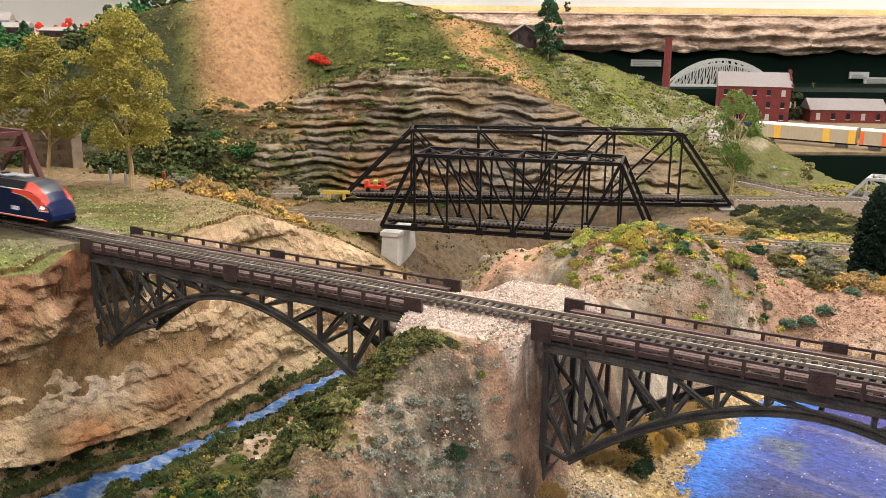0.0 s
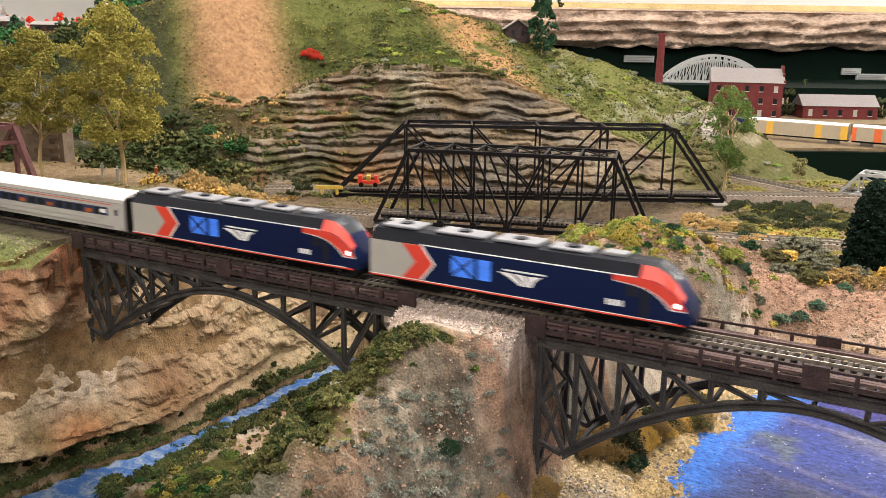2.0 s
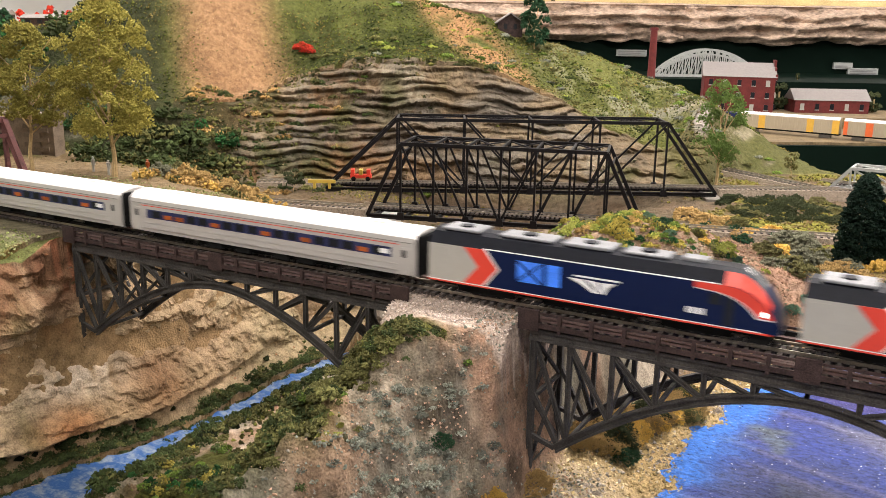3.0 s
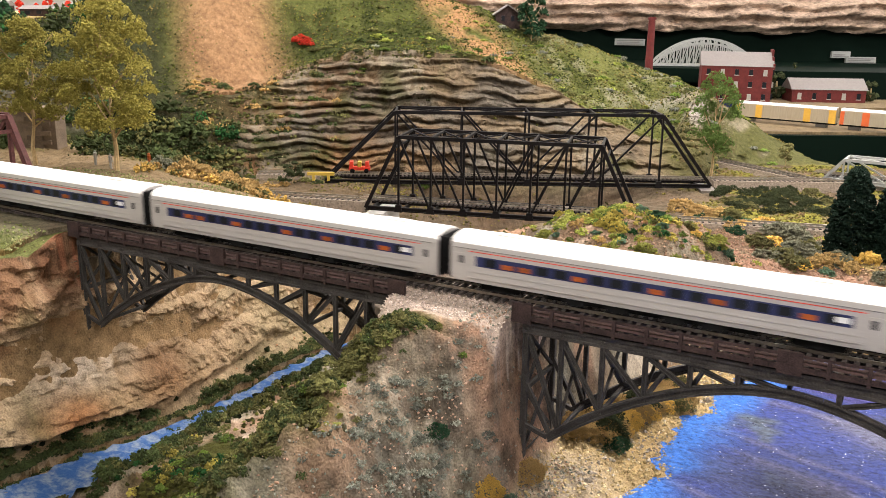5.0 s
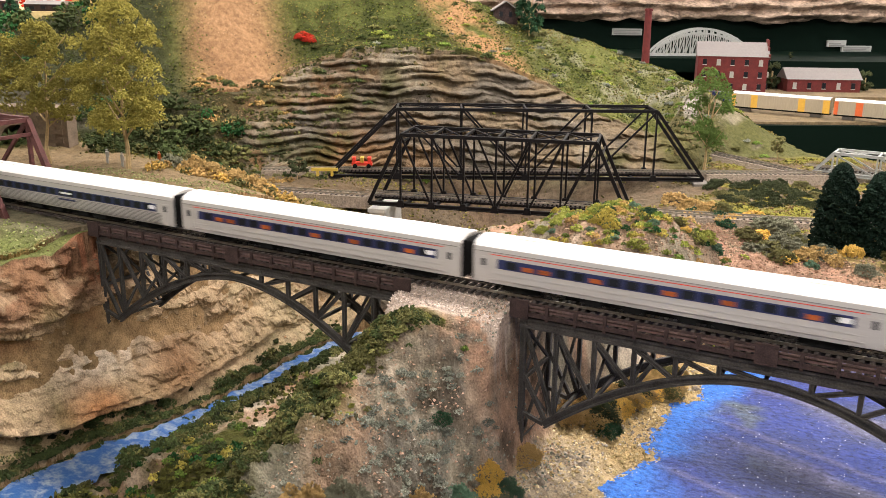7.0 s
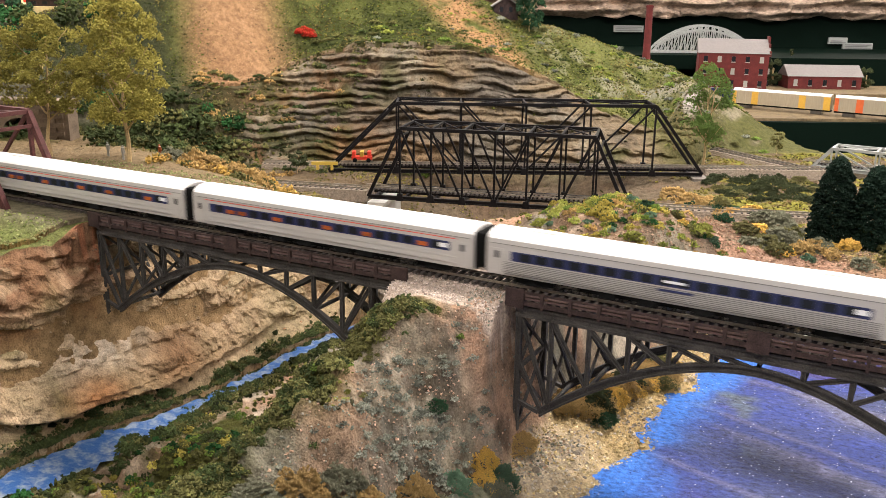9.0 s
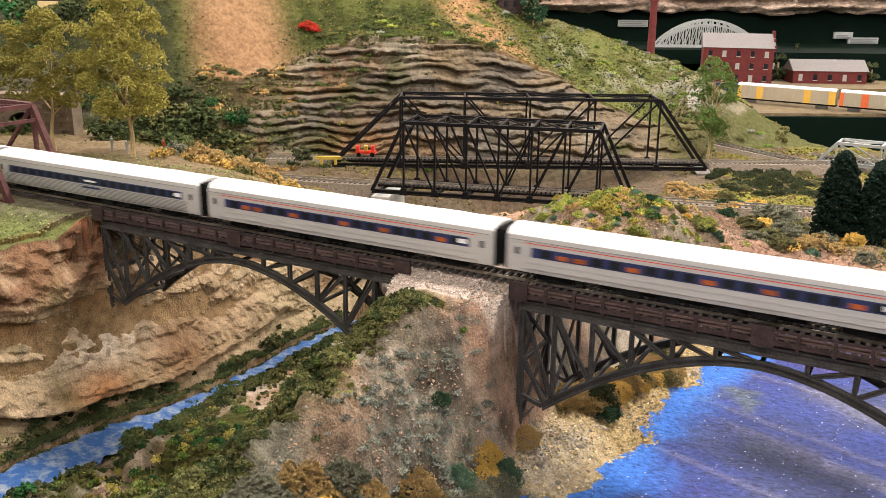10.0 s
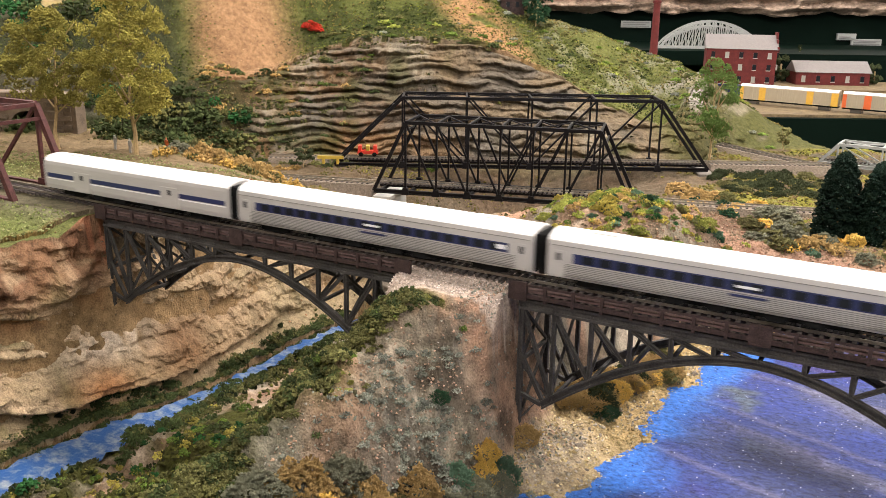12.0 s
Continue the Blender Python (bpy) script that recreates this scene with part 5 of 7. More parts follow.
_r = np.random.RandomState(77)
_x, _y = _r.uniform(0.07, 0.5, 2600), _r.uniform(-0.3, 0.45, 2600)
_ok = _x > lake_shore(_y) + 0.004
_c = np.stack([_x, _y, np.full(2600, LAKE_Z + 0.0006)], -1)[_ok]
tagged(new("lake_flecks", bits_mesh("lake_flecks", _c, _r.uniform(0.0003, 0.0009, len(_c)), M_BITS, np.array([(0.5, 0.52, 0.6), (0.02, 0.02, 0.05), (0.3, 0.33, 0.45)])[_r.randint(0, 3, len(_c))], 0.4, _r)),
       "pale and dark flecks in the lake's gloss coat", "flecks", kind="stuff")
BUSH = {}
CLUMPS = []
BUSH_RGB = {"dark": (0.034, 0.045, 0.016), "olive": (0.080, 0.078, 0.028), "green": (0.085, 0.125, 0.025), "lime": (0.17, 0.19, 0.04), "yellow": (0.24, 0.20, 0.045), "gold": (0.34, 0.22, 0.06),
            "tan": (0.25, 0.16, 0.06), "teal": (0.05, 0.095, 0.055), "sage": (0.125, 0.13, 0.105), "forest": (0.018, 0.06, 0.018)}


def clump(x, y, r, col, where, squash=0.85):
    """A bush too small or too far to pick out: joined into the undergrowth."""
    n = 64 if r < 0.012 else 44
    d = RNG.normal(0, 1, (n, 3))
    d /= np.linalg.norm(d, axis=1)[:, None]
    d[:, 2] = np.abs(d[:, 2])
    c = d * RNG.uniform(0.5, 1.0, (n, 1)) * (r, r, r * squash) + (x, y, ground_z(x, y))
    CLUMPS.append((c, RNG.uniform(0.10, 0.20, n) * r, 1.3 * np.array(BUSH_RGB[col])[None] * RNG.uniform(0.6, 1.4) * RNG.uniform(0.75, 1.3, (n, 1))))


def clumps_done(name, label):
    c, r, k = (np.concatenate([a[i] for a in CLUMPS]) for i in range(3))
    CLUMPS.clear()
    tagged(new(name, bits_mesh(name, c, r, M_BITS, np.clip(k, 0, 1))), label, "undergrowth", kind="stuff")



def bush_mesh(col, kind, fine):
    key = (col, kind, fine)
    if key not in BUSH:
        rng = np.random.RandomState(kind * 13 + 5)
        n = 1500 if fine else 240
        d = rng.normal(0, 1, (n, 3))
        d /= np.linalg.norm(d, axis=1)[:, None]
        d[:, 2] = np.abs(d[:, 2]) * 1.1 - 0.25
        lump = 0.80 + 0.20 * np.sin(d[:, 0] * 5 + kind) * np.cos(d[:, 1] * 6 - kind) + 0.10 * np.sin(d[:, 2] * 9 + d[:, 0] * 7) + rng.uniform(-0.06, 0.06, n)
        c = d * lump[:, None] * (0.72 + 0.28 * rng.rand(n)[:, None] ** 0.5)
        r = rng.uniform(0.028, 0.060, n) if fine else rng.uniform(0.07, 0.135, n)
        BUSH[key] = bits_mesh("bush", c, r, M_BUSHES[col], rng=rng)
    return BUSH[key]


BUSH_LABEL = {"dark": "dark green foam bush", "olive": "olive green foam bush", "green": "bright green foam bush", "lime": "lime green foam bush", "yellow": "yellow-green foam bush",
              "gold": "golden yellow foam bush", "tan": "tan autumn foam bush", "teal": "blue-green foam bush", "sage": "grey-green sage foam bush", "forest": "deep green foam bush", "red": "bright red foam bush"}


def bush(x, y, r, col, where, squash=0.85):
    fine = "foot of the ridge" in where or "lake shore" in where
    ob = new("bush", bush_mesh(col, random.randrange(3), fine))
    ob.location = (x, y, ground_z(x, y) + (0.35 if fine else 0.10) * r)
    ob.rotation_euler = (0, 0, random.uniform(0, 6.28))
    ob.scale = (r * random.uniform(0.9, 1.2), r * random.uniform(0.9, 1.2), r * squash * random.uniform(0.85, 1.15))
    return tagged(ob, BUSH_LABEL[col] + " " + where, "bush", "scenery bushes")


random.seed(3)
# foot of the ridge
for x, y, r, col in ((0.010, -0.098, 0.0125, "gold"), (0.005, -0.086, 0.0115, "gold"), (0.000, -0.126, 0.012, "teal"), (0.018, -0.082, 0.012, "teal"), (0.010, -0.030, 0.013, "tan"),
                     (0.014, -0.122, 0.013, "sage"), (0.024, -0.105, 0.011, "sage"), (0.004, -0.150, 0.012, "sage"), (-0.006, -0.170, 0.017, "tan"), (0.008, -0.185, 0.014, "olive"),
                     (-0.014, -0.218, 0.018, "tan"), (-0.038, -0.250, 0.020, "tan"), (-0.030, -0.220, 0.015, "sage"), (0.012, -0.215, 0.015, "tan"), (0.030, -0.150, 0.012, "olive"),
                     (-0.050, -0.275, 0.020, "sage"), (-0.010, -0.265, 0.018, "gold"), (0.036, -0.185, 0.012, "tan"), (-0.020, -0.115, 0.007, "forest"), (-0.012, -0.190, 0.011, "olive")):
    bush(x, y, r * 1.25, col, "at the foot of the ridge", 1.05)
for j in range(12):
    bush(random.uniform(-0.02, 0.045), random.uniform(-0.29, -0.16), random.uniform(0.009, 0.014), random.choice(["tan", "sage", "olive", "sage"]), "at the foot of the ridge", 0.8)
# under the lake bridge
for j in range(36):
    t = random.random()
    bush(0.012 + 0.055 * t + random.uniform(-0.012, 0.012), 0.035 + 0.17 * t + random.uniform(-0.02, 0.02), random.uniform(0.010, 0.019), random.choice(["tan", "tan", "gold", "dark", "olive", "tan"]), "on the lake shore")
bush(0.048, 0.062, 0.013, "forest", "on the lake shore")
# mound behind the main line
for j in range(90):
    x, y = random.uniform(-0.15, 0.065), random.uniform(0.27, 0.46)
    if random.random() > math.exp(-((x + 0.035) / 0.1) ** 4 - ((y - 0.37) / 0.085) ** 4):
        continue
    bush(x, y, random.uniform(0.006, 0.0125), random.choice(["lime", "yellow", "forest", "yellow", "olive", "green", "lime", "teal"]), "on the mound", 0.8)
for j in range(330):
    x, y = random.gauss(-0.035, 0.06), random.gauss(0.36, 0.05)
    if 0.26 < y < 0.47:
        clump(x, y, random.uniform(0.003, 0.008), random.choice(["lime", "yellow", "lime", "forest", "olive", "green", "yellow", "tan"]), "on the mound", 0.8)
for j in range(26):
    bush(random.uniform(-0.17, -0.08), random.uniform(0.13, 0.27), random.uniform(0.005, 0.009), random.choice(["lime", "green", "forest", "lime"]), "beside the gravel", 0.7)
# behind the mound and towards the rear tracks
for j in range(24):
    x = random.uniform(-0.07, 0.06)
    bush(x, 0.66 + 0.5 * x + random.uniform(-0.02, 0.05), random.uniform(0.010, 0.018), random.choice(["tan", "gold", "tan", "forest", "olive"]), "beside the rear track")
for j in range(60):
    u, v = random.uniform(0.47, 0.64), random.uniform(1.33, 1.52)
    x, y = xy_of(u, v)
    bush(x, y, random.uniform(0.010, 0.018), random.choice(["dark", "dark", "dark", "olive"]), "on the bank by the rear tracks", 0.7)
for j in range(24):
    u, v = random.uniform(0.40, 0.60), random.uniform(1.02, 1.20)
    x, y = xy_of(u, v)
    bush(x, y, random.uniform(0.012, 0.022), random.choice(["sage", "sage", "olive", "sage", "gold", "olive"]), "by the conifers")
for x, y, r, col in ((0.115, 0.43, 0.012, "teal"), (0.128, 0.455, 0.011, "teal"), (0.098, 0.415, 0.011, "teal"), (0.15, 0.50, 0.013, "teal"), (0.075, 0.39, 0.012, "sage"), (0.06, 0.375, 0.010, "teal"), (0.165, 0.545, 0.016, "gold"), (0.175, 0.52, 0.014, "tan"), (0.03, 0.36, 0.008, "gold"), (0.21, 0.5, 0.016, "sage"), (0.235, 0.52, 0.014, "olive")):
    bush(x, y, r, col, "on the bank above the lake")
for x, y, r, col in ((0.094, 0.640, 0.026, "sage"), (0.112, 0.600, 0.024, "sage"), (0.100, 0.530, 0.024, "olive"), (0.122, 0.545, 0.022, "sage"), (0.140, 0.520, 0.018, "tan"), (0.152, 0.535, 0.020, "tan"),
                     (0.118, 0.500, 0.018, "olive"), (-0.056, 0.750, 0.022, "tan"), (-0.090, 0.790, 0.026, "tan"), (-0.028, 0.745, 0.020, "tan"), (-0.040, 0.700, 0.014, "forest"), (-0.005, 0.740, 0.016, "olive")):
    bush(x, y, r, col, "beside the dirt bank")
# before the rock face
for j in range(46):
    u, v = random.uniform(-0.385, -0.245), random.uniform(1.24, 1.36)
    x, y = xy_of(u, v)
    bush(x, y, random.uniform(0.018, 0.028), random.choice(["tan", "tan", "gold", "olive", "tan", "tan", "sage"]), "before the rock face", 0.95)
for j in range(18):
    u, v = random.uniform(-0.22, 0.0), random.uniform(1.50, 1.60)
    x, y = xy_of(u, v)
    clump(x, y, random.uniform(0.006, 0.012), random.choice(["dark", "olive", "green"]), "before the rock face")
# dark undergrowth round the portal and on the western slope
for j in range(90):
    u, v = random.uniform(-0.72, -0.34), random.uniform(1.40, 1.62)
    if abs(u + 0.58) < 0.09 and v < 1.47:
        continue
    x, y = xy_of(u, v)
    clump(x, y, random.uniform(0.016, 0.032), random.choice(["dark", "dark", "olive", "dark", "forest"]), "on the western slope")
for j in range(50):
    u, v = random.uniform(-1.15, -0.62), random.uniform(1.65, 2.4)
    x, y = xy_of(u, v)
    clump(x, y, random.uniform(0.020, 0.042), random.choice(["forest", "dark", "forest"]), "on the western hill", 1.15)
for j in range(150):
    u, v = random.uniform(-0.45, -0.18), random.uniform(1.48, 1.72)
    x, y = xy_of(u, v)
    clump(x, y, random.uniform(0.006, 0.016), random.choice(["olive", "dark", "tan", "dark", "olive"]), "on the rock face", 0.5)
for j in range(150):
    x, y = xy_of(random.uniform(-0.54, -0.36), random.uniform(1.38, 1.58))
    clump(x, y, random.uniform(0.012, 0.026), random.choice(["dark", "dark", "olive", "dark"]), "behind the trees")
# hill cover
for j in range(70):
    u, v = random.uniform(-0.24, -0.12), random.uniform(1.60, 1.84)
    x, y = xy_of(u, v)
    clump(x, y, random.uniform(0.006, 0.014), random.choice(["olive", "green", "olive", "dark"]), "on the hill", 0.5)
for j in range(190):
    u, v = random.uniform(-0.15, 0.7), random.uniform(1.76, 2.1)
    x, y = xy_of(u, v)
    clump(x, y, random.uniform(0.006, 0.015), random.choice(["olive", "green", "lime", "olive", "dark", "sage"]), "on the hill", 0.45)
x, y = xy_of(-0.268, 1.86)
bush(x, y, 0.021, "red", "on the hill", 0.75)
x, y = xy_of(-0.256, 1.85)
bush(x, y, 0.016, "red", "on the hill", 0.75)
# clumps on the ridge flank and the stream banks
for j in range(150):
    y = random.uniform(-0.30, 0.10)
    x = random.uniform(-0.33, -0.10) - 0.15 * (y + 0.1)
    if y > -0.07 and x > -0.15:
        continue
    clump(x, y, random.uniform(0.0035, 0.0075), random.choice(["olive", "olive", "dark", "olive", "green"]), "on the ridge flank", 0.7)
for j in range(70):
    y = random.uniform(-0.33, 0.26)
    side = random.choice((-1, 1))
    x = float(river_x(np.array([y]))[0]) + side * (float(river_w(y)) + random.uniform(0.003, 0.012))
    clump(x, y, random.uniform(0.004, 0.007), random.choice(["dark", "dark", "dark", "olive"]), "along the stream", 0.6)
for j in range(150):
    y = random.uniform(-0.34, 0.02)
    x = float(river_x(np.array([y]))[0]) + float(river_w(y)) + random.uniform(0.006, 0.085)
    clump(x, y, random.uniform(0.004, 0.010), random.choice(["green", "dark", "forest", "yellow", "olive"]), "beside the stream", 0.6)

for j in range(1300):
    y = random.uniform(-0.34, 0.10)
    x = random.uniform(-0.30, float(moss_x(y)) + random.gauss(-0.006, 0.010))
    if abs(y) > 0.034 and (y < -0.070 or x < -0.135):
        clump(x, y, random.uniform(0.002, 0.0062), random.choice(["olive", "olive", "dark", "olive", "dark", "green"]), "on the ridge flank", 0.7)
for j in range(420):
    y = random.uniform(-0.34, 0.30)
    side = random.choice((-1, 1))
    x = float(river_x(np.array([y]))[0]) + side * (float(river_w(y)) + random.uniform(0.002, 0.018 if side > 0 else 0.009))
    clump(x, y, random.uniform(0.004, 0.011 if side > 0 else 0.006), random.choice(["dark", "dark", "dark", "olive"]), "along the stream", 0.6)
for j in range(420):
    x, y = random.gauss(-0.012, 0.03), random.gauss(-0.13, 0.05)
    if y < -0.062 and x > float(moss_x(y)):
        clump(x, y, random.uniform(0.002, 0.006), "sage", "on the ridge", 0.5)
for j in range(60):
    y = random.uniform(0.0, 0.075)
    clump(float(river_x(np.array([y]))[0]) + random.uniform(-0.012, 0.02), y, random.uniform(0.004, 0.009), "dark", "in the stream", 0.8)
for j in range(420):
    y = random.uniform(-0.34, 0.27)
    if 0.02 < y < 0.07:
        continue
    x = float(river_x(np.array([y]))[0]) - float(river_w(y)) - random.uniform(0.002, 0.014)
    clump(x, y, random.uniform(0.004, 0.0085), random.choice(["dark", "dark", "dark", "olive"]), "along the stream", 0.8)
for j in range(1500):
    y = random.uniform(-0.32, -0.072)
    x = float(moss_x(y)) - abs(random.gauss(0.0, 0.05)) - 0.012
    if x > -0.33:
        clump(x, y, random.uniform(0.003, 0.008), random.choice(["olive", "dark", "olive", "olive"]), "on the ridge flank", 0.7)
for j in range(40):
    x, y = xy_of(random.uniform(-0.40, -0.20), random.uniform(1.20, 1.32))
    clump(x, y, random.uniform(0.008, 0.018), random.choice(["tan", "olive", "tan", "gold"]), "before the rock face", 0.8)
clumps_done("undergrowth", "mixed green, olive and tan foam undergrowth on slopes and banks")


def rock(x, y, r, label):
    bm = bmesh.new()
    bmesh.ops.create_icosphere(bm, subdivisions=2, radius=1)
    for w in bm.verts:
        w.co *= 1 + 0.35 * noise.noise(w.co * 1.7 + Vector((x * 50, y * 50, 0)))
    ob = link("rock", bm, M_STONE)
    ob.location, ob.scale = (x, y, ground_z(x, y)), (r, r * 0.8, r * 0.6)
    ob.rotation_euler = (0, 0, random.uniform(0, 6))
    tagged(ob, label, "rock", "loose rocks")


for j in range(34):
    y = random.uniform(-0.28, 0.30)
    rock(float(river_x(np.array([y]))[0]) + random.choice((-1, 1)) * float(river_w(y)) * random.uniform(0.5, 1.15), y, random.uniform(0.0025, 0.006), "small grey stone in the stream")
for j in range(40):
    rock(random.uniform(-0.40, -0.25), random.uniform(0.36, 0.52), random.uniform(0.008, 0.024), "brown boulder under the truss bridge")
for j in range(16):
    y = random.uniform(-0.06, 0.22)
    rock(float(lake_shore(np.array([y]))[0]) - random.uniform(0.0, 0.04), y, random.uniform(0.002, 0.005), "pale stone on the lake shore")


def crown_mesh(kind, n, lobes, sx, sz, r0, r1, material, low=-0.35):
    """Sprays of small leaves inside an egg-shaped outline, with gaps between the sprays."""
    rng = np.random.RandomState(kind)
    cs = []
    lobes = lobes * 3
    for _ in range(lobes):
        h = rng.uniform(-0.95, 0.98)
        env = math.sqrt(max(0.0, 1 - ((h - low) / ((1.02 - low) if h > low else (low + 1.05))) ** 2))
        w = env * math.sqrt(rng.uniform(0.12, 1.0)) * rng.uniform(0.82, 1.08)
        a = rng.uniform(0, 6.28)
        m = n // lobes
        d = rng.normal(0, 1, (m, 3))
        d /= np.linalg.norm(d, axis=1)[:, None]
        s_ = rng.uniform(0.16, 0.30)
        p = d * s_ * rng.uniform(0.2, 1.0, (m, 1)) ** 0.6 * (1.15, 1.15, 0.40)
        p[:, 2] -= 0.5 * (p[:, 0] ** 2 + p[:, 1] ** 2) / s_
        cs.append(np.array((w * math.cos(a), w * math.sin(a), h)) + p)
    c = np.concatenate(cs) * (sx, sx, sz)
    return bits_mesh("crown", c, rng.uniform(r0, r1, len(c)), material, rng=rng)


def tree(name, x, y, h, crown_r, kind, material, label, trunk=0.35, lobes=16, n=3600, bits=(0.0012, 0.0026), bark=None):
    z = ground_z(x, y) - 0.003
    th = thing(name, label, "tree", "trees", pose(x, y, z))
    bark = bark or M_BARK
    rng = random.Random(kind)
    bm = bmesh.new()
    lean = rng.uniform(-0.01, 0.01)
    p = Vector((0, 0, 0))
    r = h * 0.016
    for j in range(6):
        q = Vector((lean * j / 3 + rng.uniform(-0.002, 0.002), rng.uniform(-0.002, 0.002), h * 0.85 * (j + 1) / 6))
        tube(bm, p, q, r, r * 0.8, 7)
        p, r = q, r * 0.8
    part("trunk", bm, bark, th)
    for j in range(9):
        a = j * 2.4 + rng.random()
        s = h * (trunk * 0.75 + 0.055 * j)
        e = Vector((math.cos(a) * crown_r * 0.6, math.sin(a) * crown_r * 0.6, s + h * 0.20))
        bm = bmesh.new()
        mid = Vector((0, 0, s)).lerp(e, 0.5) + Vector((0, 0, -h * 0.015))
        tube(bm, (0, 0, s), mid, h * 0.007, h * 0.005, 5)
        tube(bm, mid, e, h * 0.005, h * 0.002, 5)
        part("limb", bm, bark, th)
    ch = h * (1 - trunk) / 2
    ob = new("crown", crown_mesh(kind, n, lobes, crown_r, ch, bits[0], bits[1], material))
    ob.parent = th
    ob.location = (0, 0, h * trunk + ch)
    return th


tree("tree", -0.731, 0.261, 0.240, 0.064, 21, M_OLIVE, "tall olive-leaved tree with a pale bare trunk", 0.26, 32, 13500, (0.0010, 0.0021))
tree("tree", -0.871, 0.241, 0.205, 0.068, 22, M_OLIVE, "broad olive-yellow tree with a pale bare trunk", 0.35, 24, 9000, (0.0010, 0.0021))
x, y = xy_of(0.503, 1.622)
tree("tree", x, y, 0.195, 0.045, 23, M_BUSHES["green"], "loose green tree at the end of the rock face", 0.30, 20, 5200, (0.0009, 0.0018))
x, y = xy_of(0.205, 1.98)
tree("tree", x, y, 0.125, 0.033, 24, M_BUSHES["forest"], "slim green tree on the hilltop beside the shed", 0.12, 18, 3000, (0.0013, 0.0026))
x, y = xy_of(0.70, 1.78)
tree("tree", x, y, 0.05, 0.014, 25, M_BUSHES["olive"], "small bare-stemmed tree on the hill slope", 0.3, 6, 500, (0.0014, 0.0028))
x, y = xy_of(-0.235, 1.50)
tree("tree", x, y, 0.04, 0.018, 26, M_BUSHES["dark"], "low dark shrub tree before the rock face", 0.35, 6, 400, (0.0014, 0.0028))
for j in range(26):
    u = random.uniform(-1.25, -0.55)
    v = random.uniform(2.05, 2.5)
    x, y = xy_of(u, v)
    tree("tree", x, y, random.uniform(0.06, 0.10), random.uniform(0.018, 0.03), 40 + j % 5, M_BUSHES["forest"], "dark green tree on the western hilltop", 0.1, 10, 700, (0.002, 0.0042))


def conifer(x, y, h, r, kind):
    z = ground_z(x, y) - 0.004
    th = thing("conifer", "dense dark green conifer with snow-flecked tips", "tree", "conifers", pose(x, y, z))
    bm = bmesh.new()
    tube(bm, (0, 0, 0), (0, 0, h * 0.9), r * 0.10, r * 0.03, 8)
    part("trunk", bm, M_BARK, th)
    rng = np.random.RandomState(kind)
    n = 5200
    t = rng.rand(n) ** 1.25
    a = rng.uniform(0, 2 * np.pi, n)
    rad = r * np.sqrt(np.clip(1 - t ** 1.7, 0, 1)) * rng.uniform(0.72, 1.05, n) * (1 + 0.12 * np.sin(a * 5 + t * 40))
    c = np.stack([np.cos(a) * rad, np.sin(a) * rad, h * (0.06 + 0.94 * t)], -1)
    ob = new("crown", bits_mesh("crown", c, rng.uniform(0.0012, 0.0030, n), M_CONIFER, rng=rng))
    ob.parent = th
    k = 260
    sel = rng.choice(n, k)
    tips = new("snow_fleck", bits_mesh("snow_fleck", c[sel] * (1.06, 1.06, 1), np.full(k, 0.0006), M_CARD, rng=rng))
    tips.parent = th
    tagged(tips, kind="stuff")


conifer(0.166, 0.577, 0.118, 0.027, 3)
conifer(0.212, 0.585, 0.108, 0.028, 4)
conifer(0.262, 0.60, 0.11, 0.027, 5)


# ---- things on the rear ground ----
def line_track(u0, v0, u1, v1, z, label):
    a, b = xy_of(u0, v0), xy_of(u1, v1)
    d = math.hypot(b[0] - a[0], b[1] - a[1])
    h = math.atan2(b[1] - a[1], b[0] - a[0])
    track("railway_track", lambda s: (a[0] + (b[0] - a[0]) * s / d, a[1] + (b[1] - a[1]) * s / d, z, h), d, 0.0085, label, 300)
    bm = bmesh.new()
    m = Matrix.Translation((a[0], a[1], z)) @ Matrix.Rotation(h, 4, "Z")
    vs = [m @ Vector(c) for c in ((0, -0.026, -0.02), (d, -0.026, -0.02), (d, 0.026, -0.02), (0, 0.026, -0.02), (0, -0.019, -0.0032), (d, -0.019, -0.0032), (d, 0.019, -0.0032), (0, 0.019, -0.0032))]
    quadbox(bm, vs)
    tagged(link("ballast", bm, M_BALLAST), "grey-tan ballast bed under the rear track", "ballast", kind="structure")


M_BALLAST = mat("ballast", (0.21, 0.165, 0.125), 0.95, var=0.5, scale=350, bump=0.9, fine=1200)


def thru(mx, x0, x1, y):
    p, q = mx @ Vector((x0, y, 0.009)), mx @ Vector((x1, y, 0.009))
    return (*uv_of(p.x, p.y), *uv_of(q.x, q.y))


line_track(*thru(FT, 0.40, 0.75, 0.041), -0.079, "rear track leaving the black truss bridge")
line_track(*thru(FT, -0.5, -0.01, 0.041), -0.079, "rear track reaching the black truss bridge")
line_track(*thru(RT, 0.66, 0.95, 0.036), -0.075, "rear track leaving the long truss bridge")
line_track(*thru(RT, -0.12, -0.015, 0.036), -0.075, "rear track ending at the yellow buffer")
line_track(0.565, 1.775, 0.677, 1.555, -0.080, "upper rear track on pale ballast")

# pale bridge at the east edge
ax, ay = xy_of(0.680, 1.555)
truss_bridge("truss_bridge", pose(ax, ay, -0.078, 0, 0, -4), 0.42, 0.036, 0.05, 0.03, 5, M_GREYSTEEL, "pale grey low truss bridge beyond the conifers", 0.9)


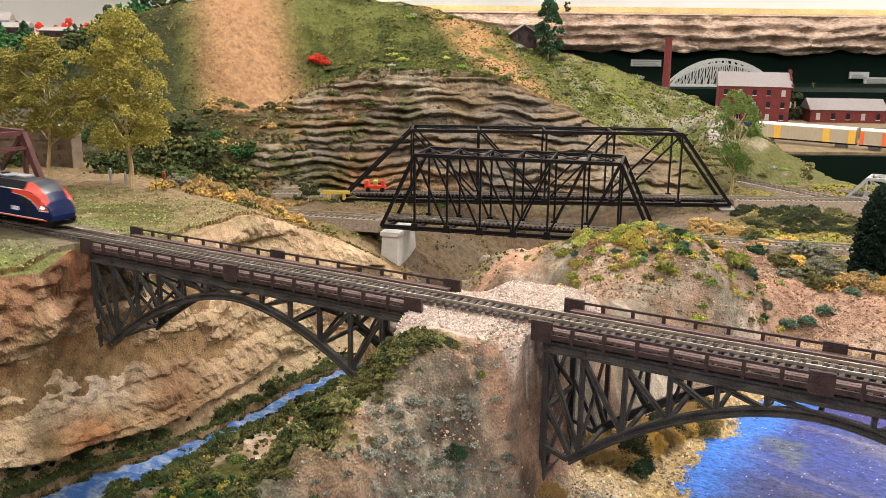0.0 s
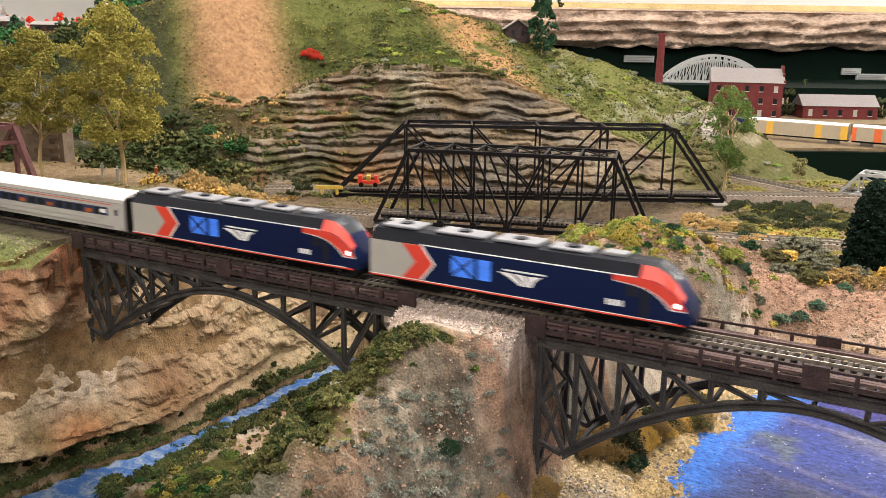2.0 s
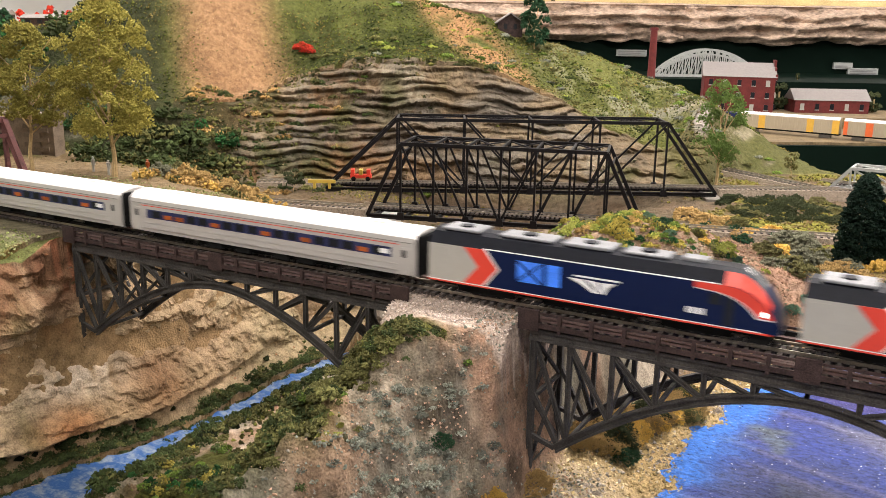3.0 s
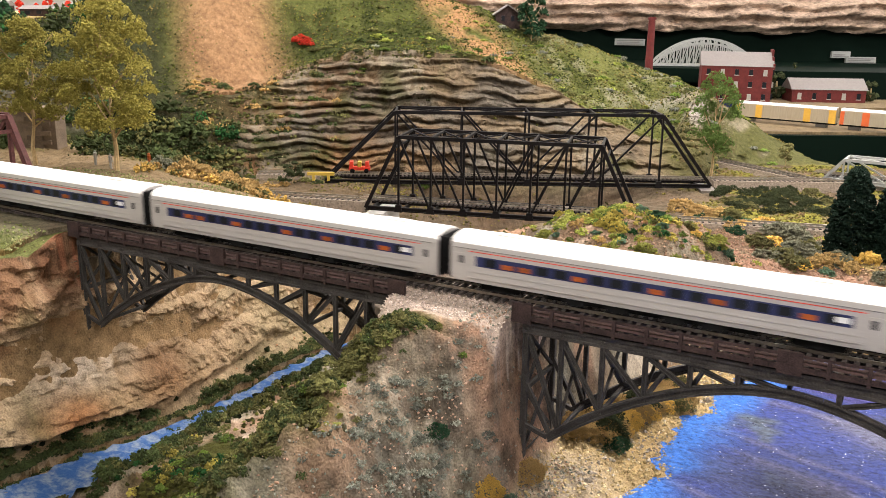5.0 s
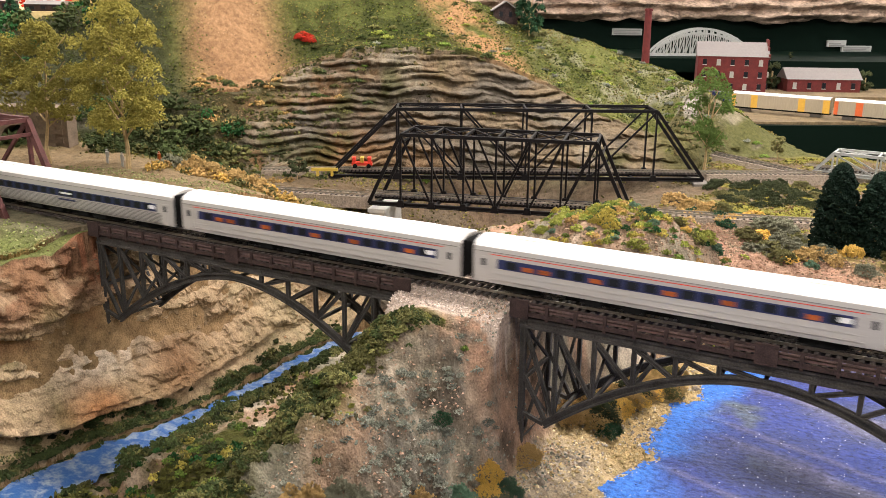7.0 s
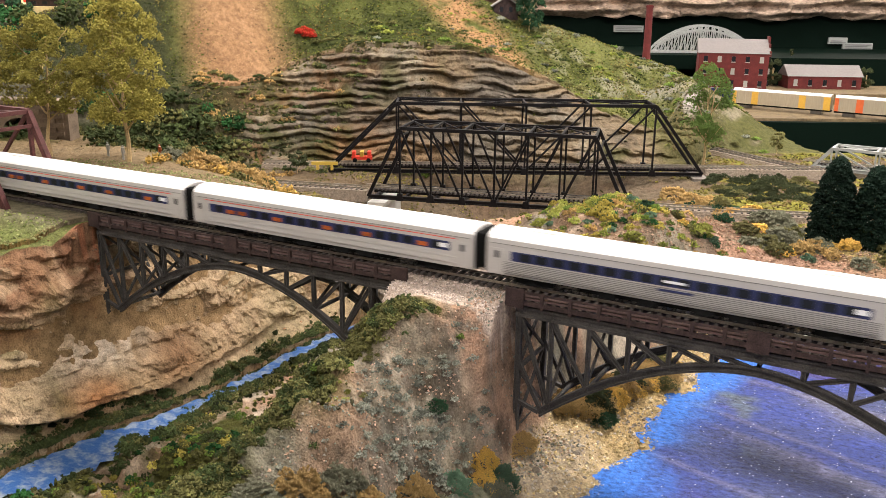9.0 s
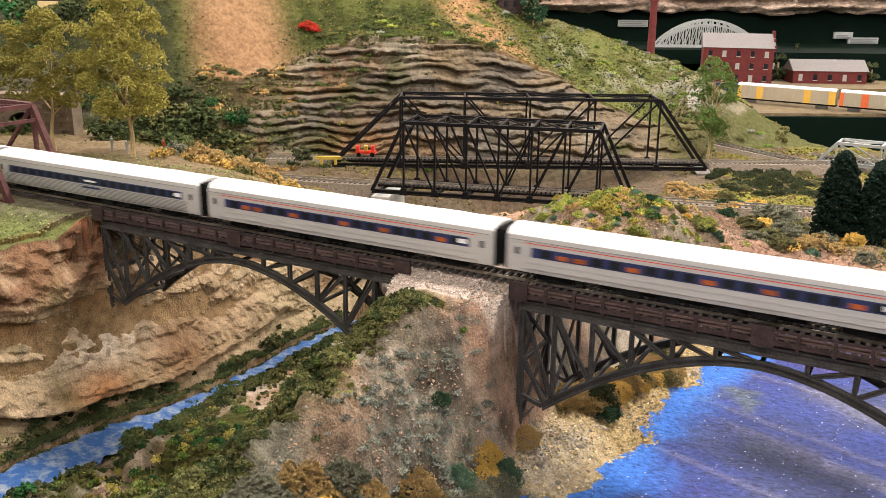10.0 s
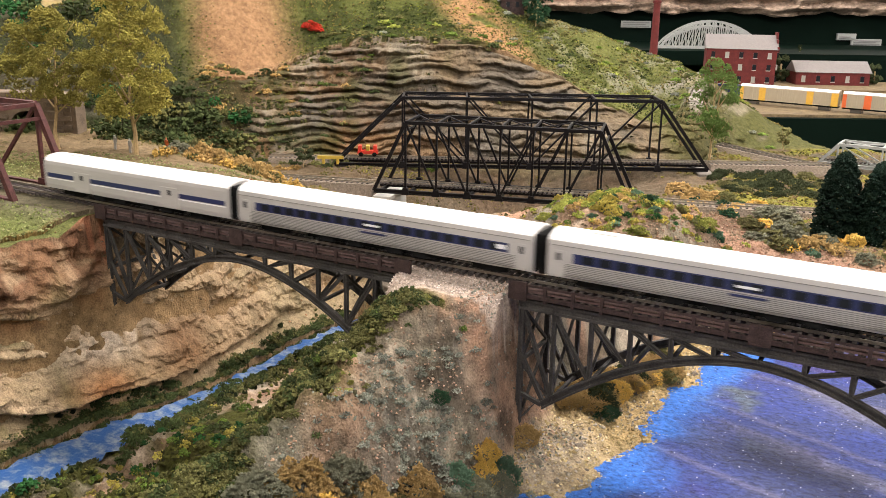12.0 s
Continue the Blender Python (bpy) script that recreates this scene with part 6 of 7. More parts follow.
def buffer_stop(x, y, ang):
    th = thing("buffer_stop", "yellow buffer stop at the track end", "buffer stop", m=pose(x, y, -0.076, 0, 0, ang))
    for s in (-0.012, 0.012):
        bm = bmesh.new()
        beam(bm, (s, 0, 0), (s, 0, 0.013), 0.004, 0.004)
        beam(bm, (s, 0.012, 0), (s, 0, 0.011), 0.003, 0.003)
        part("leg", bm, M_YELLOW, th)
    bm = bmesh.new()
    box(bm, -0.022, 0.022, -0.003, 0.002, 0.009, 0.014)
    part("beam", bm, M_YELLOW, th)


bx, by = xy_of(-0.185, 1.47)
buffer_stop(bx, by, 30)


def rail_cart(x, y, z, ang):
    th = thing("rail_cart", "small red and yellow rail maintenance cart", "rail cart", m=pose(x, y, z, 0, 0, ang))
    bm = bmesh.new()
    box(bm, -0.018, 0.018, -0.008, 0.008, 0.004, 0.009)
    part("platform", bm, M_RED, th)
    for a in (-0.014, 0.0, 0.013):
        bm = bmesh.new()
        box(bm, a - 0.003, a + 0.003, -0.007, 0.007, 0.009, 0.018)
        part("box", bm, M_RED if a else M_YELLOW, th)
    for a in (-0.012, 0.012):
        bm = bmesh.new()
        tube(bm, (a, -0.009, 0.003), (a, 0.009, 0.003), 0.004, 0.004, 10)
        part("wheelset", bm, M_UNDER, th)


p = RT @ Vector((0.055, 0.036, 0.010))
rail_cart(p.x, p.y, p.z, 29)


def figurine(x, y, h, body, label):
    bm = bmesh.new()
    r = h * 0.11
    for s in (-1, 1):
        tube(bm, (s * r * 0.5, 0, 0), (s * r * 0.45, 0, h * 0.48), r * 0.4, r * 0.5, 6)
        tube(bm, (s * r * 1.15, 0, h * 0.80), (s * r * 1.4, r * 0.3, h * 0.46), r * 0.35, r * 0.28, 6)
    tube(bm, (0, 0, h * 0.46), (0, 0, h * 0.84), r * 0.8, r * 1.1, 8)
    g = bmesh.ops.create_icosphere(bm, subdivisions=1, radius=r * 0.75)
    for w in g["verts"]:
        w.co.z += h * 0.93
    ob = link("figurine", bm, body)
    ob.location = (x, y, ground_z(x, y))
    tagged(ob, label, "figurine", "model figurines")


for (u, v), m, lab in (((-0.475, 1.27), M_LGREY, "grey painted model figurine on the grass"), ((-0.445, 1.245), M_LGREY, "grey painted model figurine beside the tree"), ((-0.40, 1.27), M_ORANGE, "orange painted model figurine on the grass")):
    x, y = xy_of(u, v)
    figurine(x, y, 0.021, m, lab)


def portal(u, v, ang):
    x, y = xy_of(u, v)
    z = ground_z(x, y) - 0.026
    th = thing("tunnel_portal", "weathered stone tunnel portal with arched opening", "tunnel portal", m=pose(x, y, z, 0, 0, ang))
    bm = bmesh.new()
    pts = [(-0.085, 0), (-0.085, 0.078), (0.085, 0.078), (0.085, 0), (0.028, 0)]
    pts += [(0.028 * math.cos(a * math.pi / 8), 0.034 + 0.022 * math.sin(a * math.pi / 8)) for a in range(0, 9)] + [(-0.028, 0)]
    prism(bm, pts[::-1], 0, 0.03)
    part("face", bm, M_PORTAL, th)
    bm = bmesh.new()
    box(bm, -0.088, 0.088, -0.004, 0.034, 0.078, 0.085)
    part("coping", bm, M_PORTAL, th)
    # black plate behind the arch stands in for the darkness of the bore
    bm = bmesh.new()
    box(bm, -0.028, 0.028, 0.028, 0.032, 0, 0.06)
    part("bore_shade_plate", bm, M_UNDER, th)
    bm = bmesh.new()
    box(bm, -0.0128, 0.0128, -0.0025, 0.0025, 0, 0.0068)
    blk = None
    for r in range(11):
        for c in range(6):
            xx = -0.0715 + c * 0.0272 + (0.0136 if r % 2 else 0)
            if xx > 0.073 or (abs(xx) < 0.042 and r < 9):
                continue
            if blk is None:
                blk = part("stone_block", bm, M_PORTAL, th)
                blk.location = (xx, 0, r * 0.0071)
            else:
                share("stone_block", blk, th, (xx, random.uniform(-0.0004, 0.0004), r * 0.0071))


M_PORTAL = mat("portal_stone", (0.15, 0.11, 0.075), 0.95, var=0.4, scale=60, bump=0.5, rnd=0.15)
portal(-0.665, 1.41, 22)

# ---- benchwork ----
bm = bmesh.new()
box(bm, -2.15, 0.75, 0.34, 2.70, -1.2, -0.63)
bm.transform(pose(0.25, -0.6, 0, 0, 0, 29.4))
tagged(link("benchwork", bm, M_GREEN), "dark green fronted benchwork carrying the scenery", "benchwork", kind="structure")
bm = bmesh.new()
box(bm, 0.14, 0.98, -0.38, 0.60, -1.2, -0.162)
tagged(link("benchwork", bm, M_GREEN), "dark green fronted benchwork under the lake", "benchwork", kind="structure")

# ---- the far layout across the aisle ----
CAM0 = Vector((0.0, -0.025, 0.215))
FAR = pose(0.25, -0.6, 0, 0, 0, 29.4)
SC = Matrix.Translation(CAM0) @ Matrix.Scale(0.9, 4) @ Matrix.Translation(-CAM0)


def far(bm):
    bm.transform(FAR @ SC)
    return bm


def far_block(name, b, material, label, cat):
    bm = bmesh.new()
    box(bm, *b)
    return tagged(link(name, far(bm), material), label, cat, kind="structure")


M_FARDIRT = mat("far_dirt", (0.16, 0.115, 0.06), 0.95, var=0.4, scale=30, bump=0.4, fine=160)
far_block("far_ground", (0.5, 3.6, 3.22, 3.66, -0.30, -0.212), M_FARDIRT, "tan sandy ground along the far yard track", "ground")
far_block("far_fascia", (0.5, 3.6, 3.19, 3.22, -1.4, -0.222), M_GREEN, "dark green painted fascia of the far layout", "fascia")
far_block("far_ground", (0.3, 3.6, 3.66, 4.02, -0.30, -0.168), M_FARDIRT, "tan ground round the brick buildings", "ground")
far_block("far_fascia", (1.46, 3.6, 4.02, 4.05, -0.2, -0.050), M_GREEN, "dark green riser behind the brick buildings", "fascia")
far_block("far_shelf", (0.3, 1.46, 4.23, 4.9, -0.12, -0.056), M_GREEN, "dark green shelf carrying the far arch bridge", "shelf")
far_block("far_shelf", (1.46, 3.6, 4.05, 4.9, -0.12, -0.056), M_GREEN, "dark green shelf behind the brick shed", "shelf")
far_block("far_fascia", (-0.6, 3.6, 4.9, 4.94, -0.3, 0.16), M_GREEN, "dark green painted panel under the upper deck", "fascia")


def rock_band():
    """Overhanging rock edge of the upper deck."""
    bm = bmesh.new()
    nu, nv = 220, 26
    rows = []
    for i in range(nu + 1):
        u = -0.8 + 4.4 * i / nu
        low = 0.100 + 0.022 * noise.noise(Vector((u * 3.1, 0, 5))) + 0.020 * noise.noise(Vector((u * 11, 2, 5)))
        row = []
        for j in range(nv + 1):
            t = j / nv
            z = low + (0.285 - low) * t
            lay_ = math.sin(z * 110 + 3.5 * noise.noise(Vector((u * 2.5, z * 6, 1))))
            bulge = 0.05 * math.sin(math.pi * min(1, t * 1.05)) ** 0.6
            d = 4.86 - bulge - 0.016 * lay_ * min(1, 6 * t) - 0.05 * noise.noise(Vector((u * 7, z * 16, 2))) - 0.02 * noise.noise(Vector((u * 25, z * 40, 3)))
            row.append(bm.verts.new((u, d, z)))
        row.append(bm.verts.new((u, 5.0, 0.296 + 0.006 * noise.noise(Vector((u * 5, 1, 1))))))
        rows.append(row)
    for a, b in zip(rows, rows[1:]):
        for j in range(nv + 1):
            bm.faces.new((a[j], b[j], b[j + 1], a[j + 1]))
    tagged(link("rock_edge", far(bm), M_FARROCK, False), "folded brown and cream plaster rock edge of the upper deck", "rock", kind="structure")


rock_band()
far_block("far_field", (-0.8, 3.6, 5.0, 6.2, 0.2, 0.298), M_FARSAND, "straw yellow field on the upper deck", "field")
bm = bmesh.new()
quadbox(bm, [(-0.8, 5.9, 0.25), (3.6, 5.9, 0.25), (3.6, 6.2, 0.25), (-0.8, 6.2, 0.25), (-0.8, 6.0, 0.35), (3.6, 6.0, 0.355), (3.6, 6.2, 0.355), (-0.8, 6.2, 0.35)])
tagged(link("far_hill", far(bm), M_FARSAND), "low straw coloured rise at the back of the upper deck", "hill", kind="structure")


def far_thing(name, label, cat, group=""):
    return thing(name, label, cat, group)


def fpart(name, bm, m, th, lab=""):
    return part(name, far(bm), m, th, lab)


def rot_box(bm, cx, cy, ang, x0, x1, y0, y1, z0, z1):
    m = Matrix.Translation((cx, cy, 0)) @ Matrix.Rotation(radians(ang), 4, "Z")
    quadbox(bm, [m @ Vector(c) for c in ((x0, y0, z0), (x1, y0, z0), (x1, y1, z0), (x0, y1, z0), (x0, y0, z1), (x1, y0, z1), (x1, y1, z1), (x0, y1, z1))])


M_AUTO = mat("autorack_panel", (0.40, 0.34, 0.25), 0.5, metal=0.3, var=0.1, scale=40, bump=0.2, stretch=(8, 1, 1))
M_AYEL = mat("autorack_yellow", (0.62, 0.36, 0.05), 0.5, var=0.1)
M_AORA = mat("autorack_orange", (0.62, 0.12, 0.03), 0.5, var=0.1)


def autorack(cx, cy, ang, first, label):
    th = far_thing("autorack_car", label, "freight car", "far freight train")
    L, z0 = 0.37, -0.205
    m = Matrix.Translation((cx, cy, 0)) @ Matrix.Rotation(radians(ang), 4, "Z")
    bm = bmesh.new()
    pr = [(-0.018, z0 + 0.012), (-0.018, z0 + 0.062), (-0.012, z0 + 0.070), (0.012, z0 + 0.070), (0.018, z0 + 0.062), (0.018, z0 + 0.012)]
    a = [bm.verts.new(m @ Vector((0, y, z))) for y, z in pr]
    b = [bm.verts.new(m @ Vector((L, y, z))) for y, z in pr]
    for i in range(6):
        bm.faces.new((a[i], b[i], b[(i + 1) % 6], a[(i + 1) % 6])).material_index = 1 if i in (1, 2, 3) else 0
    bm.faces.new(a)
    bm.faces.new(b[::-1])
    body = fpart("body", bm, [M_AUTO, M_CARROOF], th)
    col = M_AYEL if first else M_AORA
    for x0, x1 in ((0.0, 0.014), (0.075, 0.10), (0.255, 0.28), (0.345, 0.37)):
        bm = bmesh.new()
        rot_box(bm, cx, cy, ang, x0, x1, -0.0195, -0.0175, z0 + 0.012, z0 + 0.060)
        fpart("colour_panel", bm, col, body)
    for j in range(12):
        bm = bmesh.new()
        rot_box(bm, cx, cy, ang, 0.02 + j * 0.0285, 0.022 + j * 0.0285, -0.0192, -0.0175, z0 + 0.012, z0 + 0.060)
        fpart("rib", bm, M_AUTO, body)
    bm = bmesh.new()
    rot_box(bm, cx, cy, ang, 0.0, L, -0.014, 0.014, z0 + 0.006, z0 + 0.013)
    fpart("underframe", bm, M_UNDER, th)
    for x in (0.05, L - 0.05):
        bm = bmesh.new()
        rot_box(bm, cx, cy, ang, x - 0.02, x + 0.02, -0.013, 0.013, z0 - 0.006, z0 + 0.006)
        fpart("truck", bm, M_WHEEL, th)


TA = -38.0
tx, ty = 1.195, 3.55
for j in range(2):
    autorack(tx + j * 0.385 * math.cos(radians(TA)), ty + j * 0.385 * math.sin(radians(TA)) * 1.0, TA, j != 1, ("silver autorack freight car with yellow ends" if j != 1 else "silver autorack freight car with orange panels"))
bm = bmesh.new()
rot_box(bm, tx, ty, TA, -0.10, -0.012, -0.018, 0.018, -0.20, -0.142)
tagged(link("freight_car", far(bm), M_BAND), "dark blue freight car coupled to the autoracks", "freight car", "far freight train")


def brick_house(cx, cy, ang, w, d, z0, hw, hr, floors, cols, dcols, label, parapet):
    th = far_thing("brick_building", label, "building", "far brick buildings")
    bm = bmesh.new()
    rot_box(bm, cx, cy, ang, 0, w, 0, d, z0, z0 + hw)
    wall = fpart("wall", bm, M_BRICK, th)
    m = Matrix.Translation((cx, cy, 0)) @ Matrix.Rotation(radians(ang), 4, "Z")
    bm = bmesh.new()
    e = 0.006
    vs = [m @ Vector(c) for c in ((-e, -e, z0 + hw), (w + e, -e, z0 + hw), (w + e, d + e, z0 + hw), (-e, d + e, z0 + hw), (-e, d / 2 - 0.002, z0 + hw + hr), (w + e, d / 2 - 0.002, z0 + hw + hr), (w + e, d / 2 + 0.002, z0 + hw + hr), (-e, d / 2 + 0.002, z0 + hw + hr))]
    quadbox(bm, vs)
    fpart("roof", bm, M_GREYROOF, th, "pale grey pitched roof")
    if parapet:
        bm = bmesh.new()
        for y0, y1, zz in ((0, d, 0.012), (d * 0.2, d * 0.8, hr * 0.7), (d * 0.35, d * 0.65, hr + 0.012)):
            rot_box(bm, cx, cy, ang, w, w + 0.008, y0, y1, z0 + hw - 0.01, z0 + hw + zz)
        fpart("parapet", bm, M_BRICK, th)
    for r in range(floors):
        zz = z0 + hw * (r + 0.3) / floors
        for c in range(cols):
            xx = w * (c + 0.5) / cols
            bm = bmesh.new()
            rot_box(bm, cx, cy, ang, xx - 0.008, xx + 0.008, -0.002, 0.002, zz, zz + hw * 0.45 / floors)
            fpart("window", bm, M_GLASS if (r + c) % 3 else M_LGREY, wall)
            bm = bmesh.new()
            rot_box(bm, cx, cy, ang, xx - 0.009, xx + 0.009, -0.004, 0.002, zz - 0.003, zz)
            fpart("sill", bm, M_LGREY, wall)
        for c in range(dcols):
            yy = d * (c + 0.5) / dcols
            bm = bmesh.new()
            rot_box(bm, cx, cy, ang, w - 0.002, w + 0.0095, yy - 0.007, yy + 0.007, zz, zz + hw * 0.45 / floors)
            fpart("window", bm, M_LGREY if (r + c) % 2 else M_GLASS, wall)


brick_house(1.13, 3.86, -14, 0.285, 0.25, -0.170, 0.150, 0.055, 3, 5, 4, "three-storey red brick mill with grey roof", True)
brick_house(1.525, 3.86, -3, 0.31, 0.13, -0.170, 0.055, 0.045, 1, 5, 2, "long low red brick shed with grey roof", False)
bm = bmesh.new()
tube(bm, (0.862, 3.68, -0.17), (0.862, 3.68, 0.175), 0.018, 0.013, 14)
tube(bm, (0.862, 3.68, 0.165), (0.862, 3.68, 0.172), 0.017, 0.017, 14)
tagged(link("chimney", far(bm), M_BRICK), "tall round red brick factory chimney", "chimney")


def far_arch():
    th = far_thing("arch_truss_bridge", "pale grey bowstring arch bridge on the far shelf", "bridge")
    x0, x1, y0, z0, rise = 1.055, 1.56, 4.40, -0.052, 0.125

    def top(t):
        return z0 + rise * math.sin(math.pi * t) ** 0.75
    for y in (y0, y0 + 0.07):
        bm = bmesh.new()
        bm2 = bmesh.new()
        for j in range(16):
            a, b = j / 16, (j + 1) / 16
            xa, xb = x0 + (x1 - x0) * a, x0 + (x1 - x0) * b
            beam(bm, (xa, y, top(a)), (xb, y, top(b)), 0.008, 0.009)
            if 0 < j < 15:
                beam(bm2, (xa, y, top(a) - 0.022 * math.sin(math.pi * a)), (xb, y, top(b) - 0.022 * math.sin(math.pi * b)), 0.006, 0.007)
        fpart("arch_rib", bm, M_GREYSTEEL, th)
        fpart("arch_rib", bm2, M_GREYSTEEL, th)
        for j in range(1, 16):
            a = j / 16
            xa = x0 + (x1 - x0) * a
            bm = bmesh.new()
            beam(bm, (xa, y, z0), (xa, y, top(a)), 0.005, 0.005)
            fpart("hanger", bm, M_GREYSTEEL, th)
            b = a + (0.0625 if j < 8 else -0.0625)
            bm = bmesh.new()
            beam(bm, (xa, y, z0), (x0 + (x1 - x0) * b, y, top(b)), 0.004, 0.004)
            fpart("diagonal", bm, M_GREYSTEEL, th)
    bm = bmesh.new()
    box(bm, x0 - 0.02, x1 + 0.02, y0 - 0.005, y0 + 0.075, z0 - 0.006, z0 + 0.006)
    fpart("deck", bm, M_GREYSTEEL, th)


far_arch()
for u, z, w, rows in ((0.958, 0.020, 0.158, 3), (2.12, -0.030, 0.10, 2), (2.20, -0.058, 0.16, 3)):
    th = far_thing("notice_card", "pale paper notice card with illegible grey lines", "notice card", "notice cards")
    bm = bmesh.new()
    box(bm, u, u + w, 4.88, 4.898, z, z + 0.034)
    fpart("card", bm, M_CARD, th)
    for j in range(rows):
        bm = bmesh.new()
        box(bm, u + 0.008, u + w - 0.01 - 0.02 * (j % 2), 4.876, 4.88, z + 0.006 + j * 0.009, z + 0.0095 + j * 0.009)
        fpart("text_bar", bm, M_INK, th)
for u, v, z, h in ((1.50, 3.98, -0.17, 0.12), (1.88, 3.9, -0.17, 0.09), (1.70, 4.3, -0.056, 0.03), (0.56, 5.05, 0.295, 0.05), (0.63, 5.05, 0.295, 0.055)):
    pth = far_thing("tree", "small dark green far tree", "tree", "far trees")
    c = FAR @ SC @ Vector((u, v, z))
    pth.matrix_basis = Matrix.Translation(c)
    bm = bmesh.new()
    tube(bm, (0, 0, 0), (0, 0, h * 0.6), h * 0.05, h * 0.03, 6)
    part("trunk", bm, M_BARK, pth)
    ob = new("crown", crown_mesh(60, 500, 7, h * 0.32, h * 0.42, h * 0.03, h * 0.07, M_BUSHES["dark"]))
    ob.parent, ob.location = pth, (0, 0, h * 0.55)


def cabin(u, v, dz, s, ang, wallm, roofm, label):
    x, y = xy_of(u, v)
    th = thing("cabin", label, "house", "small houses", pose(x, y, ground_z(x, y) + dz, 0, 0, ang))
    bm = bmesh.new()
    prism(bm, [(-s, -0.01), (s, -0.01), (s, s * 0.8), (0, s * 1.45), (-s, s * 0.8)], -s * 0.8, s * 0.8)
    wall = part("wall", bm, wallm, th)
    for k in (-1, 1):
        bm = bmesh.new()
        beam(bm, (k * s * 1.2, 0, s * 0.7), (0, 0, s * 1.5), s * 1.9, s * 0.08)
        part("roof", bm, roofm, th)
    for k in (-0.4, 0.4):
        bm = bmesh.new()
        box(bm, k * s - s * 0.14, k * s + s * 0.14, -s * 0.83, -s * 0.78, s * 0.25, s * 0.65)
        part("window", bm, M_GLASS, wall)


cabin(0.155, 2.02, 0.0, 0.026, 30, M_RUST, M_GREYROOF, "small red-brown wooden shed on the hilltop")
# far western settlement
bm = bmesh.new()
box(bm, -2.4, -0.6, 2.72, 4.2, -1.2, 0.160)
bm.transform(FAR)
tagged(link("far_field", bm, M_FARSAND), "tan field with houses behind the western hill", "field", kind="structure")


def far_house(u, v, z, w, d, h, wallm, label):
    c = FAR @ Vector((u, v, z))
    th = thing("house", label, "house", "small houses", Matrix.Translation(c) @ Matrix.Rotation(radians(29.4 + random.uniform(-12, 12)), 4, "Z"))
    bm = bmesh.new()
    box(bm, -w, w, -d, d, 0, h)
    wall = part("wall", bm, wallm, th)
    bm = bmesh.new()
    a = [(-w * 1.08, -d * 1.15, h), (w * 1.08, -d * 1.15, h), (w * 1.08, d * 1.15, h), (-w * 1.08, d * 1.15, h), (-w * 1.08, -0.002, h * 1.5), (w * 1.08, -0.002, h * 1.5), (w * 1.08, 0.002, h * 1.5), (-w * 1.08, 0.002, h * 1.5)]
    quadbox(bm, a)
    part("roof", bm, M_GREYROOF, th)
    for k in range(3):
        bm = bmesh.new()
        box(bm, w * (-0.7 + 0.6 * k), w * (-0.45 + 0.6 * k), -d - 0.002, -d + 0.002, h * 0.35, h * 0.75)
        part("window", bm, M_GLASS, wall)


M_BLUEH = mat("pale_blue_wall", (0.25, 0.36, 0.5), 0.8, var=0.1)
for u, v, w, d, h, m, lab in ((-1.32, 2.80, 0.05, 0.03, 0.03, M_RUST, "low red-brown house with grey roof"), (-1.16, 2.78, 0.06, 0.03, 0.022, M_RUST, "long red-brown shed with grey roof"), (-1.40, 2.9, 0.03, 0.03, 0.05, M_BLUEH, "pale blue house at the layout edge"), (-1.08, 3.2, 0.04, 0.03, 0.03, M_WHITE, "small white far house"), (-0.95, 3.1, 0.035, 0.03, 0.03, M_BRICK, "small red far house"), (-1.25, 3.3, 0.05, 0.03, 0.03, M_FARSAND, "small tan far house")):
    far_house(u, v, 0.158, w, d, h, m, lab)
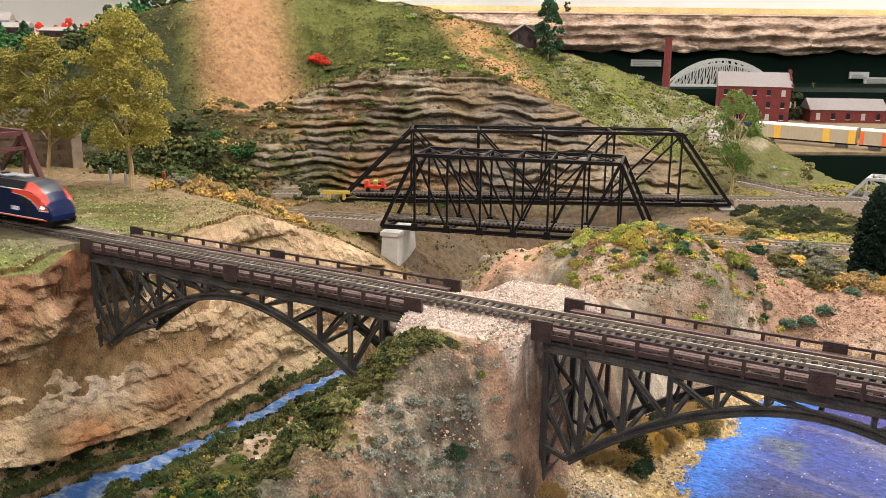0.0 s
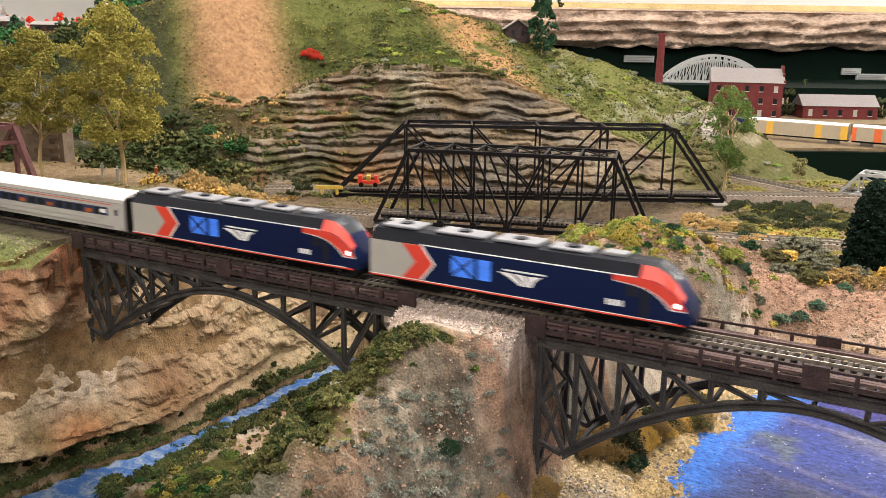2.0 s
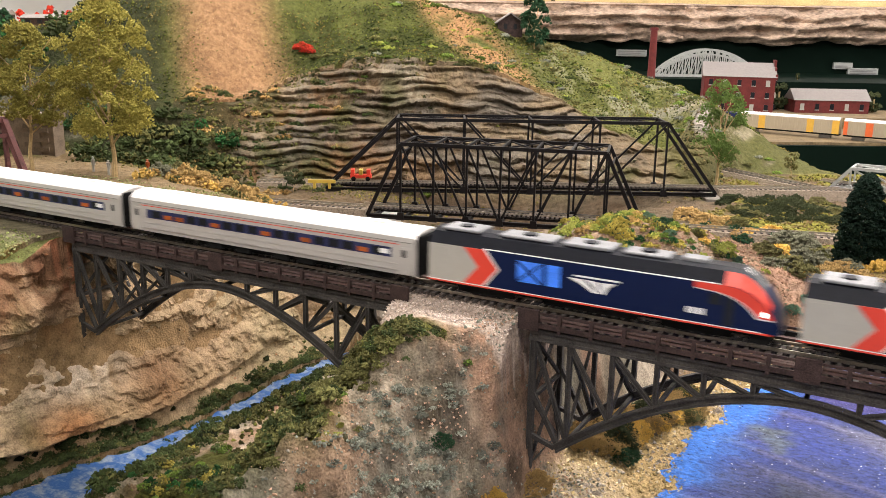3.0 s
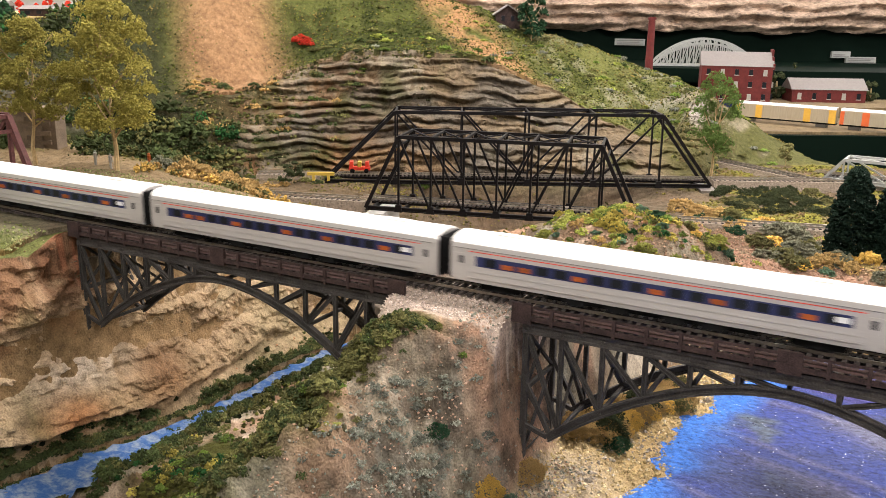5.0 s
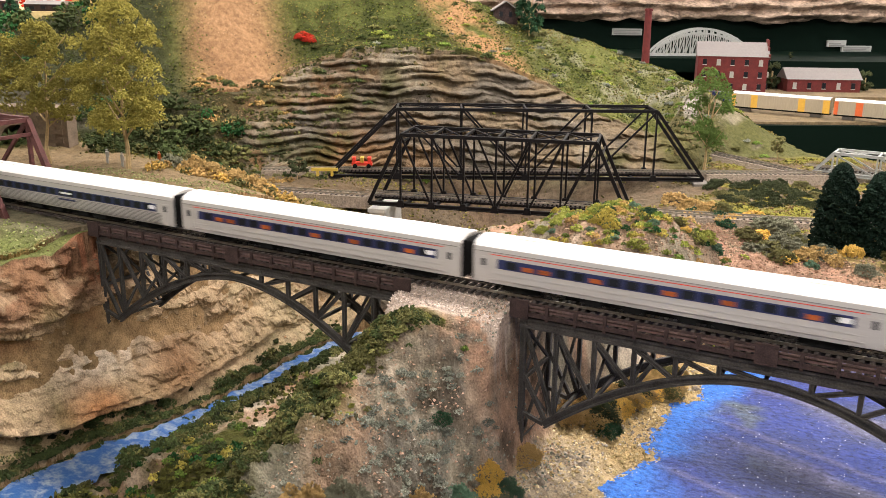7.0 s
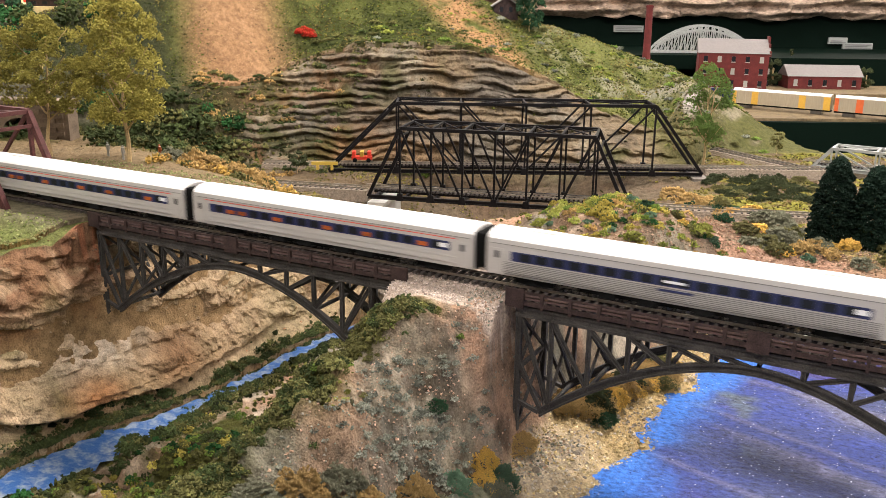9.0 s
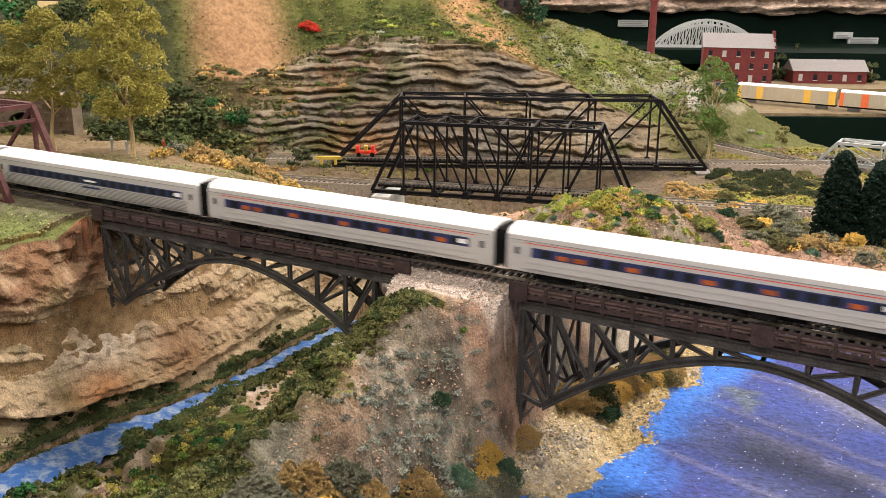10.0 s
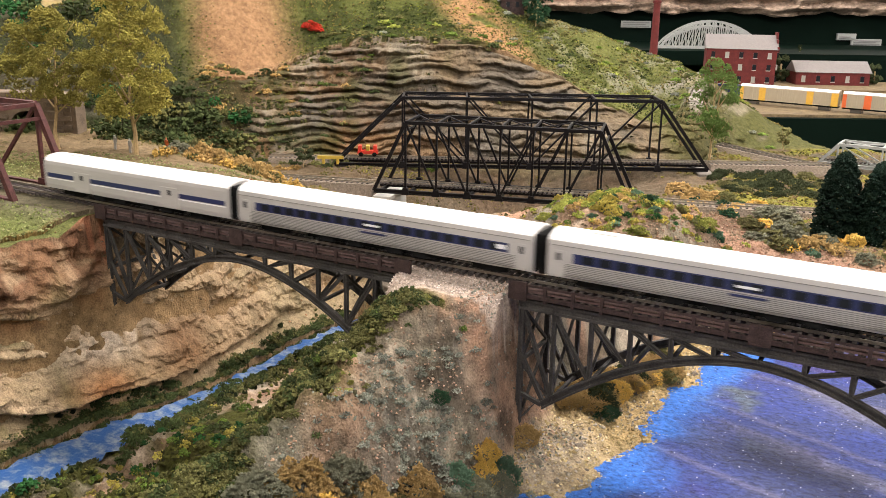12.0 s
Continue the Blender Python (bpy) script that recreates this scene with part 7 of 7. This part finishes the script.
for j in range(16):
    u, v = random.uniform(-1.5, -0.8), random.uniform(2.75, 3.5)
    c = FAR @ Vector((u, v, 0.158))
    pth = thing("tree", "small autumn or green far tree", "tree", "far trees", Matrix.Translation(c))
    h = random.uniform(0.03, 0.06)
    bm = bmesh.new()
    tube(bm, (0, 0, 0), (0, 0, h * 0.6), h * 0.05, h * 0.03, 6)
    part("trunk", bm, M_BARK, pth)
    ob = new("crown", crown_mesh(70 + j % 3, 240, 6, h * 0.4, h * 0.42, h * 0.05, h * 0.1, M_BUSHES[random.choice(["forest", "dark", "tan", "red"])]))
    ob.parent, ob.location = pth, (0, 0, h * 0.55)


# ---- room ----
def room():
    bm = bmesh.new()
    box(bm, -7, 6.5, -3.2, 7.0, -1.25, -1.2)
    tagged(link("floor", bm, M_FLOOR), "dark carpet floor of the club room", "floor", kind="structure")
    bm = bmesh.new()
    box(bm, -7, 6.5, -3.2, 7.0, 1.75, 1.8)
    tagged(link("ceiling", bm, M_CEIL), "pale tiled ceiling with tube lights", "ceiling", kind="structure")
    for nm, b in (("wall_north", (-7, 6.5, 7.0, 7.1)), ("wall_south", (-7, 6.5, -3.3, -3.2)), ("wall_west", (-7.1, -7, -3.2, 7.0)), ("wall_east", (6.5, 6.6, -3.2, 7.0))):
        bm = bmesh.new()
        box(bm, *b, -1.25, 1.8)
        tagged(link(nm, bm, M_WALL), "plain white painted room wall", "wall", kind="structure")
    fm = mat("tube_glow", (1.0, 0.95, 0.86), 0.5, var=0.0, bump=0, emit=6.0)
    # assumed fittings, all out of view; the y=6.0 row is added to whiten the north wall
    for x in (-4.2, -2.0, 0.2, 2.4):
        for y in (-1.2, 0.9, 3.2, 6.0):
            th = thing("ceiling_light", "assumed white fluorescent ceiling fitting with two tubes, out of view", "lamp", "ceiling lights", pose(x, y, 1.75))
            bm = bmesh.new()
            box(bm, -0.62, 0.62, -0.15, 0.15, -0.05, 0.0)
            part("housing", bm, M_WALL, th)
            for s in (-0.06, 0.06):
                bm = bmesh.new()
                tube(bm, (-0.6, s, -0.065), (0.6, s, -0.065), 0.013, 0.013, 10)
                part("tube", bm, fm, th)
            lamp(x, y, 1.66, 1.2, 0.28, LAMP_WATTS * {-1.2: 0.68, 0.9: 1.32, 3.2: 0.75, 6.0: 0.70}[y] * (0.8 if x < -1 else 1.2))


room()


def motions():
    for th, back in TRAIN:
        walk(th, [(t, pose(x - back, 0, RAIL_TOP)) for t, x in NOSE])


motions()
